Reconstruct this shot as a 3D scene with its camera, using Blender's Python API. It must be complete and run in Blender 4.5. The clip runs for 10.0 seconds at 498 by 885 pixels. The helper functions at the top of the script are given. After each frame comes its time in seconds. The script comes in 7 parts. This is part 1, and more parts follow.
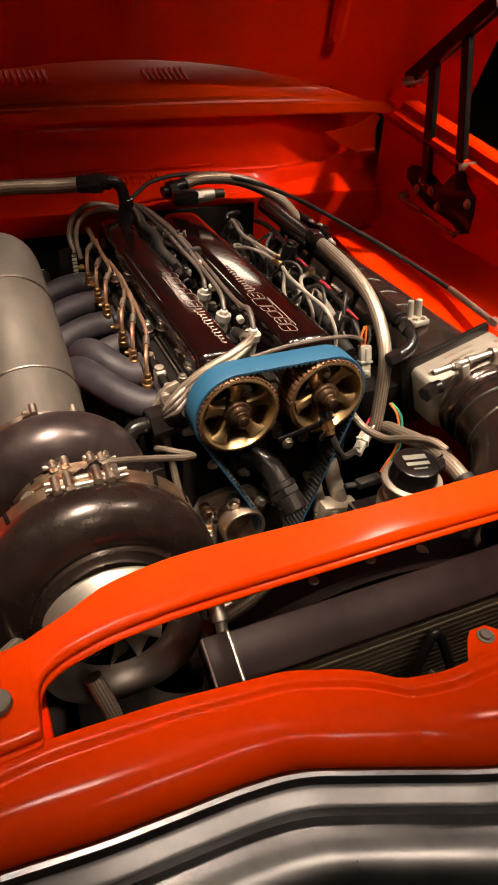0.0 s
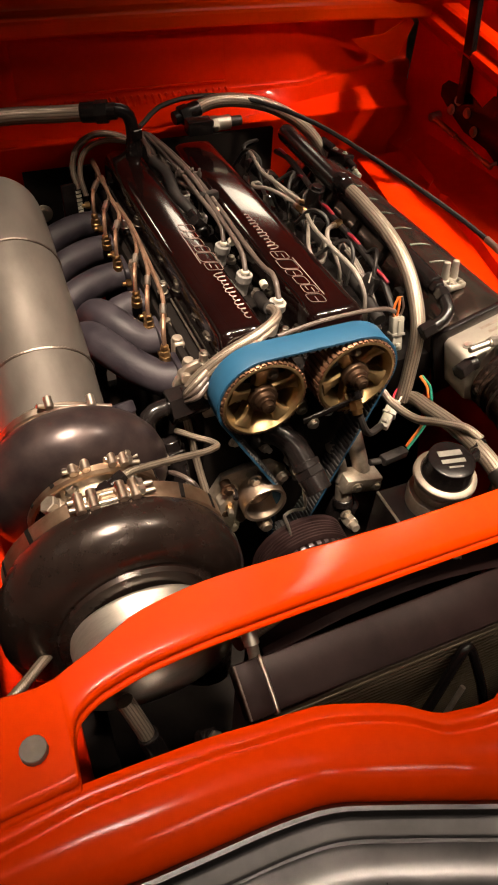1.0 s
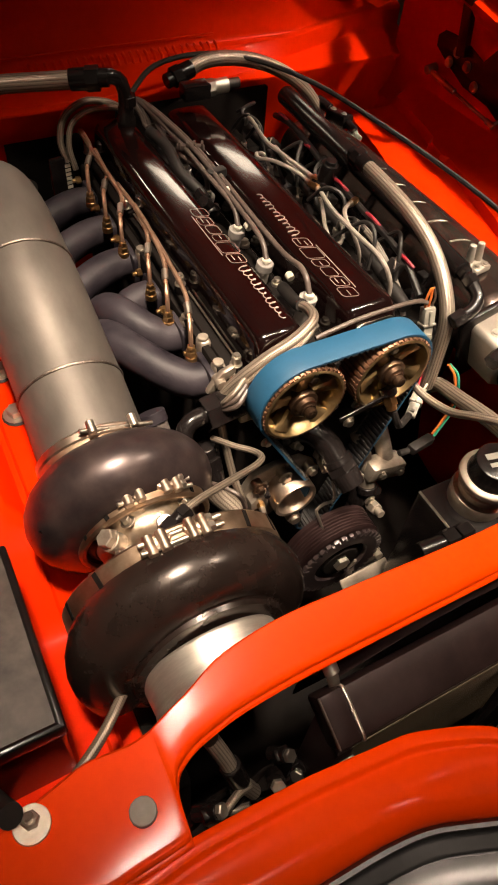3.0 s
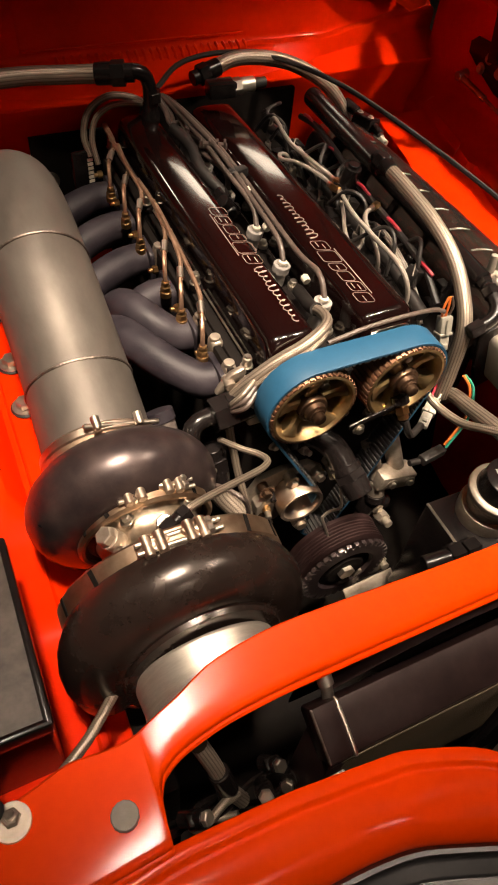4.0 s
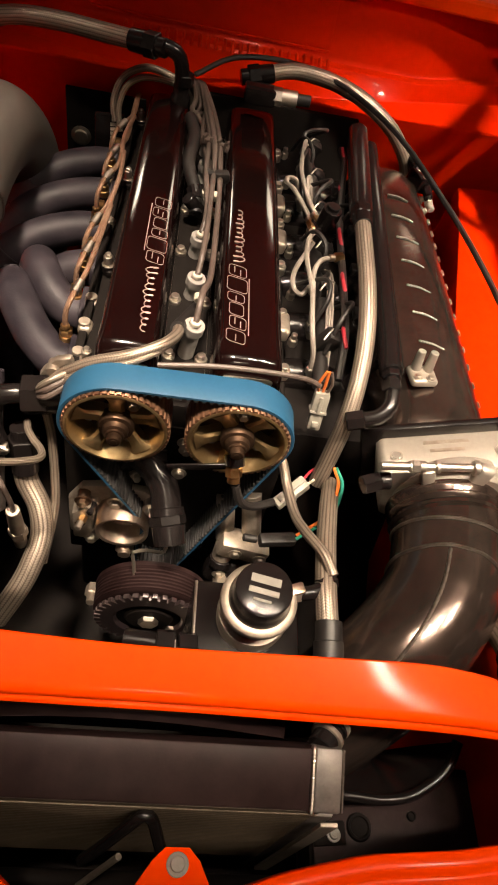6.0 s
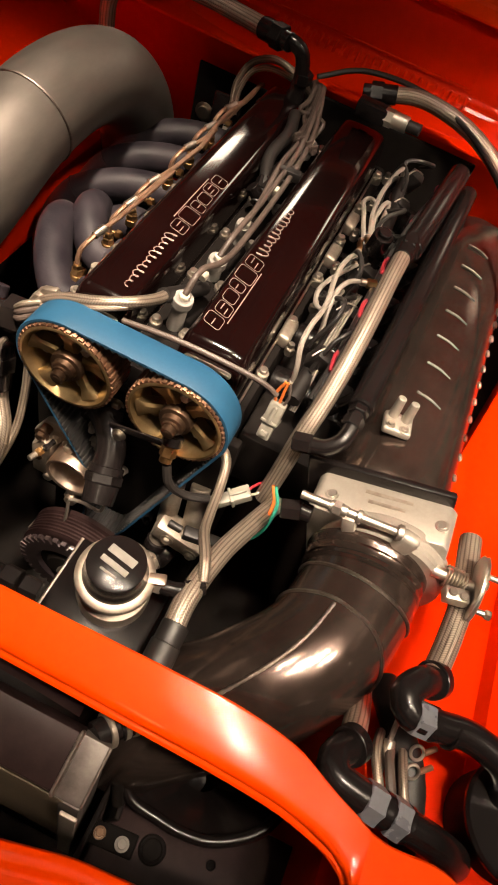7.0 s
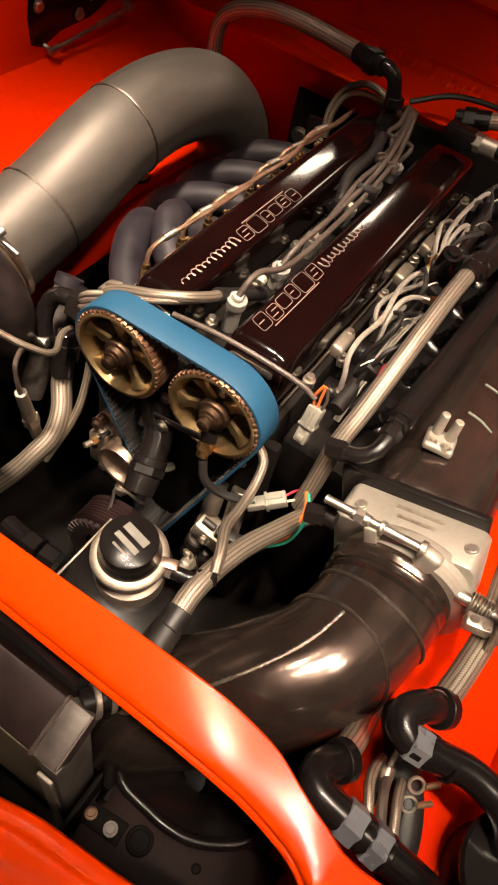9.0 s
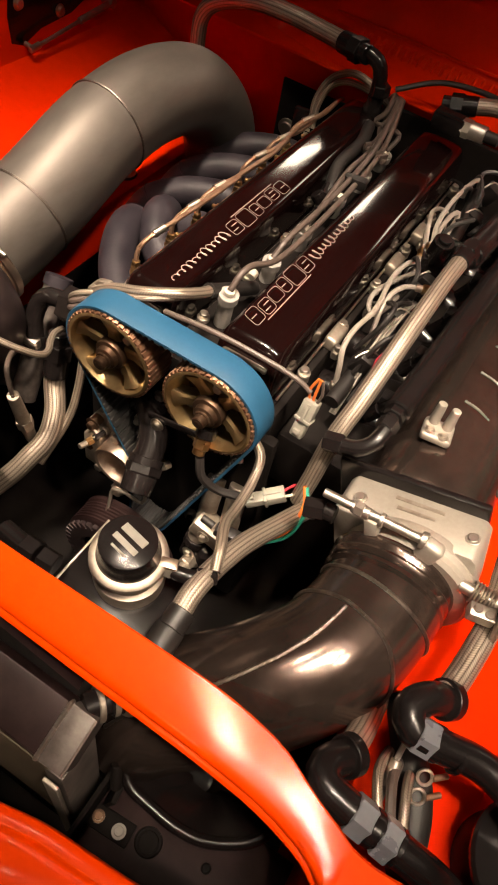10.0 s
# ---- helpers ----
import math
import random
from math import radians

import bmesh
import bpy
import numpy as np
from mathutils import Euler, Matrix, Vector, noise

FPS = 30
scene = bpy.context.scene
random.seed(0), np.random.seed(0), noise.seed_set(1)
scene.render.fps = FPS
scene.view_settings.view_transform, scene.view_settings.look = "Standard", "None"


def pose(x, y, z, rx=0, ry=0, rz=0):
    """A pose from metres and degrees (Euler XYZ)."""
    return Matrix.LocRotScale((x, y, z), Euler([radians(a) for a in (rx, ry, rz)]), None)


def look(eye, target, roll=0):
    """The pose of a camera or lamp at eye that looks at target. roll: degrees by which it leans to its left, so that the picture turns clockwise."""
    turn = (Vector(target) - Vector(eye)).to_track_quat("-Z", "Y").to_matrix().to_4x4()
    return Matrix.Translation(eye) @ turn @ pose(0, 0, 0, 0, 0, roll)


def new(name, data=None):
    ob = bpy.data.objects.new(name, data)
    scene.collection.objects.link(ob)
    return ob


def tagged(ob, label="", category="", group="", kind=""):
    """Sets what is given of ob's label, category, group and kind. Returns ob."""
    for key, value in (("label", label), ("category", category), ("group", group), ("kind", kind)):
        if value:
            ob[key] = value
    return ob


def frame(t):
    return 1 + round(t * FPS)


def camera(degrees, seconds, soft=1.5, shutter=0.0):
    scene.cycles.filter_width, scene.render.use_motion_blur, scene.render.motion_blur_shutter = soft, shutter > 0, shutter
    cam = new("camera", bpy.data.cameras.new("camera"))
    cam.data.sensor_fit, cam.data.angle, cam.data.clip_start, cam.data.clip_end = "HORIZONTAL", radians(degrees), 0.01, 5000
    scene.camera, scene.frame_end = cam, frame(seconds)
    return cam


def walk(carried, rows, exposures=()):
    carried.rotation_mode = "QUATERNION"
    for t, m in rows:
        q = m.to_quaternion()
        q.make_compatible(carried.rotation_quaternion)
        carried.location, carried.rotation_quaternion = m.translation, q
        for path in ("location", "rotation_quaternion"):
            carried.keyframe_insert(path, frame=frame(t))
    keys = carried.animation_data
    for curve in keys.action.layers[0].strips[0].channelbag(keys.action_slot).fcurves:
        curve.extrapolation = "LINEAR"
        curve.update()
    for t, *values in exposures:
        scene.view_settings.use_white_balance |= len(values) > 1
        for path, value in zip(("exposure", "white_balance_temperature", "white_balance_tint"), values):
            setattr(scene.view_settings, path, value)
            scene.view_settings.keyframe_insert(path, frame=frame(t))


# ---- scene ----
cam = camera(40.9, 10.0, 2.0)
PATH = [
    (0, (-0.366, -0.695, 1.355), (0.307, 0.77, 0.171), 2.6),
    (0.5, (-0.362, -0.641, 1.392), (0.252, 0.721, 0.062), 3.2),
    (1, (-0.355, -0.58, 1.419), (0.245, 0.69, -0.005), 3.5),
    (1.5, (-0.394, -0.502, 1.449), (0.227, 0.68, -0.039), 3.9),
    (2, (-0.418, -0.471, 1.461), (0.232, 0.638, -0.071), 4.7),
    (2.5, (-0.427, -0.459, 1.46), (0.251, 0.612, -0.087), 6.0),
    (4, (-0.409, -0.454, 1.454), (0.221, 0.642, -0.095), 6.9),
    (4.5, (-0.375, -0.455, 1.447), (0.189, 0.68, -0.1), 7.6),
    (5, (-0.252, -0.491, 1.44), (0.218, 0.683, -0.109), 9.3),
    (5.5, (-0.129, -0.511, 1.437), (0.222, 0.695, -0.119), 11.7),
    (6, (-0.017, -0.472, 1.432), (0.243, 0.767, -0.116), 15.9),
    (7.5, (0.251, -0.435, 1.432), (-0.031, 0.735, -0.165), 21.8),
    (8, (0.268, -0.433, 1.424), (-0.101, 0.723, -0.165), 19.3),
    (8.5, (0.276, -0.43, 1.423), (-0.14, 0.722, -0.158), 17.1),
    (9, (0.277, -0.429, 1.423), (-0.157, 0.72, -0.154), 15.9),
    (9.5, (0.277, -0.426, 1.423), (-0.155, 0.721, -0.157), 15.1),
    (10, (0.275, -0.425, 1.419), (-0.142, 0.721, -0.166), 14.6),
]
walk(cam, [(t, look(eye, target, roll)) for t, eye, target, roll in PATH])

# ---- plan numbers ----
LAMPS = [
    # placed by the bar's reflections, but the fourth is added to brighten the right rail
    (-0.40, -0.54, 4.7, (-0.18, 0.11, 0.9), 0.32, 0.32, 5.9, 17), (0.62, -0.95, 4.7, (0.28, -0.08, 0.88), 0.17, 0.22, 0.95, 12), (1.13, -0.90, 4.7, (0.26, -0.02, 0.88), 0.17, 0.22, 1.2, 14), (2.75, -0.95, 4.7, (0.50, 0.45, 0.80), 0.30, 0.26, 4.2, 12), (2.02, -1.00, 4.7, (0.12, 0.10, 0.9), 0.22, 0.26, 1.6, 19),
    # added fill without a known source: nose, cowl, left side, right side
    (0.1, -3.7, 4.7, (-0.05, -0.42, 0.75), 0.6, 0.4, 0.32, 15), (0.5, -3.7, 4.7, (0.34, 0.94, 1.11), 0.5, 0.4, 0.26, 7), (-3.6, 0.2, 4.4, (0, 0.2, 0.9), 1.6, 0.7, 3.0, 180), (3.6, 0.2, 4.4, (0, 0.2, 0.9), 1.6, 0.7, 1.7, 180),
    # two placed by the covers' reflections, the last added for bounce off the floor
    (-2.95, 7.4, 4.75, (-0.2, 0.3, 1.0), 1.3, 1.1, 3.0, 34), (3.4, 7.4, 4.6, (0.1, 0.4, 1.0), 2.2, 1.3, 3.2, 34), (0.0, -6.4, 4.9, (0.0, -6.9, 0.0), 3.0, 1.2, 12, 180)]
TURBO_C, TURBO_T = (-0.297, -0.184, 0.784), (-0.310, -0.018, 0.803)
DP = [(-0.323, 0.034, 0.818), (-0.319, 0.154, 0.850), (-0.319, 0.290, 0.896), (-0.316, 0.405, 0.908), (-0.312, 0.510, 0.882), (-0.308, 0.590, 0.808), (-0.303, 0.610, 0.72), (-0.303, 0.610, 0.60)]
DP_SEAMS = (0.135, 0.355)
CAP, CAP_TURN = (0.097, -0.186, 0.856), 79
CP = [(0.324, -0.030, 0.806), (0.324, -0.080, 0.800), (0.306, -0.147, 0.790), (0.258, -0.207, 0.765), (0.20, -0.247, 0.715), (0.17, -0.262, 0.64)]
CP_SEAMS = (0.137, 0.285)

# ---- light: a dim show hall with unseen lamps, some added as fill ----
world = bpy.data.worlds.new("hall_air")
world.use_nodes = True
world.node_tree.nodes["Background"].inputs[0].default_value = (1.0, 0.8, 0.62, 1)
world.node_tree.nodes["Background"].inputs[1].default_value = 0.02
scene.world = world
LAMP_TINT = (1.0, 0.80, 0.60)


def area_lamp(name, at, to, wide, high, watts, spread):
    data = bpy.data.lights.new(name, "AREA")
    data.shape, data.size, data.size_y, data.energy, data.color = "RECTANGLE", wide, high, watts, LAMP_TINT
    data.spread = radians(spread)
    ob = new(name, data)
    ob.matrix_world = look(at, to)
    return ob


# ---- materials ----
class Nodes:
    """A small node writer for one material."""

    def __init__(self, name):
        self.mat = bpy.data.materials.new(name)
        self.mat.use_nodes = True
        self.tree = self.mat.node_tree
        self.bsdf = self.tree.nodes["Principled BSDF"]

    def add(self, kind, **values):
        node = self.tree.nodes.new(kind)
        for key, value in values.items():
            if key in node.inputs:
                node.inputs[key].default_value = value
        return node

    def link(self, a, b):
        self.tree.links.new(a, b)

    def math(self, op, a, b=None):
        node = self.tree.nodes.new("ShaderNodeMath")
        node.operation = op
        for i, v in enumerate((a, b)):
            if v is None:
                continue
            if hasattr(v, "default_value"):
                self.link(v, node.inputs[i])
            else:
                node.inputs[i].default_value = v
        return node.outputs[0]


def surface(name, dark, light, rough=(0.3, 0.5), metal=0.0, grain=60.0, spots=6.0, bump=0.1, bump_size=400.0, coat=0.0, coat_rough=0.05, stretch=(1, 1, 1), depth=0.0004, spec=0.5):
    """Two tones mixed by coarse and fine noise, uneven gloss, fine relief."""
    n = Nodes(name)
    where = n.add("ShaderNodeTexCoord")
    scale = n.add("ShaderNodeMapping")
    scale.inputs["Scale"].default_value = stretch
    n.link(where.outputs["Object"], scale.inputs["Vector"])
    coarse = n.add("ShaderNodeTexNoise", Scale=spots, Detail=4.0, Roughness=0.6)
    fine = n.add("ShaderNodeTexNoise", Scale=grain, Detail=6.0, Roughness=0.65)
    relief = n.add("ShaderNodeTexNoise", Scale=bump_size, Detail=3.0)
    for tex in (coarse, fine, relief):
        n.link(scale.outputs[0], tex.inputs["Vector"])
    both = n.math("MULTIPLY_ADD", coarse.outputs[0], 0.6)
    both.node.inputs[2].default_value = 0.0
    mixed = n.math("ADD", both, n.math("MULTIPLY", fine.outputs[0], 0.4))
    ramp = n.add("ShaderNodeValToRGB")
    ramp.color_ramp.elements[0].position, ramp.color_ramp.elements[1].position = 0.35, 0.65
    ramp.color_ramp.elements[0].color, ramp.color_ramp.elements[1].color = (*dark, 1), (*light, 1)
    n.link(mixed, ramp.inputs[0])
    n.link(ramp.outputs[0], n.bsdf.inputs["Base Color"])
    gloss = n.add("ShaderNodeMapRange")
    gloss.inputs["From Min"].default_value, gloss.inputs["From Max"].default_value = 0.3, 0.7
    gloss.inputs["To Min"].default_value, gloss.inputs["To Max"].default_value = rough
    n.link(mixed, gloss.inputs[0])
    n.link(gloss.outputs[0], n.bsdf.inputs["Roughness"])
    n.bsdf.inputs["Metallic"].default_value = metal
    n.bsdf.inputs["Coat Weight"].default_value = coat
    n.bsdf.inputs["Specular IOR Level"].default_value = spec
    n.bsdf.inputs["Coat Roughness"].default_value = coat_rough
    if bump:
        b = n.add("ShaderNodeBump", Strength=bump, Distance=depth)
        n.link(relief.outputs[0], b.inputs["Height"])
        n.link(b.outputs[0], n.bsdf.inputs["Normal"])
    return n.mat


def braid(name, dark, light, strands=12.0, metal=0.7, rough=0.42):
    """Woven sleeve on a tube: the UV runs round and along it."""
    n = Nodes(name)
    uv = n.add("ShaderNodeTexCoord")
    parts = n.add("ShaderNodeSeparateXYZ")
    n.link(uv.outputs["UV"], parts.inputs[0])
    u, v = parts.outputs[0], parts.outputs[1]
    # rows of chevrons: neighbouring rows lean to opposite sides
    run = n.math("MULTIPLY", u, strands)
    across = n.math("FRACT", run)
    odd = n.math("MULTIPLY", n.math("FRACT", n.math("MULTIPLY", n.math("FLOOR", run), 0.5)), 2.0)
    lean = n.math("MULTIPLY", n.math("SUBTRACT", n.math("MULTIPLY", odd, 2.0), 1.0), across)
    ply = n.math("ABSOLUTE", n.math("SINE", n.math("MULTIPLY", n.math("ADD", n.math("MULTIPLY", v, strands * 1.7), lean), math.pi)))
    row = n.math("POWER", n.math("SINE", n.math("MULTIPLY", across, math.pi)), 0.45)
    weave = n.math("MULTIPLY", row, n.math("ADD", n.math("MULTIPLY", n.math("POWER", ply, 0.7), 0.55), 0.45))
    dirt = n.add("ShaderNodeTexNoise", Scale=30.0, Detail=4.0)
    n.link(uv.outputs["Object"], dirt.inputs["Vector"])
    tone = n.math("MULTIPLY", weave, n.math("ADD", n.math("MULTIPLY", dirt.outputs[0], 0.6), 0.7))
    ramp = n.add("ShaderNodeValToRGB")
    ramp.color_ramp.elements[0].position, ramp.color_ramp.elements[1].position = 0.22, 0.85
    ramp.color_ramp.elements[0].color, ramp.color_ramp.elements[1].color = (*dark, 1), (*light, 1)
    n.link(tone, ramp.inputs[0])
    n.link(ramp.outputs[0], n.bsdf.inputs["Base Color"])
    n.bsdf.inputs["Metallic"].default_value, n.bsdf.inputs["Roughness"].default_value = metal, rough
    bump = n.add("ShaderNodeBump", Strength=0.7, Distance=0.0007)
    n.link(weave, bump.inputs["Height"])
    n.link(bump.outputs[0], n.bsdf.inputs["Normal"])
    return n.mat


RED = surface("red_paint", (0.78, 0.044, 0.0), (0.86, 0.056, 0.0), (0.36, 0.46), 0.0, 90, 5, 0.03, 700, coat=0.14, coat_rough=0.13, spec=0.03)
# same paint as RED, with the shade of the bay put into its colour
RED_SHADED = surface("red_paint_shaded", (0.66, 0.017, 0.0), (0.78, 0.025, 0.0), (0.34, 0.46), 0.0, 60, 4, 0.05, 300, coat=0.16, coat_rough=0.06, spec=0.04)
COVER = surface("cover_gloss_black", (0.0035, 0.0012, 0.0012), (0.006, 0.0022, 0.002), (0.10, 0.16), 0.0, 120, 8, 0.01, 900, coat=0.30, coat_rough=0.03, spec=0.42)
BLACK = surface("black_anodised", (0.0055, 0.0042, 0.0042), (0.010, 0.008, 0.008), (0.19, 0.28), 0.0, 60, 12, 0.0, 900, spec=0.32)
RUBBER = surface("black_rubber", (0.007, 0.006, 0.006), (0.015, 0.012, 0.011), (0.4, 0.6), 0.0, 90, 10, 0.2, 500)
IRON = surface("dark_cast_iron", (0.014, 0.009, 0.008), (0.040, 0.026, 0.022), (0.20, 0.34), 0.45, 40, 9, 0.30, 520, coat=0.30, coat_rough=0.20)
TURBINE = surface("blued_cast_iron", (0.026, 0.019, 0.022), (0.074, 0.052, 0.050), (0.26, 0.42), 0.55, 50, 12, 0.30, 480, coat=0.18, coat_rough=0.20)
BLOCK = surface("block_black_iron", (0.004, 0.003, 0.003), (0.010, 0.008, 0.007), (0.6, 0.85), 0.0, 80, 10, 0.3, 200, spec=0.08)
PIPE = surface("titanium_pipe", (0.098, 0.086, 0.077), (0.156, 0.137, 0.123), (0.42, 0.56), 0.6, 60, 7, 0.12, 400, stretch=(1, 0.4, 1))
HEADER = surface("ceramic_coated_tube", (0.006, 0.005, 0.0085), (0.036, 0.029, 0.036), (0.42, 0.66), 0.1, 34, 11, 0.5, 260, spec=0.3)
STEEL = surface("bare_steel", (0.44, 0.39, 0.33), (0.66, 0.60, 0.53), (0.30, 0.45), 1.0, 90, 14, 0.1, 500)
ALLOY = surface("machined_aluminium", (0.58, 0.53, 0.47), (0.74, 0.69, 0.62), (0.36, 0.48), 1.0, 180, 10, 0.06, 800)
CAST = surface("cast_aluminium", (0.28, 0.23, 0.19), (0.50, 0.44, 0.37), (0.42, 0.6), 0.85, 130, 18, 0.35, 420)
CLAMP = surface("heat_stained_clamp", (0.38, 0.26, 0.19), (0.70, 0.60, 0.51), (0.30, 0.46), 1.0, 40, 16, 0.1, 400)
GOLD = surface("gold_anodised", (0.36, 0.245, 0.115), (0.54, 0.40, 0.215), (0.30, 0.44), 0.95, 120, 14, 0.06, 600)
DULL = surface("dull_zinc", (0.16, 0.145, 0.13), (0.26, 0.24, 0.22), (0.5, 0.65), 0.4, 90, 20, 0.15, 500)
BRASS = surface("brass_fitting", (0.36, 0.20, 0.08), (0.56, 0.36, 0.17), (0.25, 0.4), 1.0, 120, 20, 0.1, 600)
COPPER = surface("coated_sheath", (0.24, 0.13, 0.08), (0.42, 0.27, 0.19), (0.32, 0.5), 0.75, 100, 25, 0.1, 600)
BELT = surface("blue_belt_rubber", (0.010, 0.060, 0.125), (0.017, 0.080, 0.160), (0.5, 0.65), 0.0, 240, 12, 0.15, 900, spec=0.3)
BELT_IN = surface("belt_tooth_cloth", (0.009, 0.0085, 0.009), (0.022, 0.020, 0.020), (0.6, 0.8), 0.0, 240, 12, 0.2, 900)
CREAM = surface("cream_plastic", (0.50, 0.45, 0.37), (0.60, 0.55, 0.46), (0.38, 0.5), 0.0, 60, 20, 0.05, 500)
BROWNED = surface("heat_browned_band", (0.34, 0.22, 0.145), (0.60, 0.45, 0.33), (0.34, 0.50), 1.0, 60, 22, 0.08, 500)
HOUSING = surface("golden_cast_housing", (0.34, 0.26, 0.19), (0.60, 0.50, 0.40), (0.28, 0.46), 0.92, 90, 22, 0.25, 420)
TURNED = surface("turned_aluminium", (0.56, 0.51, 0.46), (0.72, 0.67, 0.60), (0.36, 0.48), 0.85, 200, 30, 0.05, 900, stretch=(1, 8, 1))
BRONZE = surface("dark_bronze", (0.075, 0.042, 0.026), (0.16, 0.10, 0.066), (0.26, 0.40), 0.9, 90, 22, 0.1, 500)
TOOTH = surface("browned_gear_teeth", (0.13, 0.060, 0.036), (0.27, 0.150, 0.090), (0.32, 0.48), 0.8, 140, 26, 0.08, 600)
GREYP = surface("grey_plastic", (0.22, 0.20, 0.19), (0.32, 0.30, 0.28), (0.42, 0.55), 0.0, 60, 20, 0.08, 500)
WIRE = surface("pale_wire_sleeve", (0.19, 0.165, 0.142), (0.30, 0.26, 0.23), (0.4, 0.55), 0.0, 120, 30, 0.08, 600)
LEAD = surface("brown_ignition_lead", (0.050, 0.036, 0.031), (0.092, 0.068, 0.058), (0.38, 0.5), 0.0, 90, 20, 0.08, 600)
RADIATOR = surface("radiator_tank_black", (0.010, 0.0052, 0.0052), (0.032, 0.0185, 0.0185), (0.30, 0.52), 0.12, 24, 7, 0.15, 400, spec=0.09)
CORE = surface("radiator_core", (0.034, 0.025, 0.017), (0.095, 0.072, 0.048), (0.45, 0.65), 0.5, 160, 5, 0.3, 700)
CHROME = surface("chrome", (0.21, 0.205, 0.22), (0.35, 0.34, 0.36), (0.26, 0.38), 1.0, 20, 9, 0.05, 60)
POLISHED = surface("polished_black_pipe", (0.060, 0.042, 0.036), (0.150, 0.108, 0.092), (0.13, 0.25), 0.85, 55, 12, 0.35, 120)
WELD = surface("weld_bead", (0.085, 0.064, 0.054), (0.20, 0.165, 0.145), (0.3, 0.5), 0.9, 200, 60, 0.6, 500)
LOGO = surface("etched_logo", (0.26, 0.15, 0.13), (0.36, 0.22, 0.19), (0.45, 0.55), 0.3, 200, 30, 0.05, 800)
ORANGE = surface("orange_wire", (0.55, 0.12, 0.02), (0.65, 0.17, 0.03), (0.4, 0.5), 0, 60, 20, 0)
GREEN = surface("green_wire", (0.02, 0.22, 0.16), (0.03, 0.28, 0.2), (0.4, 0.5), 0, 60, 20, 0)
PINK = surface("red_wire", (0.34, 0.014, 0.035), (0.44, 0.035, 0.05), (0.4, 0.5), 0, 60, 20, 0)
PLUG = surface("grey_connector_plastic", (0.19, 0.178, 0.15), (0.26, 0.245, 0.21), (0.4, 0.52), 0.0, 60, 20, 0.04, 500)
ENDCAP = surface("bare_welded_end", (0.050, 0.040, 0.038), (0.21, 0.180, 0.165), (0.34, 0.54), 0.35, 30, 40, 0.4, 300)
NUT = surface("blue_grey_anodised", (0.12, 0.125, 0.145), (0.19, 0.195, 0.22), (0.22, 0.34), 0.25, 60, 14, 0.04, 500)
BEAD = surface("bead_blasted_aluminium", (0.34, 0.305, 0.265), (0.44, 0.40, 0.35), (0.45, 0.58), 0.6, 220, 10, 0.12, 900)
BOXGREY = surface("speckled_grey_lid", (0.020, 0.015, 0.013), (0.085, 0.068, 0.060), (0.5, 0.65), 0.1, 60, 18, 0.3, 300)
FLOOR = surface("grey_hall_floor", (0.24, 0.23, 0.215), (0.46, 0.44, 0.41), (0.4, 0.6), 0.0, 300, 3, 0.1, 100)
WALL = surface("dark_hall_wall", (0.12, 0.11, 0.10), (0.19, 0.175, 0.16), (0.6, 0.8), 0.0, 20, 0.5, 0.1, 40)
BRAID = braid("braided_steel_sleeve", (0.12, 0.090, 0.070), (0.42, 0.35, 0.285), strands=16.0)
BRAID_THIN = braid("fine_braided_sleeve", (0.13, 0.098, 0.078), (0.38, 0.315, 0.255), strands=8.0)

# ---- mesh helpers ----
ORIGIN = {}


def place(ob, at):
    ORIGIN[ob] = Vector(at)
    return ob


def finish(bm, ob_name, material, sharp=38):
    bmesh.ops.recalc_face_normals(bm, faces=bm.faces)
    limit = radians(sharp)
    for f in bm.faces:
        f.smooth = True
    for e in bm.edges:
        if len(e.link_faces) == 2 and e.calc_face_angle(0) > limit:
            e.smooth = False
    me = bpy.data.meshes.new(ob_name)
    bm.to_mesh(me)
    bm.free()
    me.materials.append(material)
    return me


def thing(name, at, label, category, group="", kind=""):
    ob = new(name)
    ob.empty_display_size = 0.02
    ob.location = at
    place(ob, at)
    return tagged(ob, label, category, group, kind)


def part(name, bm, material, parent, label="", sharp=38):
    """Links a bmesh, in world coordinates, as one mesh under a thing or a part."""
    base = ORIGIN[parent]
    bmesh.ops.translate(bm, vec=-base, verts=bm.verts)
    ob = new(name, finish(bm, name, material, sharp))
    ob.parent = parent
    ORIGIN[ob] = base
    return tagged(ob, label)


def single(name, bm, material, label, category, group="", kind="", at=None, sharp=38):
    """A thing of one mesh."""
    if at is None:
        zs = [v.co for v in bm.verts]
        mid = sum(zs, Vector()) / len(zs)
        at = (mid.x, mid.y, min(v.z for v in zs))
    bmesh.ops.translate(bm, vec=-Vector(at), verts=bm.verts)
    ob = new(name, finish(bm, name, material, sharp))
    ob.location = at
    place(ob, at)
    return tagged(ob, label, category, group, kind)


def join(*bms):
    out = bms[0]
    for b in bms[1:]:
        me = bpy.data.meshes.new("t")
        b.to_mesh(me)
        b.free()
        out.from_mesh(me)
        bpy.data.meshes.remove(me)
    return out


def box(size, m=None, bevel=0.002, segs=2, taper=1.0):
    bm = bmesh.new()
    bmesh.ops.create_cube(bm, size=1.0)
    for v in bm.verts:
        k = taper if v.co.z > 0 else 1.0
        v.co = Vector((v.co.x * size[0] * k, v.co.y * size[1] * k, v.co.z * size[2]))
    if bevel:
        bmesh.ops.bevel(bm, geom=list(bm.edges), offset=bevel, segments=segs, affect="EDGES", profile=0.5)
    if m is not None:
        bmesh.ops.transform(bm, matrix=m, verts=bm.verts)
    return bm


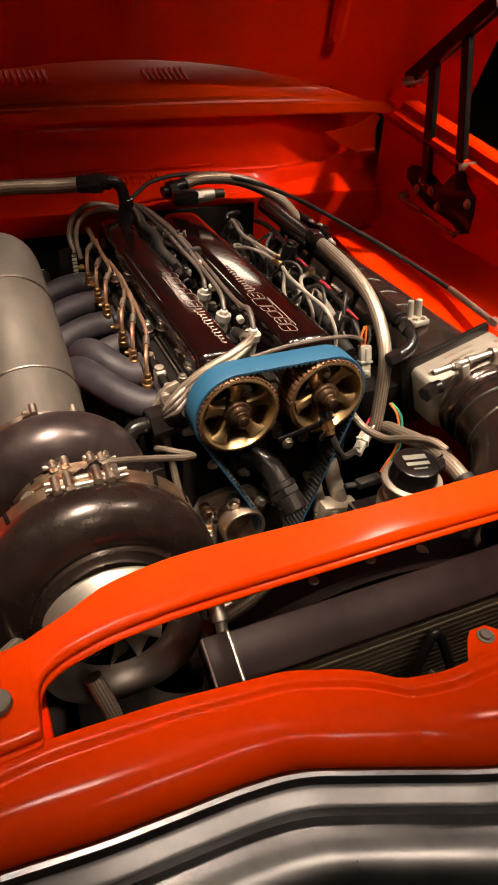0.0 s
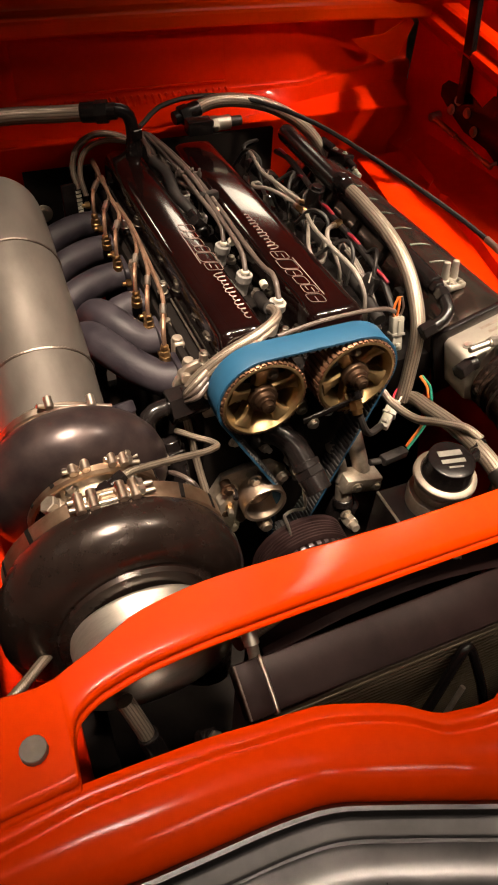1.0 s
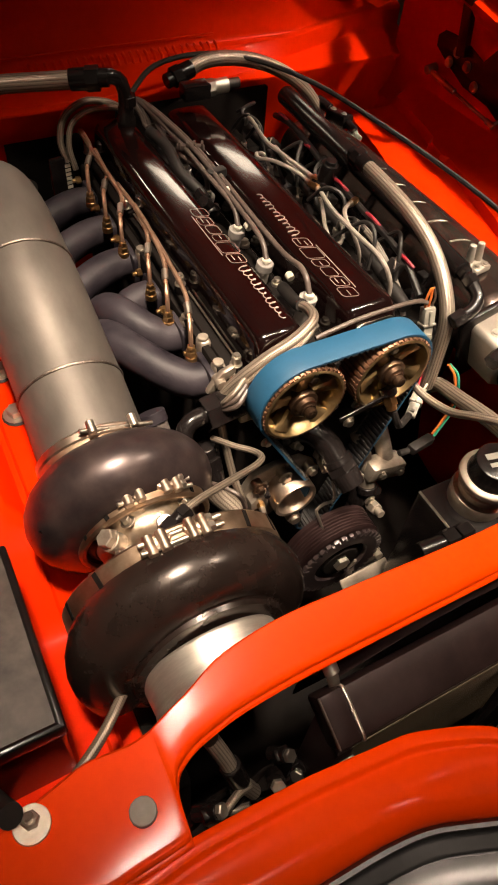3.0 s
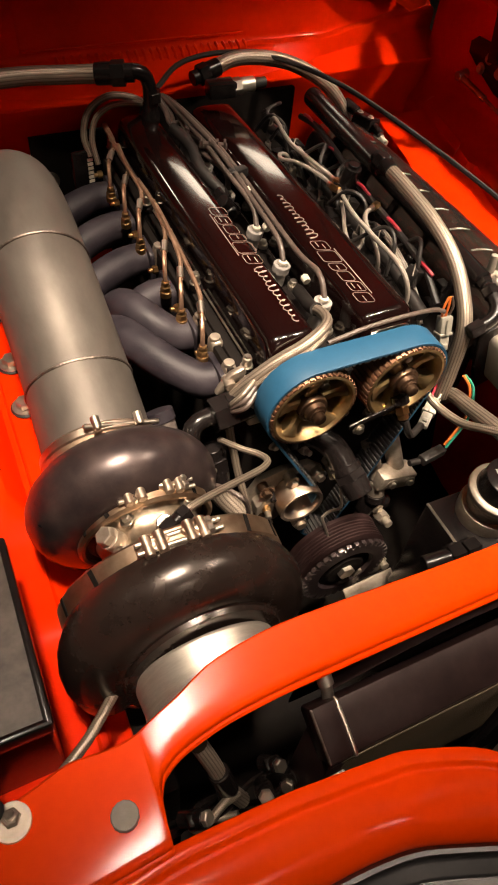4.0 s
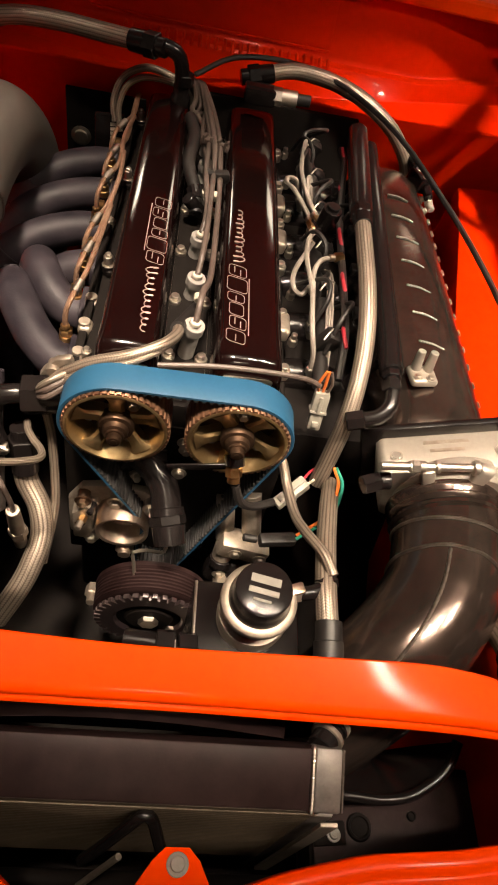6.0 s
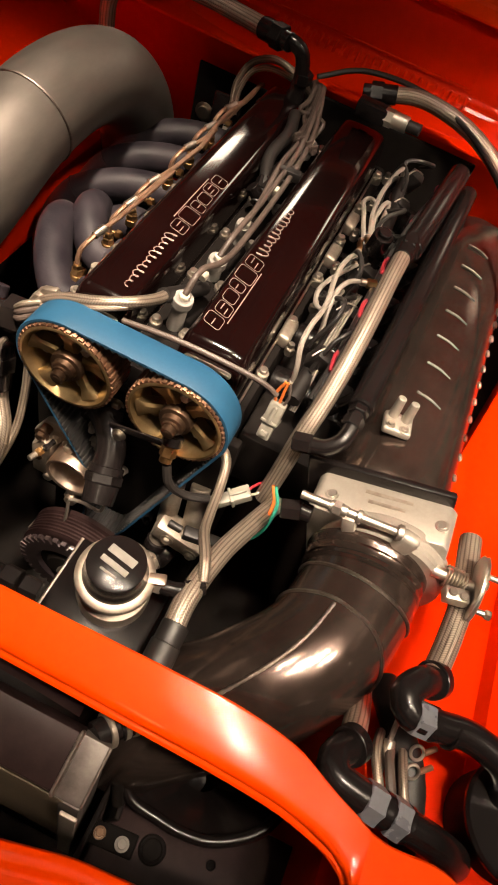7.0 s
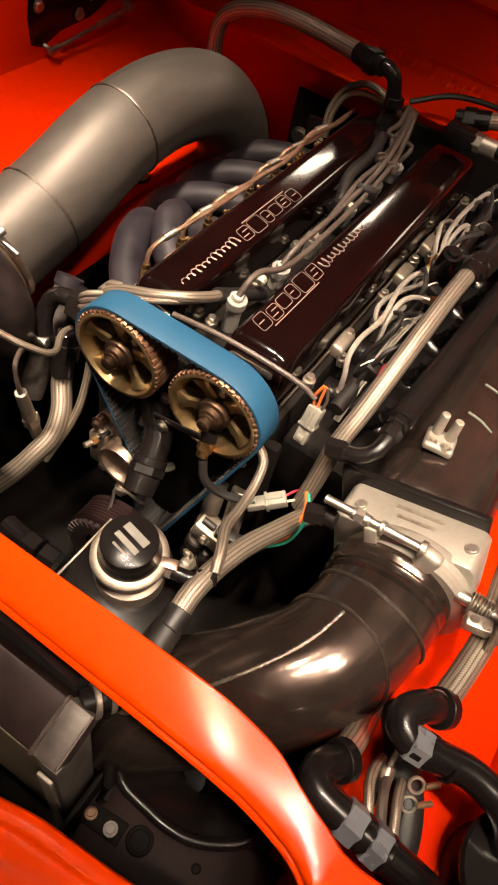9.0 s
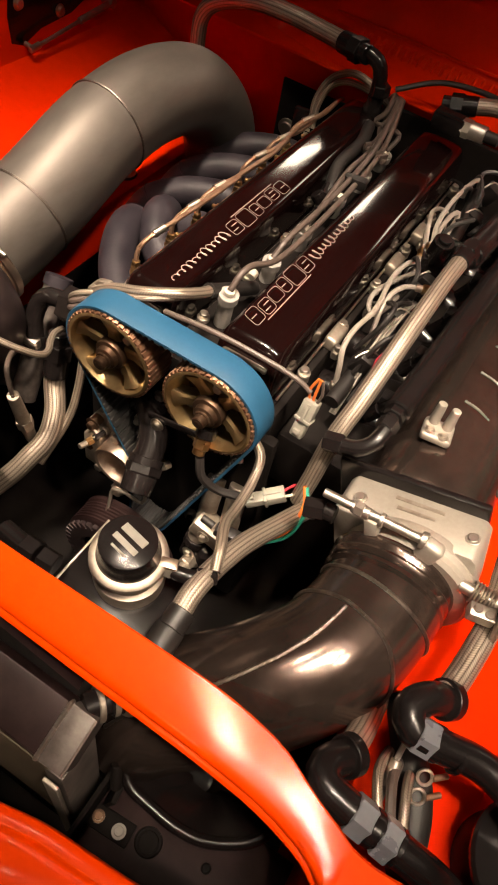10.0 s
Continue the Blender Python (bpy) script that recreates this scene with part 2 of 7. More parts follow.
def box_at(x0, x1, y0, y1, z0, z1, bevel=0.002, segs=2):
    return box((x1 - x0, y1 - y0, z1 - z0), pose((x0 + x1) / 2, (y0 + y1) / 2, (z0 + z1) / 2), bevel, segs)


def lathe(profile, m, segs=40, wobble=None):
    """Profile of (radius, height) turned about the local z axis."""
    bm = bmesh.new()
    rings = []
    for r, h in profile:
        if r < 1e-5:
            rings.append([bm.verts.new((0, 0, h))])
        else:
            rings.append([bm.verts.new((r * math.cos(2 * math.pi * i / segs), r * math.sin(2 * math.pi * i / segs), h)) for i in range(segs)])
    for a, b in zip(rings, rings[1:]):
        for i in range(segs):
            j = (i + 1) % segs
            if len(a) == 1 and len(b) == 1:
                continue
            if len(a) == 1:
                bm.faces.new((a[0], b[i], b[j]))
            elif len(b) == 1:
                bm.faces.new((a[i], a[j], b[0]))
            else:
                bm.faces.new((a[i], a[j], b[j], b[i]))
    bmesh.ops.transform(bm, matrix=m, verts=bm.verts)
    return bm


def toward(at, way, roll=0):
    """A pose at a point whose local z looks along way."""
    q = Vector(way).normalized().to_track_quat("Z", "Y").to_matrix().to_4x4()
    return Matrix.Translation(at) @ q @ pose(0, 0, 0, 0, 0, roll)


def rod(a, b, r0, r1=None, segs=20, bevel=0.0008):
    a, b = Vector(a), Vector(b)
    r1 = r0 if r1 is None else r1
    h = (b - a).length
    e = min(bevel, h * 0.3, r0 * 0.5, r1 * 0.5)
    return lathe([(0, 0), (r0 - e, 0), (r0, e), (r1, h - e), (r1 - e, h), (0, h)], toward(a, b - a), segs)


def hexrod(a, b, r, segs=6):
    a, b = Vector(a), Vector(b)
    h = (b - a).length
    e = min(0.0012, r * 0.2, h * 0.2)
    return lathe([(0, 0), (r - e, 0), (r, e), (r, h - e), (r - e, h), (0, h)], toward(a, b - a), segs)


def spline(points, step=0.008):
    pts = [Vector(p) for p in points]
    if len(pts) == 2:
        n = max(2, int((pts[1] - pts[0]).length / step))
        return [pts[0].lerp(pts[1], i / n) for i in range(n + 1)]
    ext = [2 * pts[0] - pts[1]] + pts + [2 * pts[-1] - pts[-2]]
    out = []
    for k in range(1, len(ext) - 2):
        p0, p1, p2, p3 = ext[k - 1:k + 3]
        n = max(2, int((p2 - p1).length / step))
        for i in range(n):
            t = i / n
            out.append(0.5 * ((2 * p1) + (p2 - p0) * t + (2 * p0 - 5 * p1 + 4 * p2 - p3) * t * t + (3 * p1 - p0 - 3 * p2 + p3) * t ** 3))
    out.append(pts[-1])
    return out


def tube(points, radius, segs=14, step=0.008, caps=True, hollow=0.0):
    """A swept tube, with a UV round and along it. radius: one number, or a function of the share of its length."""
    path = spline(points, step)
    bm = bmesh.new()
    uv = bm.loops.layers.uv.new("UVMap")
    total = sum((b - a).length for a, b in zip(path, path[1:])) or 1
    side = None
    rings, runs, run = [], [], 0.0
    for i, p in enumerate(path):
        way = (path[min(i + 1, len(path) - 1)] - path[max(i - 1, 0)]).normalized()
        if side is None:
            side = way.orthogonal().normalized()
        side = (side - way * side.dot(way)).normalized()
        other = way.cross(side)
        if i:
            run += (p - path[i - 1]).length
        r = radius(run / total) if callable(radius) else radius
        rings.append([bm.verts.new(p + r * (side * math.cos(2 * math.pi * k / segs) + other * math.sin(2 * math.pi * k / segs))) for k in range(segs)])
        runs.append(run / (2 * math.pi * (radius(0.5) if callable(radius) else radius)))
    for i in range(len(rings) - 1):
        for k in range(segs):
            j = (k + 1) % segs
            f = bm.faces.new((rings[i][k], rings[i][j], rings[i + 1][j], rings[i + 1][k]))
            for loop, (a, b) in zip(f.loops, ((k, i), (k + 1, i), (k + 1, i + 1), (k, i + 1))):
                loop[uv].uv = (a / segs, runs[b])
    if caps:
        bm.faces.new(list(reversed(rings[0])))
        bm.faces.new(rings[-1])
    return bm


def loft(sections, closed=True, caps=True):
    bm = bmesh.new()
    rows = [[bm.verts.new(p) for p in s] for s in sections]
    n = len(rows[0])
    for a, b in zip(rows, rows[1:]):
        for i in range(n if closed else n - 1):
            j = (i + 1) % n
            bm.faces.new((a[i], a[j], b[j], b[i]))
    if caps and closed:
        bm.faces.new(list(reversed(rows[0])))
        bm.faces.new(rows[-1])
    return bm


def sheet(rows, thick=0.0015):
    """A sheet of metal through rows of points, given a thickness."""
    bm = loft(rows, closed=False, caps=False)
    bmesh.ops.recalc_face_normals(bm, faces=bm.faces)
    bmesh.ops.solidify(bm, geom=list(bm.faces), thickness=thick)
    return bm


def prism(outline, m, height, bevel=0.001):
    """A flat outline of (x, y) pulled up along local z."""
    bm = bmesh.new()
    f = bm.faces.new([bm.verts.new((x, y, 0)) for x, y in outline])
    top = bmesh.ops.extrude_face_region(bm, geom=[f])["geom"]
    bmesh.ops.translate(bm, vec=(0, 0, height), verts=[v for v in top if isinstance(v, bmesh.types.BMVert)])
    bmesh.ops.recalc_face_normals(bm, faces=bm.faces)
    if bevel:
        rim = [e for e in bm.edges if len(e.link_faces) == 2 and e.calc_face_angle(0) > 0.9]
        bmesh.ops.bevel(bm, geom=rim, offset=bevel, segments=2, affect="EDGES", profile=0.5)
    bmesh.ops.transform(bm, matrix=m, verts=bm.verts)
    return bm


def rounded(w, h, r, n=5):
    out = []
    for cx, cy, a0 in ((w / 2 - r, h / 2 - r, 0), (-w / 2 + r, h / 2 - r, 90), (-w / 2 + r, -h / 2 + r, 180), (w / 2 - r, -h / 2 + r, 270)):
        for i in range(n + 1):
            a = radians(a0 + 90 * i / n)
            out.append((cx + r * math.cos(a), cy + r * math.sin(a)))
    return out


def bolt(at, way, r=0.006, h=0.005, washer=True, round_head=False):
    at, way = Vector(at), Vector(way).normalized()
    bm = None
    if washer:
        bm = rod(at, at + way * 0.0015, r * 1.5, segs=16, bevel=0.0004)
    head = rod(at + way * 0.001, at + way * (0.001 + h), r, segs=14) if round_head else hexrod(at + way * 0.001, at + way * (0.001 + h), r)
    return join(bm, head) if bm else head


def braided_hose(name, points, r, label, ends=(), material=None, fine=False):
    """A hose thing: sleeve, and a swivel fitting at each end asked for."""
    pts = [Vector(p) for p in points]
    root = thing(name, pts[0], label, "hose", "braided hoses")
    part("sleeve", tube(pts, r, 16 if r > 0.006 else 10, 0.006), material or (BRAID_THIN if fine else BRAID), root)
    for end in ends:
        a, b = (pts[0], pts[1]) if end == 0 else (pts[-1], pts[-2])
        way = (a - b).normalized()
        f = join(rod(a - way * r * 1.2, a + way * r * 1.0, r * 1.18, r * 1.22), hexrod(a + way * r * 0.6, a + way * r * 2.2, r * 1.38), rod(a + way * r * 2.0, a + way * r * 3.2, r * 1.0))
        part("fitting", f, BLACK, root, "black anodised swivel fitting")
    return root

# ---- the hall ----
def hall():
    single("floor", box_at(-9, 9, -9, 9, -0.05, 0.0, 0), FLOOR, "speckled grey hall floor under the car", "floor", kind="structure")
    for name, b in (("wall_north", (-9, 9, 9, 9.2, 0, 5.2)), ("wall_south", (-9, 9, -9.2, -9, 0, 5.2)), ("wall_east", (9, 9.2, -9, 9, 0, 5.2)), ("wall_west", (-9.2, -9, -9, 9, 0, 5.2))):
        single(name, box_at(*b, 0), WALL, "dark plain hall wall", "wall", kind="structure")
    single("ceiling", box_at(-9.2, 9.2, -9.2, 9.2, 5.2, 5.3, 0), WALL, "dark hall ceiling with lamps", "ceiling", kind="structure")


def ceiling_lamp(x, y, z, to, wide, high, watts, spread):
    """An unseen lamp box, its diffuser turned to the floor or to the stand."""
    m = look((x, y, z), to)
    root = thing("ceiling_lamp", (x, y, z), "unseen rectangular lamp with a warm white diffuser", "lamp", "show lamps")
    part("housing", box((wide + 0.08, high + 0.08, 0.10), m @ pose(0, 0, 0.06), 0.01), BLACK, root)
    part("diffuser", box((wide, high, 0.006), m @ pose(0, 0, 0.006), 0.002), CREAM, root)
    eye = m @ Vector((0, 0, -0.01))
    part("drop_rod", rod((x, y, z + 0.05), (x, y, 5.2), 0.012), BLACK, root)
    area_lamp("show_light", eye, to, wide, high, watts, spread)


hall()
for spec in LAMPS:
    ceiling_lamp(*spec)

# ---- the car body ----
body = thing("car_body", (0, 0.0, 0.2), "glossy orange-red car front with an open engine bay", "car")

BAR = [(-0.66, -0.345, -0.395, 0.853, 0.850), (-0.54, -0.308, -0.385, 0.857, 0.853), (-0.47, -0.290, -0.380, 0.859, 0.855), (-0.442, -0.284, -0.378, 0.860, 0.855), (-0.405, -0.287, -0.376, 0.861, 0.855), (-0.388, -0.285, -0.3745, 0.8625, 0.855),
       (-0.3860, -0.2845, -0.372, 0.8627, 0.855), (-0.3845, -0.284, -0.352, 0.8630, 0.8555), (-0.3815, -0.283, -0.333, 0.8634, 0.8565), (-0.374, -0.280, -0.321, 0.8642, 0.858),
       (-0.35, -0.272, -0.310, 0.867, 0.860), (-0.30, -0.254, -0.302, 0.873, 0.864), (-0.24, -0.249, -0.300, 0.878, 0.867), (-0.18, -0.252, -0.300, 0.882, 0.868), (0, -0.260, -0.300, 0.885, 0.868)]
BAR += [(-x, yr - 0.006 * min(1, -x * 4), yf - 0.003 * min(1, -x * 4), zr, zf) for x, yr, yf, zr, zf in BAR[-2::-1]]


def curve_rows(rows, step=0.012):
    """Rows of numbers, the first of them x, joined by a smooth curve that does not overshoot."""
    xs = [r[0] for r in rows]
    cols = list(zip(*rows))[1:]
    slopes = []
    for c in cols:
        d = [(c[i + 1] - c[i]) / (xs[i + 1] - xs[i]) for i in range(len(c) - 1)]
        m = [d[0]] + [0 if d[i - 1] * d[i] <= 0 else 2 * d[i - 1] * d[i] / (d[i - 1] + d[i]) for i in range(1, len(d))] + [d[-1]]
        slopes.append(m)
    out = []
    for k in range(len(rows) - 1):
        h = xs[k + 1] - xs[k]
        n = max(3, int(h / step))
        for i in range(n):
            t = i / n
            row = [xs[k] + h * t]
            for c, m in zip(cols, slopes):
                row.append((2 * t ** 3 - 3 * t * t + 1) * c[k] + (t ** 3 - 2 * t * t + t) * h * m[k] + (3 * t * t - 2 * t ** 3) * c[k + 1] + (t ** 3 - t * t) * h * m[k + 1])
            out.append(row)
    out.append(list(rows[-1]))
    return out


def core_support():
    secs = []
    for x, yr, yf, zr, zf in curve_rows(BAR):
        slope = (zr - zf) / (yr - yf)
        tilt = lambda y: zf + slope * (y - yf)
        s = [(yr - 0.002, zr - 0.016), (yr, zr - 0.014), (yr, zr - 0.005), (yr - 0.0008, zr - 0.0022), (yr - 0.0028, tilt(yr - 0.0028)), (yr - 0.0060, tilt(yr - 0.0060)), (yr * 0.5 + yf * 0.5, tilt(yr * 0.5 + yf * 0.5)),
             (yf + 0.0075, tilt(yf + 0.0075)), (yf + 0.0040, tilt(yf + 0.0040) - 0.0003), (yf + 0.0012, zf - 0.0018), (yf, zf - 0.0050), (yf + 0.0004, zf - 0.0075), (yf + 0.0020, zf - 0.0084), (yf + 0.0020, zf - 0.0098),
             (yf - 0.0012, zf - 0.0108), (yf - 0.0030, zf - 0.0122), (yf - 0.0036, zf - 0.0148), (yf - 0.0022, zf - 0.0172), (yf + 0.001, zf - 0.0180), (yf + 0.02, zf - 0.0180)]
        secs.append([(x, y, z) for y, z in s])
    bar = part("core_support", loft(secs), RED, body, "orange-red core support bar across the bay", 42)
    for s in (-1, 1):
        part("bolt", bolt((s * 0.414, -0.341, 0.8585), (0, 0, 1), 0.0112, 0.008, False, True), DULL, bar, "dull grey round-headed bolt")
        w = part("washer", lathe([(0.0, 0.0), (0.0145, 0.0), (0.0152, 0.001), (0.0145, 0.0022), (0.0, 0.0022)], toward((s * 0.494, -0.309, 0.8565), (0, 0, 1)), 28), STEEL, bar, "speckled zinc washer")
        part("bolt", join(hexrod((s * 0.494, -0.307, 0.858), (s * 0.494, -0.306, 0.864), 0.0075), rod((s * 0.494, -0.306, 0.863), (s * 0.494, -0.305, 0.868), 0.0040)), STEEL, w)


LIP = [(-0.66, -0.405), (-0.50, -0.384), (-0.385, -0.371), (-0.335, -0.372), (-0.28, -0.374), (-0.178, -0.384), (-0.13, -0.401), (-0.104, -0.414), (-0.087, -0.430), (-0.043, -0.438), (0.05, -0.434),
       (0.116, -0.413), (0.185, -0.399), (0.264, -0.394), (0.385, -0.376), (0.50, -0.388), (0.66, -0.41)]
EDGE = [(-0.66, -0.43), (-0.50, -0.434), (-0.43, -0.438), (-0.36, -0.444), (-0.24, -0.446), (-0.195, -0.451), (-0.12, -0.480), (-0.05, -0.508), (0.02, -0.530), (0.09, -0.508), (0.16, -0.480), (0.235, -0.452),
        (0.28, -0.447), (0.40, -0.445), (0.50, -0.44), (0.66, -0.432)]


def along(curve, x):
    for (x0, y0), (x1, y1) in zip(curve, curve[1:]):
        if x0 <= x <= x1:
            return y0 + (y1 - y0) * (x - x0) / (x1 - x0)
    return curve[0][1] if x < curve[0][0] else curve[-1][1]


def smooth_along(curve, x, w=0.012):
    return sum(along(curve, x + d * w) for d in (-1, -0.5, 0, 0.5, 1)) / 5


def nose():
    rows = []
    n = 150
    for i in range(n + 1):
        x = -0.66 + 1.32 * i / n
        a, b = smooth_along(LIP, x, 0.009), smooth_along(EDGE, x, 0.016)
        g = a - b
        prof = [(a + 0.002, 0.822), (a, 0.8385), (a - 0.0006, 0.8398), (a - 0.002, 0.8405), (a - 0.0065, 0.8407), (a - 0.0110, 0.8405), (a - 0.0128, 0.8396), (a - 0.0140, 0.8378), (a - 0.0158, 0.8350), (a - 0.0178, 0.8340), (a - 0.0205, 0.8342), (a - 0.0240, 0.8345)]
        for k in range(1, 11):
            t = k / 10
            prof.append((a - 0.024 - (g - 0.024) * math.sin(t * math.pi / 2) ** 1.05, 0.8345 - 0.0335 * (1 - math.cos(t * math.pi / 2)) ** 1.15))
        prof += [(b + 0.002, 0.797), (b + 0.012, 0.795)]
        # soft folds where the nose turns towards its point
        fold = 0.0038 * math.exp(-((abs(x + 0.005) - 0.188) / 0.026) ** 2)
        rows.append([(x, y, z + (fold * math.sin(math.pi * (k - 11) / 11) if k > 11 and k < 22 else 0.0)) for k, (y, z) in enumerate(prof)])
    part("nose_panel", sheet(rows, 0.0016), RED, body, "orange-red nose panel with a rolled lip", 50)
    # latch tab with its stud
    tab = prism([(-0.035, -0.440), (0.075, -0.440), (0.062, -0.425), (0.052, -0.405), (0.043, -0.396), (0.024, -0.396), (0.014, -0.405), (0.0, -0.425)], pose(0, 0, 0.812), 0.003, 0.001)
    t = part("latch_tab", tab, RED, body, "red latch tab with a stud")
    part("stud", join(bolt((0.034, -0.408, 0.815), (0, 0, 1), 0.006, 0.004, True, True)), DULL, t, "steel stud")
    part("stud", join(bolt((0.034, -0.431, 0.815), (0, 0, 1), 0.0035, 0.003, True, True)), DULL, t, "steel stud")

    def trim(name, prof, mat, label):
        rows = []
        for i in range(121):
            x = -0.66 + 1.32 * i / 120
            b = smooth_along(EDGE, x, 0.016)
            rows.append([(x, b + y, z) for y, z in prof])
        part(name, loft(rows), mat, body, label)

    trim("grille_trim", [(0.004, 0.796), (-0.003, 0.801), (-0.007, 0.800), (-0.009, 0.796), (-0.009, 0.790), (-0.012, 0.787), (-0.022, 0.783), (-0.025, 0.780), (-0.025, 0.766), (-0.022, 0.763), (0.004, 0.763)], CHROME, "chrome grille moulding")
    trim("grille_slot", [(0.012, 0.764), (-0.010, 0.764), (-0.012, 0.735), (0.012, 0.735)], BLOCK, "dark slot under the moulding")
    rows = []
    for i in range(121):
        x = -0.66 + 1.32 * i / 120
        b = smooth_along(EDGE, x, 0.02) - 0.006
        prof = [(0.0, 0.742), (-0.010, 0.747), (-0.022, 0.744)] + [(-0.022 - 0.05 * math.sin(k * math.pi / 10), 0.744 - 0.065 * (1 - math.cos(k * math.pi / 10)) ) for k in range(1, 10)] + [(-0.02, 0.61), (0.0, 0.62)]
        rows.append([(x, b + y, z) for y, z in prof])
    part("bumper", loft(rows), CHROME, body, "polished chrome bumper")
    part("lower_valance", box_at(-0.62, 0.62, -0.43, -0.40, 0.25, 0.66, 0.01), BLOCK, body)


def firewall():
    # foot, a shelf that widens to both sides, a ledge and the upright sheet
    rows = []
    for i in range(81):
        x = -0.70 + 1.40 * i / 80
        out = max(0.0, min(1.0, (abs(x) - 0.17) / 0.44))
        wing = max(0.0, min(1.0, (abs(x) - 0.25) / 0.42))
        back = 0.730 + 0.112 * out + 0.045 * wing
        led = max(0.800, back + 0.006)
        lip = lambda yy, z: (yy + 0.100 * wing, z - 0.040 * wing)
        prof = [(0.84, 0.30), (0.83, 0.60), (0.775 + 0.05 * wing, 0.80), lip(0.724, 0.893), lip(0.7195, 0.9040), lip(0.7180, 0.9075), lip(0.7186, 0.9096), lip(0.7210, 0.9106), (back - 0.003, 0.9106 - 0.010 * wing), (back, 0.9112 - 0.010 * wing), (back + 0.002, 0.9135 - 0.010 * wing),
                (led - 0.004, 0.934), (led - 0.001, 0.939), (led + 0.003, 0.941), (led + 0.012, 0.9425), (led + 0.015, 0.945), (led + 0.018, 0.952), (led + 0.036, 1.060), (led + 0.038, 1.078)]
        rows.append([(x, yy, z) for yy, z in prof])
    part("firewall", sheet(rows, 0.0015), RED_SHADED, body, "red firewall with a shelf that widens to its ends", 30)
    # short ribs pressed in the ledge
    for i in range(26):
        x = -0.16 + 0.36 * i / 25
        part("pressed_rib", tube([(x, 0.790, 0.926), (x, 0.796, 0.937), (x, 0.804, 0.9425), (x, 0.815, 0.945)], 0.0034, 8, 0.004), RED_SHADED, body)
    # wide panel screwed to the firewall
    p = part("firewall_panel", box((0.42, 0.010, 0.090), pose(-0.01, 0.829, 1.004, -10), 0.004), RED_SHADED, body, "red pressed panel on the firewall")
    part("panel_lip", box((0.42, 0.012, 0.004), pose(-0.01, 0.820, 0.958, -5), 0.0015), RED_SHADED, p)
    # bracket at the end of the drip channel
    # lit copy of the paint here: the light on this corner is in the colour
    part("cowl_bracket", sheet([[(0.50, 0.835, 1.012), (0.57, 0.822, 1.022), (0.62, 0.812, 1.052)], [(0.52, 0.838, 0.998), (0.585, 0.826, 1.000), (0.632, 0.815, 1.048)], [(0.60, 0.842, 0.960), (0.625, 0.835, 0.972), (0.640, 0.818, 1.040)]], 0.003), RED, body, "folded red bracket under the cowl")
    # cowl: drip lip, channel and top with its air slots
    rows = []
    for i in range(81):
        x = -0.66 + 1.32 * i / 80
        bow = 0.06 * (x / 0.8) ** 2
        prof = [(0.842, 1.050), (0.80, 1.052), (0.797, 1.056), (0.797, 1.074), (0.800, 1.079), (0.806, 1.081), (0.832, 1.083), (0.840, 1.086), (0.846, 1.100), (0.853, 1.106), (0.95, 1.136), (1.05, 1.155), (1.10, 1.16)]
        rows.append([(x, yy - 0.2 * bow + (0.3 * bow if yy > 0.9 else 0), z + 0.010 - bow * 0.2) for yy, z in prof])
    part("cowl", sheet(rows, 0.0015), RED, body, "orange-red cowl with a rolled drip lip", 30)
    for k in range(64):
        x = -0.62 + 0.0125 * k
        if -0.13 < x < 0.08 or x > 0.18:
            continue
        bow = 0.06 * (x / 0.8) ** 2
        m = pose(x, 0.900 - 0.1 * bow, 1.1320 - 0.2 * bow, 17.5, 0, 0)
        part("air_slot", box((0.0058, 0.060, 0.006), m, 0.0015, 1), RED_SHADED, body, "narrow raised air slot")
    # windscreen foot, behind the cowl
    part("scuttle_panel", box_at(-0.80, 0.80, 1.102, 1.12, 0.9, 1.175, 0.004), RED_SHADED, body, "red panel behind the cowl")


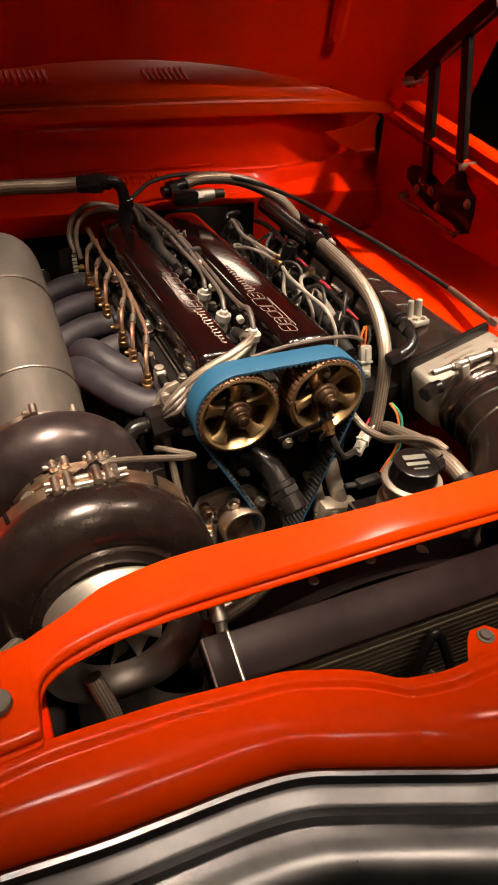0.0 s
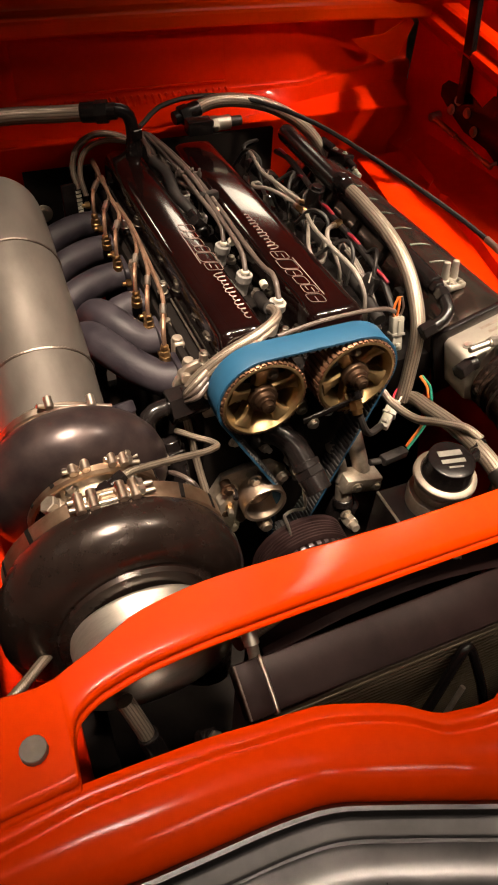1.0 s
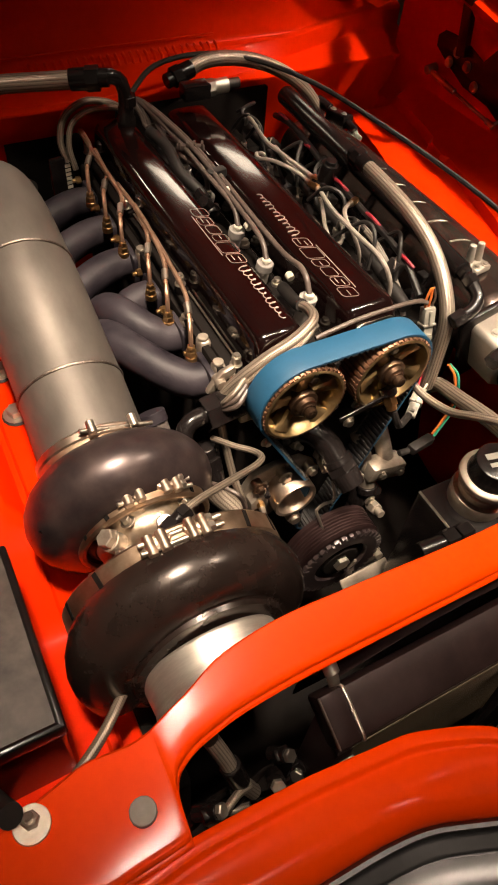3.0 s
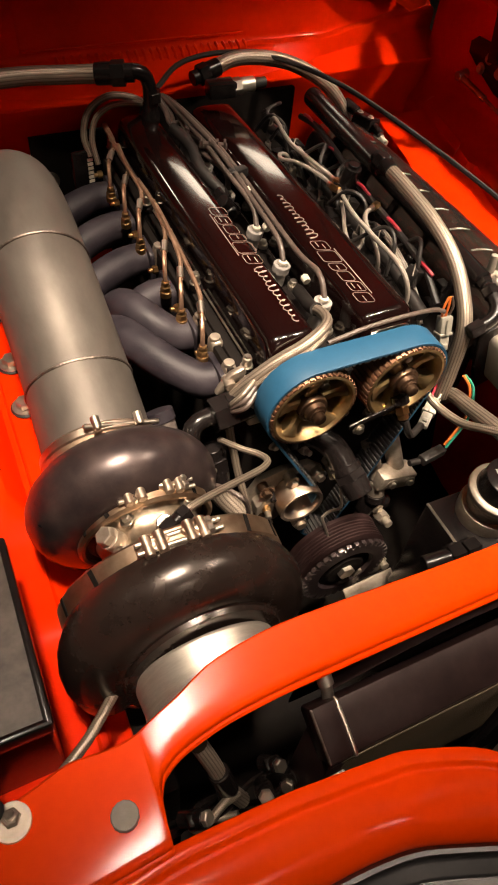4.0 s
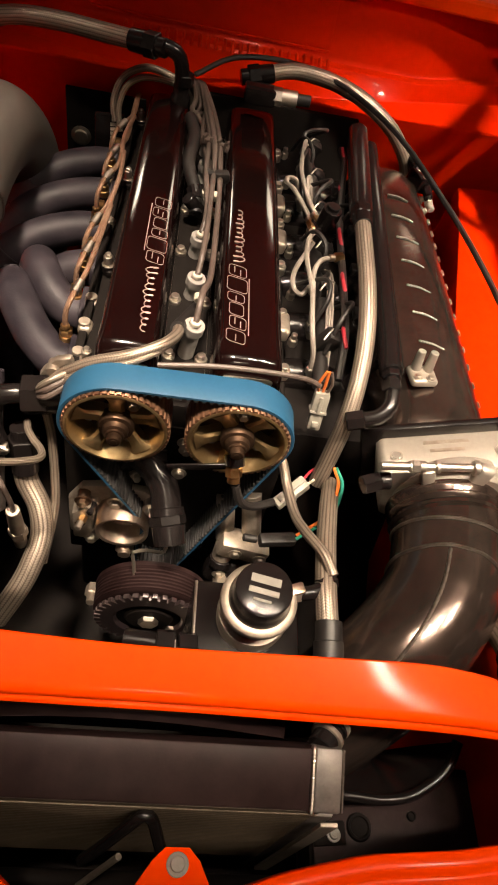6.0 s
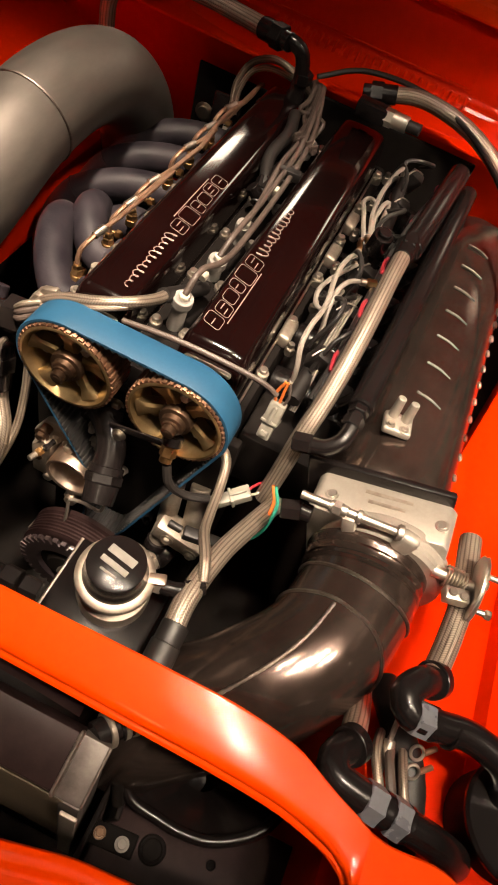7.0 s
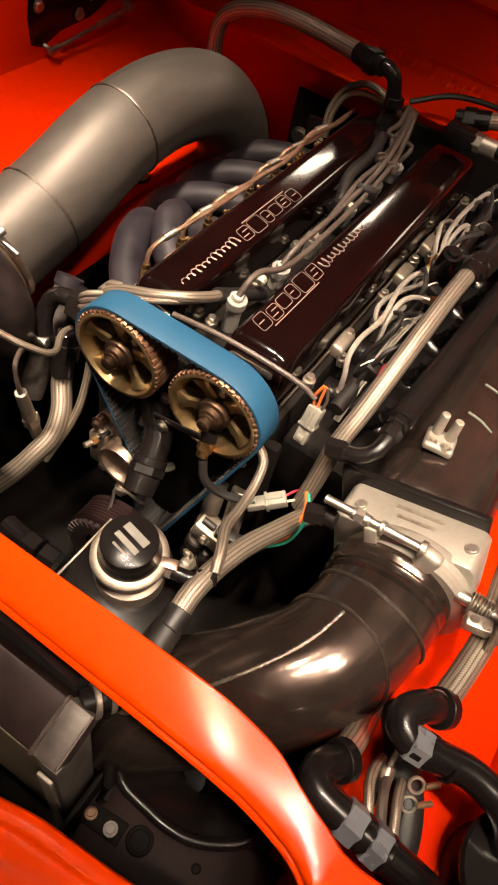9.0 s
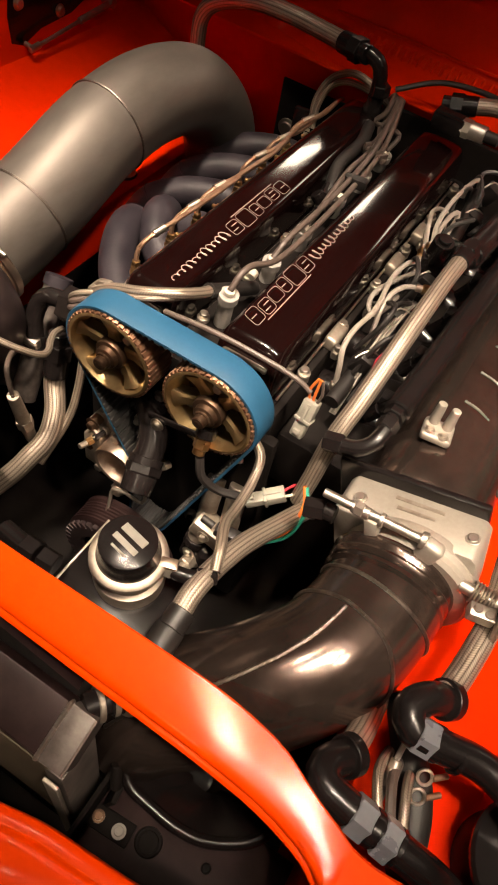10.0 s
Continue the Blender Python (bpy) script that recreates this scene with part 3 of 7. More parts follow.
def inner_fender(sign):
    """Inner wall of the bay: stepped rail top, sloping wall and fender edge."""
    s = sign
    rows = []
    for i in range(85):
        y = -0.42 + 1.26 * i / 84
        f = max(0.0, min(1.0, (y + 0.42) / 1.26))
        top = 0.885 + 0.19 * f
        out = 0.672 + 0.006 * f
        if s > 0:
            t = max(0.0, min(1.0, (y - 0.10) / 0.5))
            end = max(0.0, min(1.0, (y - 0.755) / 0.012))
            x0 = 0.385 + 0.120 * max(0.0, min(1.0, (y - 0.10) / 0.65))
            z0 = 0.745 + 0.042 * t - 0.12 * end
            x1 = 0.500 + 0.125 * max(0.0, min(1.0, (y - 0.10) / 0.66)) - (0.012 if 0.50 < y < 0.56 else 0.0)
            dent = 0.005 * math.sin(y * 46) * t
            rail = [(x0 + 0.02, 0.30), (x0, z0 - 0.045), (x0, z0 - 0.006), (x0 + 0.0015, z0 - 0.0015), (x0 + 0.006, z0), ((x0 + x1) / 2, z0 + 0.003 + dent), (x1 - 0.008, z0 + 0.004), (x1 - 0.002, z0 + 0.0065), (x1, z0 + 0.011)]
            wall_foot = (x1 + 0.006, z0 + 0.022 + 0.10 * end)
        else:
            fall = 0.075 * max(0.0, min(1.0, (0.01 - y) / 0.09))
            z0 = 0.737 - fall
            dip = 0.010 if y > 0.02 else 0.0
            x0 = 0.352 + 0.03 * max(0.0, min(1.0, (0.0 - y) / 0.12))
            rail = [(x0 + 0.02, 0.30), (x0, z0 - 0.045), (x0, z0 - 0.006), (x0 + 0.0015, z0 - 0.0015), (x0 + 0.006, z0), (0.405, z0), (0.4075, z0 - 0.002), (0.409, z0 - 0.003 - dip), (0.417, z0 - 0.003 - dip), (0.421, z0 + 0.002)]
            low = max(0.0, min(1.0, (0.05 - y) / 0.05))
            wall_foot = (0.438 + 0.165 * low, z0 + 0.026 - 0.03 * low)
        xw = 0.668 if s > 0 else 0.641
        zb = min(max(0.80, z0 + 0.09), top - 0.075) if s < 0 else min(0.835, top - 0.075)
        prof = rail + [wall_foot, (wall_foot[0] * 0.35 + xw * 0.65 - 0.004, wall_foot[1] * 0.4 + zb * 0.6 - (0.006 if s > 0 else 0.0)), (xw - 0.006 if s < 0 else xw - 0.002, zb + 0.004), (xw, zb + 0.020),
                (xw + 0.001, top - 0.040), (out - 0.024, top - 0.022), (out - 0.020, top - 0.012), (out - 0.016, top - 0.010), (out - 0.004, top - 0.008), (out, top - 0.004), (out + 0.002, top + 0.012), (out + 0.008, top + 0.016), (out + 0.04, top + 0.016), (out + 0.09, top - 0.01), (out + 0.13, top - 0.08), (out + 0.14, top - 0.3), (out + 0.13, 0.3)]
        rows.append([(s * x, y, z) for x, z in prof])
    return part("inner_fender", sheet(rows, 0.0015), RED_SHADED, body, "red inner fender wall with a stepped rail top", 32)


core_support()
nose()
firewall()
left_wall = inner_fender(-1)
inner_fender(1)
for y in (0.222, 0.312, 0.43):
    b = part("wing_bolt", bolt((-0.384, y, 0.7415), (0, 0, 1), 0.0122, 0.011), STEEL, left_wall, "steel hex bolt on a black washer")
    part("washer", lathe([(0.004, 0.0), (0.0195, 0.0), (0.0205, 0.002), (0.0175, 0.0045), (0.0155, 0.003), (0.004, 0.003)], toward((-0.384, y, 0.7375), (0, 0, 1)), 36), RUBBER, b, "black rubber washer")
for sx in (-1, 1):
    w = part("wheel", lathe([(0.20, -0.09), (0.29, -0.095), (0.31, -0.07), (0.31, 0.07), (0.29, 0.095), (0.20, 0.09), (0.20, -0.09)], toward((sx * 0.70, 0.12, 0.31), (1, 0, 0)), 40), RUBBER, body, "black road tyre")
    part("rim", lathe([(0.0, 0.05), (0.05, 0.055), (0.18, 0.03), (0.205, 0.085), (0.205, -0.085), (0.19, -0.08), (0.0, -0.02)], toward((sx * 0.70, 0.12, 0.31), (sx, 0, 0)), 32), ALLOY, w, "bare alloy rim")
for sx, x0, z1 in ((-1, 0.352, 0.655), (1, 0.418, 0.705)):
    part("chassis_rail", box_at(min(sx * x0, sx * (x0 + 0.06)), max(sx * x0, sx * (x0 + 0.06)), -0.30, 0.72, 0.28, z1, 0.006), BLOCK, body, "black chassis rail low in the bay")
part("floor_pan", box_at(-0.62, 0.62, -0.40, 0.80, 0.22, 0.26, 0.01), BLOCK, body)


# ---- bonnet, raised on its hinges ----
def bonnet():
    root = thing("bonnet", (0, 0.79, 1.12), "raised orange-red bonnet seen from below", "bonnet")
    ang = radians(66)
    rows = []
    for i in range(31):
        u = i / 30
        d = -0.02 + 1.25 * u
        row = []
        for k in range(25):
            x = -0.86 + 1.72 * k / 24
            z = 1.192 - 0.165 * min(1.0, x * x / 0.62) * (1 - 0.6 * u) + d * math.sin(ang)
            row.append((x, 0.79 - d * math.cos(ang), z))
        rows.append(row)
    part("skin", sheet(rows, 0.0016), RED_SHADED, root)
    for x in (-0.45, 0.0, 0.45):
        part("brace", tube([(x * (1 - 0.1 * k), 0.78 - (0.10 + 0.5 * k) * math.cos(ang), 1.178 - 0.26 * x * x + (0.10 + 0.5 * k) * math.sin(ang)) for k in range(3)], 0.018, 8, 0.05), RED_SHADED, root)


def bonnet_hinge(s):
    """Bracket on the inner fender, two arms and the bonnet plate, with bolts and a gas strut."""
    X = 0.667
    out = [(0.448, 0.872), (0.475, 0.862), (0.52, 0.878), (0.60, 0.884), (0.66, 0.905), (0.705, 0.925), (0.708, 0.945), (0.69, 0.960), (0.655, 0.962), (0.61, 0.958), (0.565, 0.945), (0.54, 0.975), (0.505, 0.982), (0.475, 0.960), (0.452, 0.950), (0.445, 0.915)]
    m = Matrix(((0, 0, s, s * X), (1, 0, 0, 0), (0, 1, 0, 0), (0, 0, 0, 1)))
    root = part("bonnet_hinge", prism(out, m, 0.006, 0.001), BLACK, body, "black steel bonnet hinge with two arms and pale bolts")
    for a, b, w in (((0.622, 0.945), (0.662, 1.165), 0.026), ((0.500, 0.960), (0.575, 1.245), 0.024)):
        d = Vector((0, b[0] - a[0], b[1] - a[1]))
        mm = Matrix.Translation((s * (X - 0.006), (a[0] + b[0]) / 2, (a[1] + b[1]) / 2)) @ d.to_track_quat("Z", "X").to_matrix().to_4x4()
        part("arm", box((w, 0.014, d.length + 0.02), mm, 0.002), BLACK, root)
    d = Vector((0, -0.24, 0.165))
    mm = Matrix.Translation((s * (X - 0.010), 0.620, 1.215)) @ d.to_track_quat("Z", "X").to_matrix().to_4x4()
    part("bonnet_plate", box((0.034, 0.022, 0.30), mm, 0.003), BLACK, root)
    for y, z in ((0.639, 0.936), (0.602, 0.922), (0.568, 0.896), (0.655, 0.912), (0.50, 0.965), (0.47, 0.93)):
        part("bolt", bolt((s * (X - 0.001), y, z), (-s, 0, 0), 0.0075, 0.006, True, True), STEEL, root, "pale steel bolt head")
    rod1 = join(rod((s * 0.648, 0.688, 0.886), (s * 0.649, 0.60, 0.876), 0.006), rod((s * 0.649, 0.60, 0.876), (s * 0.649, 0.481, 0.863), 0.0035), rod((s * 0.640, 0.688, 0.886), (s * 0.664, 0.688, 0.890), 0.009))
    part("spring_rod", rod1, STEEL, root, "steel spring rod")
    part("spring_end", join(rod((s * 0.649, 0.495, 0.865), (s * 0.649, 0.470, 0.862), 0.0055), rod((s * 0.649, 0.478, 0.863), (s * 0.664, 0.474, 0.868), 0.004)), STEEL, root)
    part("pivot_pin", rod((s * 0.635, 0.735, 1.130), (s * 0.665, 0.70, 1.140), 0.009), STEEL, root)
    part("pivot_pin", rod((s * 0.645, 0.500, 1.000), (s * 0.674, 0.478, 1.008), 0.008), STEEL, root)
    if s < 0:
        for ob in (root, *root.children):
            ob.data.transform(Matrix.Translation((0.027, 0, -0.016)))


bonnet()
bonnet_hinge(1)
bonnet_hinge(-1)

# ---- engine ----
engine = thing("engine", (0, 0.3, 0.28), "black inline engine with glossy valve covers and blue timing belt", "engine")
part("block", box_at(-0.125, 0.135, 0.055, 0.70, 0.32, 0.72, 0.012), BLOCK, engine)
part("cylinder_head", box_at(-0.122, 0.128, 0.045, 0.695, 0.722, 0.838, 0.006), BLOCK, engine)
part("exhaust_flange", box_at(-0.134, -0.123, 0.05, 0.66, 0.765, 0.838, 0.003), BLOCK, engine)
for y, h in ((0.078, 0.844), (0.112, 0.838), (0.160, 0.842), (0.215, 0.836), (0.385, 0.838)):
    boss = part("head_boss", join(box_at(-0.136, -0.118, y - 0.011, y + 0.011, 0.79, h, 0.006, 3), rod((-0.128, y, h - 0.004), (-0.128, y, h + 0.004), 0.0075)), CAST, engine, "pale cast boss on the head")
# added plate that keeps the red firewall from showing behind the rails
part("rear_plate", box_at(-0.040, 0.262, 0.700, 0.712, 0.50, 0.900, 0.002), BLOCK, engine, "black filler plate behind the engine")
part("valley", box_at(-0.034, 0.030, 0.07, 0.66, 0.835, 0.846, 0.002), BLOCK, engine)


def valve_cover(xc, w, label):
    prof = [(-0.5, 0.838), (-0.5, 0.870), (-0.49, 0.886), (-0.465, 0.897), (-0.42, 0.9045), (-0.34, 0.9083), (-0.2, 0.9096), (0, 0.910), (0.2, 0.9096), (0.34, 0.9083), (0.42, 0.9045), (0.465, 0.897), (0.49, 0.886), (0.5, 0.870), (0.5, 0.838)]
    secs = []
    y0, y1 = 0.052, 0.672
    for k in range(41):
        if k <= 8:
            a = k / 8 * math.pi / 2
            y, drop = y0 + 0.022 * (1 - math.cos(a)), 1 - math.sin(a)
        elif k >= 32:
            a = (40 - k) / 8 * math.pi / 2
            y, drop = y1 - 0.022 * (1 - math.cos(a)), 1 - math.sin(a)
        else:
            y, drop = y0 + 0.022 + (y1 - y0 - 0.044) * (k - 8) / 24, 0.0
        secs.append([(xc + u * w * (1 - 0.10 * drop), y, 0.838 + (z - 0.838) * (1 - 0.55 * drop)) for u, z in prof])
    cover = part("valve_cover", loft(secs), COVER, engine, label)
    part("cover_rim", box_at(xc - w / 2 - 0.005, xc + w / 2 + 0.005, 0.048, 0.678, 0.834, 0.842, 0.002), BLACK, cover)
    for sx in (-1, 1):
        # highlight along the flange, drawn as a thin steel tube
        part("side_trim", tube([(xc + sx * (w / 2 + 0.0035), 0.062, 0.8445), (xc + sx * (w / 2 + 0.0035), 0.664, 0.8445)], 0.0016, 6, 0.05), STEEL, cover, "thin steel line drawn for the highlight on the cover flange")
    part("front_rail", tube([(xc - w * 0.30, 0.0535, 0.885), (xc - w * 0.26, 0.0515, 0.889), (xc + w * 0.26, 0.0515, 0.889), (xc + w * 0.30, 0.0535, 0.885)], 0.0035, 8), STEEL, cover, "bright rounded front edge")
    return cover


cover_e = valve_cover(-0.0665, 0.072, "glossy black valve cover with an etched logo")
cover_i = valve_cover(0.0715, 0.084, "glossy black valve cover with an etched logo")


def frame_shape(outer, inner, m, h):
    """A flat ring between two outlines of equal count."""
    bm = bmesh.new()
    n = len(outer)
    rows = []
    for pts, z in ((outer, 0), (outer, h), (inner, h), (inner, 0)):
        rows.append([bm.verts.new((x, y, z)) for x, y in pts])
    for a, b in zip(rows, rows[1:] + rows[:1]):
        for i in range(n):
            j = (i + 1) % n
            bm.faces.new((a[i], a[j], b[j], b[i]))
    bmesh.ops.transform(bm, matrix=m, verts=bm.verts)
    return bm


def cover_logo(cover, xc, y_start, sign, tall, z=0.9101):
    """Plain outlined blocks and a wavy stroke in place of the etched maker's mark."""
    run = 0.0
    m0 = Matrix.Translation((xc, y_start, z)) @ pose(0, 0, 0, 0, 0, 90 if sign > 0 else -90)
    lean = 0.28
    for w, h, dy, bar in ((w, h * tall, dy, bar) for w, h, dy, bar in ((0.021, 0.030, 0, 1), (0.021, 0.027, -0.002, 2), (0.022, 0.024, 0, 0), (0.017, 0.028, 0.001, 1), (0.027, 0.034, 0, 0), (0.022, 0.030, 0, 2))):
        m = m0 @ Matrix.Translation((run + w / 2, dy, 0))
        line = 0.0015
        out = [(x + y * lean, y) for x, y in rounded(w, h, 0.005)]
        mid = [(x + y * lean, y) for x, y in rounded(w - line, h - line, 0.0042)]
        block = part("logo_block", frame_shape(out, mid, m, 0.0005), LOGO, cover, "pale etched outline")
        for k in range(bar):
            y = (k + 1) * h / (bar + 1) - h / 2
            part("logo_bar", box((w * 0.52, line * 0.8, 0.0005), m @ pose(y * lean + (w * 0.1 if k else -w * 0.1), y, 0.00025), 0), LOGO, block)
        run += w + 0.0022
    part("logo_line", box((run * 0.72, 0.0013, 0.0005), m0 @ pose(run * 0.46, -0.0195 * tall, 0.00025), 0), LOGO, cover, "pale etched line")
    pts = []
    for i in range(90):
        t = i / 89
        pts.append(m0 @ Vector((run + 0.004 + 0.115 * t + 0.003 * math.cos(t * 70), -0.001 + (0.008 - 0.003 * t) * math.sin(t * 70) * (0.75 + 0.25 * math.sin(t * 19)), 0.0002)))
    part("logo_stroke", tube(pts, 0.00075, 5, 0.002), LOGO, cover, "pale etched wavy stroke")


cover_logo(cover_e, -0.0505, 0.350, -1, 0.76)
cover_logo(cover_i, 0.0535, 0.088, 1, 0.76)

# cam gears
GY0, GY1 = -0.0105, 0.030


def cam_gear(xc, turn):
    g = part("cam_gear", tooth_ring(xc, 0.85, 0.0598, 0.0575, 0.0520, 48, GY0, GY1), TOOTH, engine, "gold anodised cam gear with browned teeth")
    deep = GY1 - GY0
    part("rim", lathe([(0.0455, 0.002), (0.0455, deep - 0.014), (0.0472, deep - 0.009), (0.0500, deep - 0.004), (0.0522, deep - 0.0005), (0.0532, deep + 0.0010), (0.0552, deep + 0.0010), (0.0566, deep + 0.0002), (0.0566, deep - 0.003), (0.0545, 0.002)], toward((xc, GY1, 0.85), (0, -1, 0)), 64), GOLD, g, "dished gold rim")
    part("web", lathe([(0.047, 0), (0.047, 0.003), (0.018, 0.003), (0.018, 0)], toward((xc, 0.026, 0.85), (0, -1, 0)), 40), BRONZE, g, "bronze web behind the spokes")
    for k in range(5):
        a = radians(turn + 72 * k)
        d = Vector((math.cos(a), 0, math.sin(a)))
        side = Vector((-math.sin(a), 0, math.cos(a)))
        c = Vector((xc, 0, 0.85))
        secs = []
        for r, w, y in ((0.012, 0.0105, -0.002), (0.022, 0.0086, -0.001), (0.032, 0.0080, -0.003), (0.040, 0.0095, -0.006), (0.048, 0.0150, -0.008)):
            p = c + d * r
            secs.append([p + side * w + Vector((0, y + 0.016, 0)), p + side * w * 0.95 + Vector((0, y + 0.003, 0)), p + side * w * 0.6 + Vector((0, y, 0)), p - side * w * 0.6 + Vector((0, y, 0)), p - side * w * 0.95 + Vector((0, y + 0.003, 0)), p - side * w + Vector((0, y + 0.016, 0))])
        part("spoke", loft(secs), GOLD, g)
    part("hub", lathe([(0, 0.024), (0.010, 0.024), (0.0135, 0.022), (0.0145, 0.016), (0.019, 0.015), (0.020, 0.012), (0.020, 0)], toward((xc, 0.006, 0.85), (0, -1, 0)), 32), BRONZE, g, "dark bronze hub")
    part("hub_bolt", join(rod((xc, -0.016, 0.85), (xc, -0.020, 0.85), 0.0105), hexrod((xc, -0.019, 0.85), (xc, -0.028, 0.85), 0.0082, 12), rod((xc, -0.027, 0.85), (xc, -0.0285, 0.85), 0.0042)), BRONZE, g, "twelve-sided bolt in the hub")
    for k in range(3):
        a = radians(turn + 36 + 120 * k)
        part("adjuster_bolt", bolt((xc + 0.031 * math.cos(a), 0.009, 0.85 + 0.031 * math.sin(a)), (0, -1, 0), 0.0060, 0.008), STEEL, g)


def tooth_ring(xc, zc, r_tip, r_root, r_in, teeth, y0, y1):
    bm = bmesh.new()
    outer, inner = [], []
    for k in range(teeth):
        for f, r in ((0.0, r_root), (0.22, r_root), (0.34, r_tip), (0.88, r_tip)):
            a = 2 * math.pi * (k + f) / teeth
            outer.append((r * math.cos(a), r * math.sin(a)))
            inner.append((r_in * math.cos(a), r_in * math.sin(a)))
    rim = [(x * 0.985, y * 0.985) for x, y in inner]
    lip = [(x * 1.06, y * 1.06) for x, y in inner]
    rows = []
    for pts, y in ((outer, y1), (outer, y0 + 0.001), ([(x * 0.99, z * 0.99) for x, z in outer], y0), (lip, y0), (inner, y0 + 0.004), (rim, y1)):
        rows.append([bm.verts.new((xc + x, y, zc + z)) for x, z in pts])
    n = len(outer)
    for a, b in zip(rows, rows[1:] + rows[:1]):
        for i in range(n):
            j = (i + 1) % n
            bm.faces.new((a[i], a[j], b[j], b[i]))
    return bm


cam_gear(-0.0675, 20)
cam_gear(0.0675, 50)


def timing_belt():
    """A toothed band round the two gears, an idler and the crank sprocket."""
    r = 0.0605
    loop = []

    def arc(cx, cz, rad, a0, a1, n):
        for i in range(n + 1):
            a = radians(a0 + (a1 - a0) * i / n)
            loop.append((cx + rad * math.cos(a), cz + rad * math.sin(a)))

    arc(-0.0675, 0.85, r, 206, 90, 30)
    arc(0.0675, 0.85, r, 90, -20, 30)
    arc(-0.005, 0.555, 0.032, -18, -150, 10)
    loop.append((-0.031, 0.60))
    arc(-0.056, 0.643, 0.031, -15, 27, 8)
    pts = []
    n = len(loop)
    for i in range(n):
        a, b = Vector((loop[i][0], 0, loop[i][1])), Vector((loop[(i + 1) % n][0], 0, loop[(i + 1) % n][1]))
        k = max(1, int((b - a).length / 0.004))
        pts += [a.lerp(b, j / k) for j in range(k)]
    n = len(pts)
    outs = []
    for i in range(n):
        d = (pts[(i + 1) % n] - pts[i - 1]).normalized()
        outs.append(Vector((-d.z, 0, d.x)))
    secs_o = []
    for p, o in zip(pts, outs):
        secs_o.append([p + o * 0.0030 + Vector((0, -0.0075, 0)), p + o * 0.0036 + Vector((0, -0.0065, 0)), p + o * 0.0036 + Vector((0, 0.0285, 0)), p + o * 0.0030 + Vector((0, 0.0295, 0)), p + Vector((0, 0.0295, 0)), p + Vector((0, -0.0075, 0))])
    bm = loft(secs_o + secs_o[:1], caps=False)
    bmesh.ops.remove_doubles(bm, verts=bm.verts, dist=1e-6)
    belt = part("timing_belt", bm, BELT, engine, "blue rubber timing belt")
    inner = [[p + o * 0.0002 + Vector((0, -0.0070, 0)), p - o * 0.0004 + Vector((0, -0.0070, 0)), p - o * 0.0004 + Vector((0, 0.0290, 0)), p + o * 0.0002 + Vector((0, 0.0290, 0))] for p, o in zip(pts, outs)]
    part("belt_lining", loft(inner + inner[:1], caps=False), BELT_IN, belt, "dark cloth lining")
    teeth = bmesh.new()
    run, nxt = 0.0, 0.0
    for i in range(n):
        run += (pts[(i + 1) % n] - pts[i]).length
        if run >= nxt:
            nxt += 0.008
            d = (pts[(i + 1) % n] - pts[i - 1]).normalized()
            o, p = outs[i], pts[i]
            ring = []
            for y in (-0.0074, 0.0294):
                ring.append([teeth.verts.new(p + d * a + o * b + Vector((0, y, 0))) for a, b in ((-0.0022, 0.0004), (-0.0016, -0.0028), (0.0016, -0.0028), (0.0022, 0.0004))])
            a, b = ring
            for k in range(4):
                j = (k + 1) % 4
                teeth.faces.new((a[k], a[j], b[j], b[k]))
            teeth.faces.new(a)
            teeth.faces.new(b)
    part("belt_teeth", teeth, BELT_IN, belt, "dark moulded teeth on the inside")


timing_belt()


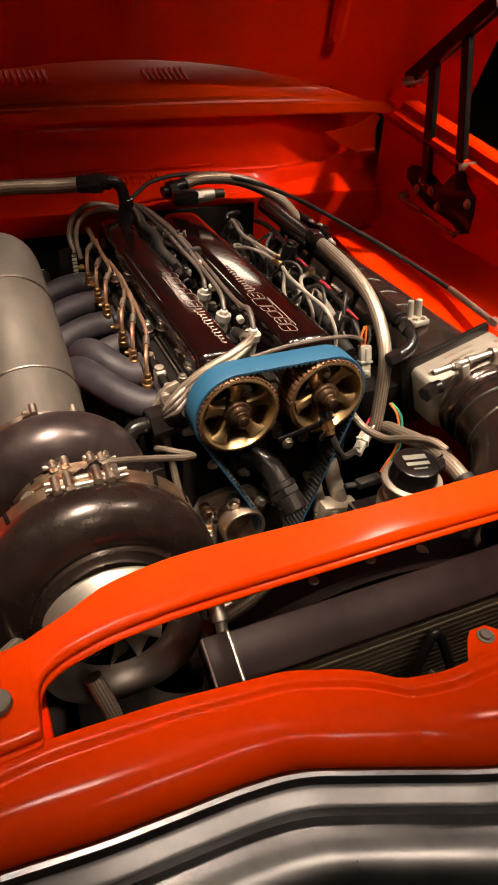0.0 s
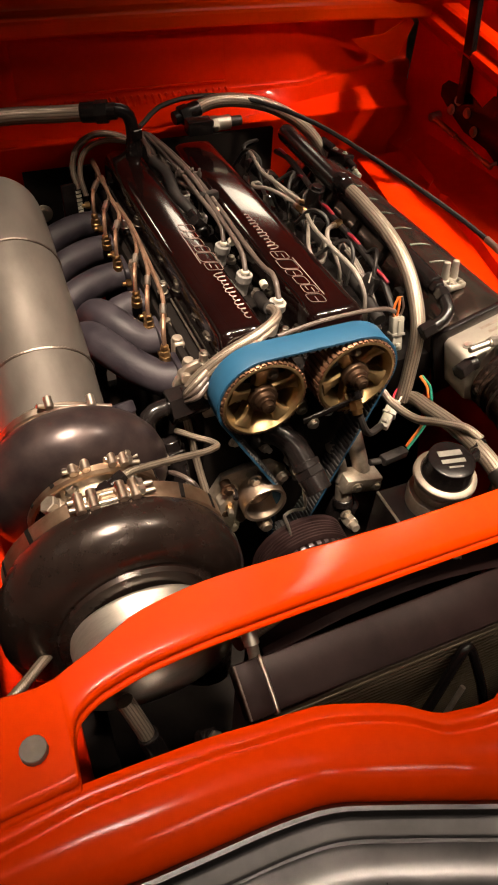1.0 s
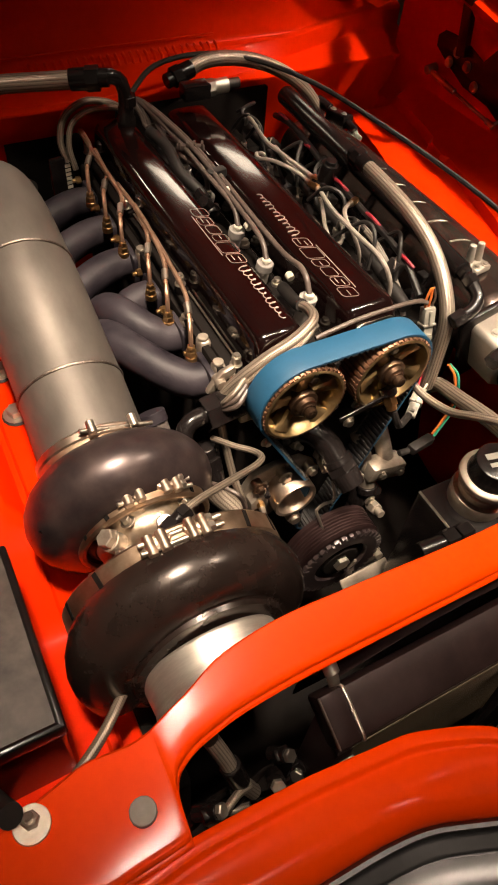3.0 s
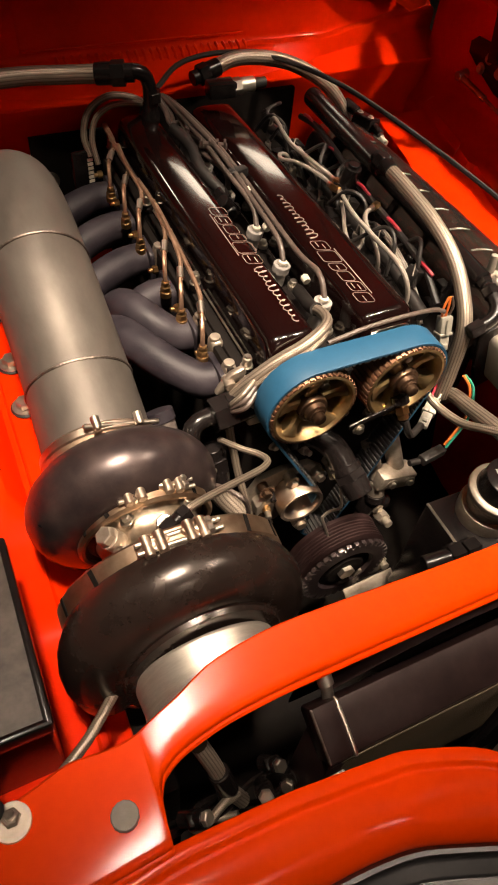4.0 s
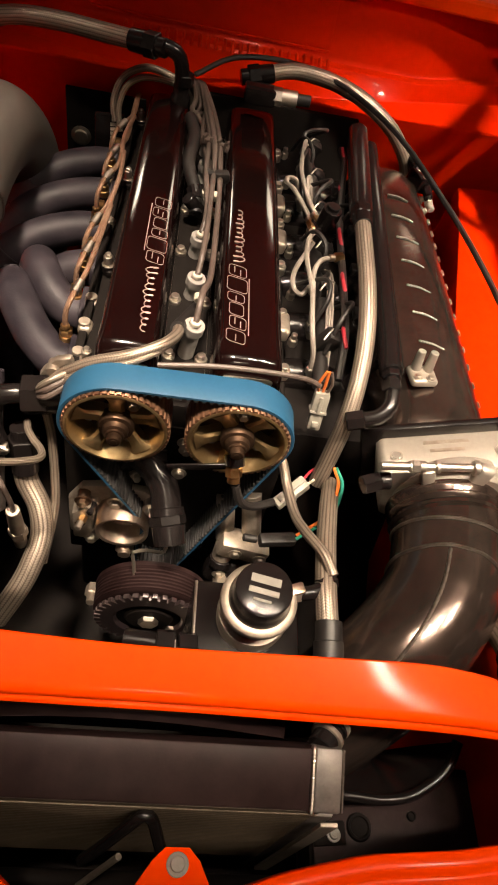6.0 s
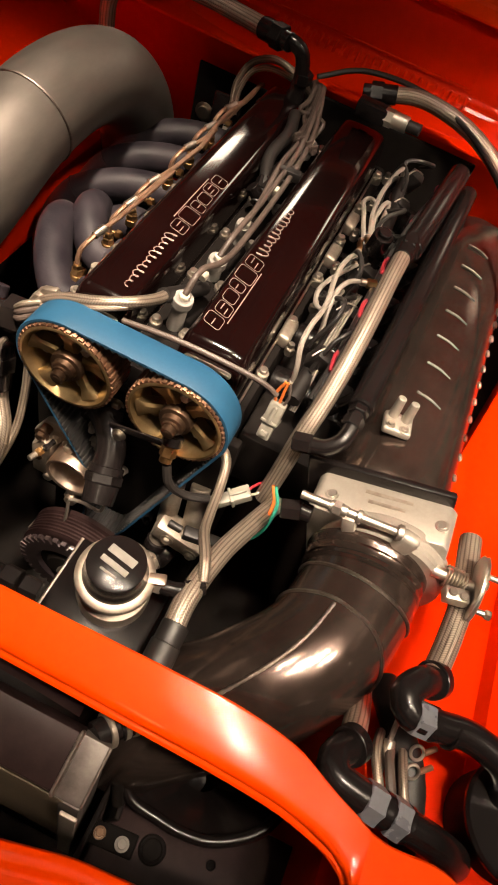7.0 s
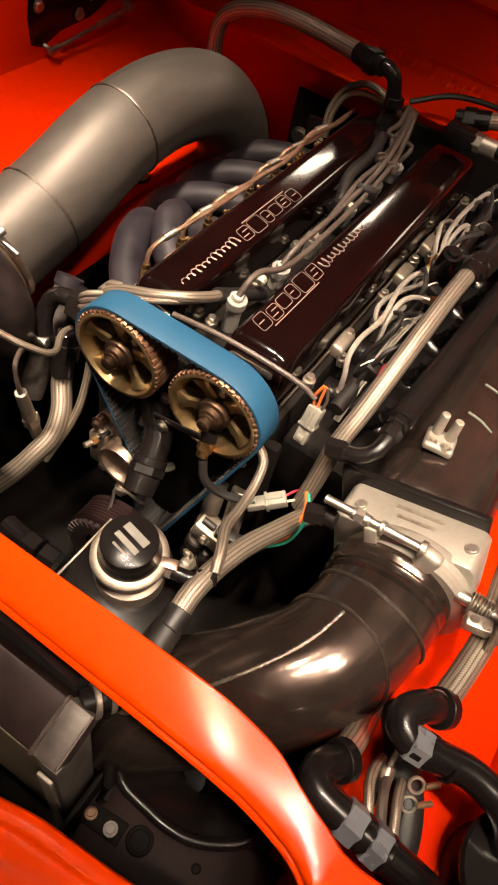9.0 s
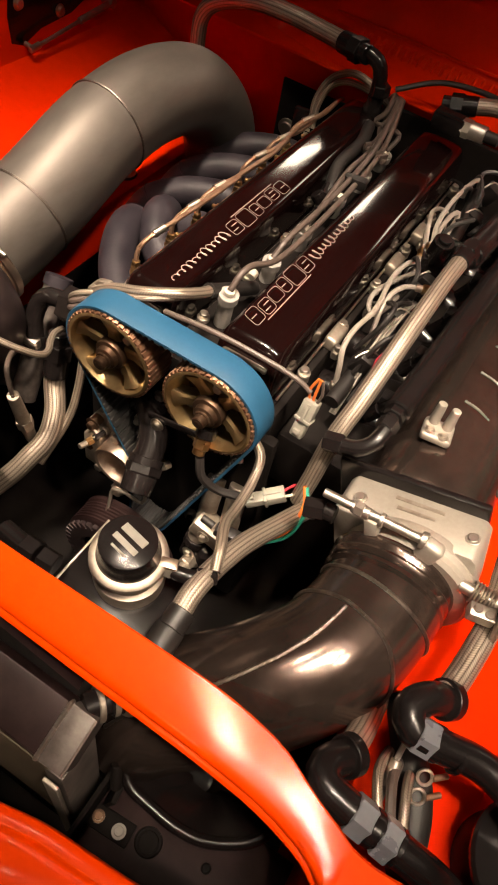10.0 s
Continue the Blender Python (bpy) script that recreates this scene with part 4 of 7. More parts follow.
def front_drive():
    """Idler, tensioner, brackets and crank pulley on the engine's front."""
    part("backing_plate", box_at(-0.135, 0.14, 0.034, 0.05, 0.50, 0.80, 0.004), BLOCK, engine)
    idl = part("idler_pulley", lathe([(0.0, 0.012), (0.0260, 0.012), (0.0285, 0.018), (0.0300, 0.042), (0.0345, 0.043), (0.0355, 0.040), (0.0355, 0.0), (0.0, 0.0)], toward((-0.055, 0.026, 0.640), (0, -1, 0)), 40), CLAMP, engine, "bare alloy idler pulley")
    part("idler_core", lathe([(0.0, 0.022), (0.009, 0.022), (0.011, 0.019), (0.022, 0.017), (0.0258, 0.0125)], toward((-0.055, 0.026, 0.640), (0, -1, 0)), 32), BRONZE, idl, "bronze bearing core")
    upright = Matrix(((1, 0, 0, 0), (0, 0, -1, 0.030), (0, 1, 0, 0), (0, 0, 0, 1)))
    br = part("idler_bracket", prism([(-0.130, 0.575), (-0.130, 0.655), (-0.112, 0.688), (-0.075, 0.696), (-0.030, 0.690), (-0.006, 0.668), (-0.004, 0.640), (-0.030, 0.600), (-0.075, 0.566), (-0.110, 0.562)], upright, 0.012, 0.003), CAST, engine, "cast alloy bracket")
    part("bracket_ear", prism([(-0.122, 0.590), (-0.122, 0.650), (-0.104, 0.670), (-0.092, 0.662), (-0.094, 0.615), (-0.100, 0.588)], upright @ pose(0, 0, 0.011), 0.020, 0.003), CAST, br)
    for x, z in ((-0.108, 0.676), (-0.112, 0.628), (-0.098, 0.585), (-0.066, 0.680), (-0.020, 0.672)):
        part("bolt", join(rod((x, 0.020, z), (x, 0.004, z), 0.0085), bolt((x, 0.005, z), (0, -1, 0), 0.0075, 0.007)), STEEL if x > -0.1 else BRONZE, br)
    part("tensioner_nut", join(hexrod((-0.050, 0.016, 0.588), (-0.050, -0.016, 0.588), 0.0125), rod((-0.050, -0.015, 0.588), (-0.050, -0.022, 0.588), 0.0085)), CLAMP, engine, "pale brass hex plug")
    # water pump: black elbow with a capped neck
    pump = part("pump_elbow", join(tube([(-0.040, 0.034, 0.748), (-0.020, 0.018, 0.744), (-0.006, 0.000, 0.730), (0.000, -0.022, 0.714)], 0.0190, 20), box((0.060, 0.010, 0.052), pose(-0.036, 0.030, 0.748), 0.004)), BLACK, engine, "black water pump elbow")
    part("neck_band", rod((-0.001, -0.018, 0.717), (0.001, -0.026, 0.711), 0.0225), BLACK, pump)
    part("neck_cap", join(hexrod((0.001, -0.026, 0.711), (0.004, -0.036, 0.704), 0.0235), rod((0.004, -0.036, 0.704), (0.009, -0.056, 0.690), 0.0215, 0.0200)), BLACK, pump, "glossy black screw cap")
    ten = part("tensioner_body", join(box((0.070, 0.034, 0.030), pose(0.112, -0.008, 0.624, 0, 14), 0.004), rod((0.122, 0.000, 0.632), (0.112, 0.032, 0.694), 0.0135), rod((0.086, 0.000, 0.624), (0.078, 0.032, 0.684), 0.0130), rod((0.088, -0.006, 0.622), (0.086, -0.014, 0.590), 0.014)), CAST, engine, "bare cast tensioner arm")
    part("tensioner_foot", join(rod((0.086, -0.014, 0.596), (0.085, -0.018, 0.584), 0.0165), box((0.046, 0.034, 0.052), pose(0.090, -0.012, 0.562, 0, 12), 0.012, 3)), BLACK, ten, "black rubber foot")
    for p in ((0.136, -0.025, 0.618), (0.100, -0.025, 0.628), (0.085, -0.030, 0.575), (0.094, -0.030, 0.552)):
        part("bolt", bolt(p, (0, -1, 0), 0.0065, 0.005), STEEL, ten)
    for x, z in ((-0.02, 0.775), (0.012, 0.786), (-0.035, 0.748), (0.015, 0.772), (0.06, 0.755), (-0.052, 0.762), (0.098, 0.745), (-0.088, 0.742)):
        part("cover_bolt", bolt((x, 0.033, z), (0, -1, 0), 0.0065, 0.006), STEEL, engine, "steel flange bolt")
    # cam sensor with its lead
    sens = part("cam_sensor", join(rod((0.070, -0.008, 0.815), (0.072, -0.024, 0.793), 0.0075), hexrod((0.0705, -0.012, 0.809), (0.0715, -0.020, 0.799), 0.010)), BRASS, engine, "brass cam sensor")
    part("sensor_collar", rod((0.0695, -0.004, 0.8205), (0.0705, -0.011, 0.811), 0.0125), BLACK, sens)
    part("sensor_bracket", box((0.085, 0.003, 0.010), pose(0.035, -0.012, 0.803, 0, -12), 0.001), BLACK, sens)
    part("bolt", bolt((0.008, -0.014, 0.788), (0, -1, 0), 0.006, 0.005, True, True), STEEL, sens)
    # crank pulley: ribs and a notched trigger wheel
    c = (-0.006, -0.045, 0.545)
    prof = [(0, 0.036), (0.050, 0.036), (0.056, 0.040), (0.072, 0.040), (0.0735, 0.039)]
    for k in range(6):
        prof += [(0.0770, 0.0375 - 0.005 * k), (0.0770, 0.0355 - 0.005 * k), (0.0735, 0.0350 - 0.005 * k)]
    prof += [(0.0780, 0.006), (0.0780, 0.0), (0, 0)]
    pul = part("crank_pulley", lathe(prof, toward(c, (0, -1, 0)), 56), RADIATOR, engine, "black ribbed crank pulley")
    part("trigger_wheel", tooth_ring(c[0], c[2], 0.0745, 0.066, 0.045, 36, -0.096, -0.090), TURBINE, pul, "black notched trigger wheel")
    part("pulley_face", lathe([(0.0, 0.050), (0.030, 0.050), (0.034, 0.046), (0.056, 0.044), (0.060, 0.040), (0.060, 0.034), (0.0, 0.034)], toward(c, (0, -1, 0)), 44), BLOCK, pul, "flat black pulley face")
    part("sensor_plate", box((0.086, 0.004, 0.024), pose(0.028, -0.122, 0.520, -50, -8, 0), 0.002), CAST, engine, "pale alloy sensor plate")
    part("centre_bolt", hexrod((c[0], -0.078, c[2]), (c[0], -0.102, c[2]), 0.014), STEEL, pul)
    part("sensor_bracket", tube([(-0.030, -0.070, 0.604), (-0.034, -0.052, 0.628), (-0.036, -0.044, 0.640), (-0.018, -0.038, 0.638), (0.000, -0.034, 0.628), (0.006, -0.030, 0.634), (0.004, -0.020, 0.660)], 0.0025, 8), STEEL, engine, "bent bare wire bracket")
    part("crank_sensor", box((0.06, 0.02, 0.03), pose(0.045, -0.085, 0.50, 0, 15), 0.004), CAST, engine)
    for x, y, z in ((-0.09, -0.03, 0.50), (0.03, -0.10, 0.47), (0.075, -0.07, 0.50), (0.09, -0.03, 0.56)):
        part("lower_fitting", join(hexrod((x, y, z), (x, y - 0.018, z + 0.006), 0.011), rod((x, y - 0.016, z + 0.005), (x, y - 0.03, z + 0.008), 0.007)), CAST, engine)


front_drive()

# ---- turbocharger ----
def scroll(centre, axis, R, r0, r1, turns, start, segs=48):
    """Snail housing: a tube of growing section round the axis."""
    bm = bmesh.new()
    m = toward(centre, axis)
    rings = []
    n = segs
    for i in range(n + 1):
        t = i / n
        a = radians(start + 360 * turns * t)
        r = r0 + (r1 - r0) * t
        c = Vector(((R + (r - r1)) * math.cos(a), (R + (r - r1)) * math.sin(a), 0))
        d = Vector((math.cos(a), math.sin(a), 0))
        rings.append([bm.verts.new(m @ (c + d * r * math.cos(2 * math.pi * k / 20) + Vector((0, 0, 1)) * r * math.sin(2 * math.pi * k / 20))) for k in range(20)])
    for a, b in zip(rings, rings[1:]):
        for k in range(20):
            j = (k + 1) % 20
            bm.faces.new((a[k], a[j], b[j], b[k]))
    bm.faces.new(list(reversed(rings[0])))
    bm.faces.new(rings[-1])
    return bm


def beaded(r, count, deep=0.28):
    """Radius of a weld bead: ripples along its length."""
    return lambda s: r * (1 - deep + deep * abs(math.sin(s * math.pi * count)))


def seam_ring(at, way, r, bead):
    """A rippled weld round a pipe."""
    m = toward(at, way)
    pts = [m @ Vector((r * math.cos(radians(a)), r * math.sin(radians(a)), 0)) for a in range(0, 361, 15)]
    return tube(pts, beaded(bead, int(2 * math.pi * r / 0.0042)), 6, 0.0012)


def v_band(root, at, way, r, w=0.016, skin=None):
    m = toward(at, way)
    c = part("v_band_clamp", lathe([(r - 0.004, -w / 2), (r, -w / 2), (r + 0.003, -w / 2 + 0.003), (r + 0.003, w / 2 - 0.003), (r, w / 2), (r - 0.004, w / 2), (r - 0.004, -w / 2)], m, 48), skin or CLAMP, root, "heat-stained steel clamp band")
    return c, m


def turbo():
    A = Vector((0.0, -1, -0.13)).normalized()
    comp, turb = Vector(TURBO_C), Vector(TURBO_T)
    root = thing("turbocharger", (comp.x, (comp.y + turb.y) / 2, 0.66), "large turbocharger with dark cast housings and a bare inlet", "turbocharger")
    B = Vector((0.0, -1, 0.10)).normalized()
    part("compressor_housing", join(scroll(comp, B, 0.097, 0.033, 0.043, 1.0, 200), lathe([(0.0, -0.022), (0.090, -0.022), (0.092, 0.0), (0.090, 0.024), (0.083, 0.034), (0.082, 0.042), (0.055, 0.043), (0.05, 0.02)], toward(comp, B), 48), lathe([(0.0, 0.020), (0.094, 0.020), (0.096, 0.026), (0.093, 0.036), (0.086, 0.039), (0.084, 0.044), (0.0, 0.044)], toward(comp, B), 56)), IRON, root, "dark cast compressor housing")
    part("outlet", tube([comp + Vector((0.075, 0, -0.03)), comp + Vector((0.08, -0.005, -0.10)), comp + Vector((0.07, -0.03, -0.16))], 0.036, 18), IRON, root)
    part("inlet_ring", lathe([(0.058, 0.036), (0.0745, 0.036), (0.0760, 0.0385), (0.0760, 0.0400), (0.0752, 0.0415), (0.0735, 0.068), (0.0745, 0.0745), (0.0770, 0.0795), (0.0805, 0.0825), (0.0822, 0.0830), (0.0830, 0.0848), (0.0820, 0.0866), (0.0780, 0.0862), (0.0730, 0.0830), (0.0660, 0.077), (0.0590, 0.066), (0.0565, 0.050), (0.050, 0.0435), (0.0, 0.043)], toward(comp, (0.0, -1, -0.07)), 64), TURNED, root, "bare turned inlet bell")
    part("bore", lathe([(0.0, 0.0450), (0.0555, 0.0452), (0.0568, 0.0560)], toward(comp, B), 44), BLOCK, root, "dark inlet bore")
    hub = part("compressor_wheel", lathe([(0.0, 0.074), (0.006, 0.072), (0.010, 0.066), (0.018, 0.053), (0.030, 0.045)], toward(comp, B), 24), ALLOY, root)
    for k in range(10):
        a = 2 * math.pi * k / 10
        m = toward(comp, B)
        rows = [[m @ Vector((r * math.cos(a + tw), r * math.sin(a + tw), h)) for r in (0.010, 0.03, 0.052)] for h, tw in ((0.045, 0.5), (0.053, 0.2), (0.064, 0.0))]
        part("blade", sheet(rows, 0.001), ALLOY, hub)
    mid = (comp + turb) / 2
    part("bearing_housing", lathe([(0, -0.06), (0.062, -0.06), (0.070, -0.05), (0.068, -0.040), (0.060, -0.034), (0.056, -0.020), (0.058, -0.008), (0.066, 0.004), (0.086, 0.014), (0.098, 0.018), (0.104, 0.024), (0.108, 0.032), (0.108, 0.055), (0, 0.055)], toward(mid, A), 44), HOUSING, root, "pale cast centre housing")
    part("turbine_housing", join(scroll(turb, A, 0.073, 0.038, 0.048, 1.0, 250), lathe([(0, -0.05), (0.060, -0.05), (0.066, -0.03), (0.066, 0.04), (0.055, 0.05), (0, 0.05)], toward(turb, A), 44)), TURBINE, root, "scorched dark turbine housing")
    part("turbine_foot", tube([turb + Vector((0.02, 0.0, -0.05)), turb + Vector((0.0, 0.03, -0.13)), turb + Vector((-0.01, 0.09, -0.2))], 0.042, 16), TURBINE, root)
    # clamps with their T-bolts
    for c, r, where in ((comp - A * 0.050, 0.121, 92), (mid - A * 0.045, 0.076, 84)):
        band, m = v_band(root, c, A, r, 0.026, BROWNED)
        reach = 0.118 / r

        def spot(deg, up):
            return m @ Vector(((r + up) * math.cos(radians(deg)), (r + up) * math.sin(radians(deg)), 0))

        for d in (-13, -7, 6, 12):
            p = spot(where + d * reach, 0.008)
            part("trunnion", join(rod(p - A * 0.011, p + A * 0.011, 0.0052), box((0.010, 0.016, 0.012), toward(spot(where + d * reach, 0.003), p - c), 0.002)), CLAMP, band, "pale steel trunnion")
        for side in (-0.0045, 0.0045):
            part("t_bolt", join(rod(spot(where - 22 * reach, 0.010) + A * side, spot(where + 17 * reach, 0.011) + A * side, 0.0026), hexrod(spot(where - 17 * reach, 0.010) + A * side, spot(where - 14 * reach, 0.010) + A * side, 0.0052)), STEEL, band, "steel clamp bolt")
        for d in (-62, -38, 40, 66):
            p = spot(where + d, 0.0034)
            part("band_slot", box((0.020, 0.0055, 0.0010), toward(p, p - c) @ pose(0, 0, 0, 0, 0, 0), 0.0003, 1), BLOCK, band, "dark slot in the band")
    # oil feed fitting on top of the centre housing
    for ang, back, r in ((50, -0.028, 0.064), (112, -0.028, 0.064), (128, 0.002, 0.067), (40, 0.002, 0.067), (68, 0.020, 0.101), (30, 0.020, 0.101), (112, 0.020, 0.101), (140, 0.020, 0.101)):
        q = toward(mid, A) @ Vector((r * math.cos(radians(ang)), r * math.sin(radians(ang)), back))
        part("housing_bolt", bolt(q, q - mid, 0.0055, 0.007), STEEL, root, "steel housing bolt")
    part("water_boss", join(rod(mid + Vector((-0.03, 0.01, 0.03)), mid + Vector((-0.048, 0.012, 0.056)), 0.012), hexrod(mid + Vector((-0.046, 0.012, 0.053)), mid + Vector((-0.053, 0.013, 0.064)), 0.0105)), CAST, root, "cast water boss with a plug")
    top = mid + Vector((0.01, 0, 0.05))
    part("oil_fitting", join(rod(top, top + Vector((-0.004, -0.012, 0.040)), 0.009), hexrod((-0.306, -0.133, 0.897), (-0.292, -0.127, 0.900), 0.0105), rod((-0.294, -0.128, 0.8995), (-0.286, -0.124, 0.901), 0.0080), hexrod((-0.287, -0.1245, 0.901), (-0.276, -0.120, 0.903), 0.0092)), BLACK, root, "black oil feed union")
    return root


turbo()


def down_pipe():
    root = thing("downpipe", DP[0], "wide satin grey titanium exhaust pipe with weld seams", "pipe")
    p = part("pipe", tube(DP, 0.0655, 40, 0.012), PIPE, root)
    path = spline(DP, 0.01)
    for share in DP_SEAMS:
        i = int(share * (len(path) - 2))
        part("weld_seam", seam_ring(path[i], path[i + 1] - path[i], 0.0653, 0.0024), WELD, p, "thin weld seam")
    way = (Vector(DP[1]) - Vector(DP[0])).normalized()
    part("flange", lathe([(0.058, -0.014), (0.0665, -0.014), (0.0695, -0.008), (0.0680, 0.004), (0.0660, 0.010), (0.058, 0.010)], toward(Vector(DP[0]) + way * 0.004, way), 48), BROWNED, root, "heat-stained flange")
    c, m = v_band(root, Vector(DP[0]) + way * 0.010, way, 0.0675, 0.014)
    for a in (88, 124):
        q = m @ Vector((0.080 * math.cos(radians(a)), 0.080 * math.sin(radians(a)), 0))
        part("trunnion", rod(q - way * 0.008, q + way * 0.008, 0.005), STEEL, c)
    part("t_bolt", rod(m @ Vector((0.080 * math.cos(radians(78)), 0.080 * math.sin(radians(78)), 0)), m @ Vector((0.083 * math.cos(radians(146)), 0.083 * math.sin(radians(146)), 0)), 0.003), STEEL, c)


down_pipe()


def manifold():
    root = thing("exhaust_manifold", (-0.22, 0.3, 0.62), "six dull blue-grey exhaust header tubes", "exhaust manifold")
    for k in range(6):
        y = 0.128 + 0.0945 * k
        out = [(-0.130, y, 0.800), (-0.158, y + 0.002, 0.800)]
        if k == 0:
            out += [(-0.190, 0.160, 0.808), (-0.218, 0.205, 0.815), (-0.236, 0.250, 0.808), (-0.252, 0.285, 0.77), (-0.258, 0.295, 0.70), (-0.26, 0.295, 0.60)]
        elif k == 1:
            out += [(-0.182, 0.240, 0.812), (-0.202, 0.270, 0.820), (-0.214, 0.305, 0.808), (-0.224, 0.330, 0.77), (-0.228, 0.34, 0.70), (-0.23, 0.34, 0.60)]
        elif k == 2:
            out += [(-0.185, y - 0.004, 0.79), (-0.215, y - 0.02, 0.76), (-0.245, y - 0.03, 0.69), (-0.26, y - 0.03, 0.60)]
        else:
            out += [(-0.19, y - 0.008, 0.801), (-0.235, y - 0.030, 0.794), (-0.280, y - 0.056, 0.768), (-0.306, y - 0.078, 0.70), (-0.312, y - 0.09, 0.6)]
        t = part("header_tube", tube(out, 0.0252, 24, 0.01), HEADER, root)
        path = spline(out, 0.01)
        i = int(len(path) * 0.45)
        part("weld_seam", seam_ring(path[i], path[i + 1] - path[i], 0.0252, 0.0012), HEADER, t)
        part("port_flange", prism(rounded(0.062, 0.056, 0.012), Matrix(((0, 0, -1, -0.134), (1, 0, 0, y), (0, 1, 0, 0.800), (0, 0, 0, 1))), 0.009, 0.002), HEADER, root)
        for s in (1,):
            part("stud_nut", join(hexrod((-0.143, y + s * 0.030, 0.826), (-0.152, y + s * 0.030, 0.826), 0.0065), rod((-0.15, y + s * 0.030, 0.826), (-0.158, y + s * 0.030, 0.826), 0.0035)), BRASS, root, "brassy stud nut")


manifold()


def egt_probe(k):
    """Probe boss, fitting and its sheathed lead along the head."""
    y = (0.150, 0.228, 0.293, 0.405, 0.478, 0.557)[k]
    root = thing("exhaust_probe", (-0.152, y, 0.82), "brass exhaust temperature probe with a sheathed lead", "sensor", "exhaust probes")
    a = Vector((-0.150, y, 0.818))
    part("boss", join(rod(a, a + Vector((0, 0, 0.010)), 0.0085), hexrod(a + Vector((0, 0, 0.009)), a + Vector((0, 0, 0.019)), 0.0078), hexrod(a + Vector((0, 0, 0.020)), a + Vector((0, 0, 0.027)), 0.006)), BRASS, root)
    lead = [a + Vector((0, 0, 0.026)), a + Vector((0.001, 0.004, 0.045)), a + Vector((0.008, 0.025, 0.058)), (-0.132 + 0.002 * k, y + 0.06, 0.884), (-0.126 + 0.003 * (k % 3), min(y + 0.13, 0.66), 0.886 + 0.004 * (k % 2)), (-0.122 + 0.003 * (k % 2), min(y + 0.20, 0.68), 0.888)]
    part("lead", tube(lead, 0.0034, 8, 0.008), COPPER, root, "coppery sheathed lead")
    part("lead_ferrule", tube([lead[2], Vector(lead[2]) * 0.5 + Vector(lead[3]) * 0.5], 0.0052, 10), STEEL, root, "steel ferrule")


for k in range(6):
    egt_probe(k)

# ---- radiator ----
def radiator():
    root = thing("radiator", (-0.033, -0.36, 0.40), "black radiator with welded alloy tank ends and fine fins", "radiator")
    m = pose(-0.032, -0.344, 0.8235, 24, 0, 0)
    upright = pose(-0.032, -0.347, 0.827)
    # local: x across, y back, z out of the sloping tank top
    part("top_tank", box((0.370, 0.050, 0.030), m @ pose(0, 0, -0.015), 0.003), RADIATOR, root, "black painted top tank")
    for s in (-1, 1):
        e = part("tank_end", box((0.026, 0.052, 0.036), m @ pose(s * 0.1895, 0, -0.0165), 0.003), ENDCAP if s > 0 else RADIATOR, root, "welded end cap")
        part("weld", tube([m @ Vector((s * 0.1765, -0.026, -0.030)), m @ Vector((s * 0.1765, -0.0255, -0.004)), m @ Vector((s * 0.1765, -0.021, 0.0012)), m @ Vector((s * 0.1765, 0.021, 0.0012)), m @ Vector((s * 0.1765, 0.0255, -0.004))], beaded(0.0024, 26), 7, 0.0012), STEEL, e, "rippled weld bead")
        part("weld", tube([m @ Vector((s * 0.2025, -0.025, 0.0)), m @ Vector((s * 0.2025, 0.025, 0.0))], beaded(0.0018, 18), 6, 0.0012), WELD, e, "rippled pale weld bead")
        part("edge_strip", box((0.016, 0.004, 0.32), upright @ pose(s * 0.196, -0.0265, -0.19), 0.0008, 1), CAST, root, "bare alloy edge strip")
        part("side_rail", box((0.022, 0.044, 0.36), upright @ pose(s * 0.191, 0.002, -0.215), 0.003), ENDCAP if s > 0 else RADIATOR, root, "side rail of the core")
    part("core", box((0.376, 0.038, 0.38), upright @ pose(0, 0.001, -0.215), 0.001), CORE, root, "fine finned core")
    for k in range(32):
        part("cooling_tube", box((0.372, 0.003, 0.0030), upright @ pose(0, -0.0185, -0.034 - 0.0085 * k), 0.001, 1), CORE, root)
    f = Vector((-0.209, -0.316, 0.821))
    part("filler_neck", join(rod(f - Vector((0, 0, 0.006)), f + Vector((0, 0.012, 0.010)), 0.0060), rod(f + Vector((0, 0.010, 0.009)), f + Vector((-0.001, 0.033, 0.026)), 0.0078), rod(f + Vector((-0.0005, 0.022, 0.018)), f + Vector((-0.0005, 0.024, 0.0195)), 0.0086)), ALLOY, root, "bare alloy bleed fitting")
    o = m @ Vector((0.185, 0.024, -0.012))
    part("outlet_neck", join(rod(o, o + Vector((0.018, 0.026, -0.004)), 0.0125), rod(o + Vector((0.012, 0.017, -0.003)), o + Vector((0.018, 0.026, -0.004)), 0.0150)), BLACK, root)
    for k in range(2):
        part("hose_band", rod(o + Vector((0.006 + 0.007 * k, 0.008 + 0.011 * k, -0.002)), o + Vector((0.009 + 0.007 * k, 0.012 + 0.011 * k, -0.003)), 0.0158), CAST, root, "pale hose band")


radiator()


def latch():
    root = thing("bonnet_latch", (0.01, -0.385, 0.72), "black bent steel latch brace before the radiator", "latch")
    part("brace", tube([(-0.045, -0.394, 0.69), (-0.030, -0.388, 0.722), (-0.002, -0.374, 0.781), (0.005, -0.371, 0.790), (0.013, -0.373, 0.783), (0.026, -0.392, 0.738), (0.040, -0.402, 0.69)], 0.0055, 10), BLACK, root)
    part("rod", tube([(-0.045, -0.415, 0.70), (-0.012, -0.399, 0.770)], 0.003, 8), CAST, root)
    part("cross_tube", rod((-0.30, -0.41, 0.69), (0.30, -0.41, 0.69), 0.009), BLOCK, root)


latch()


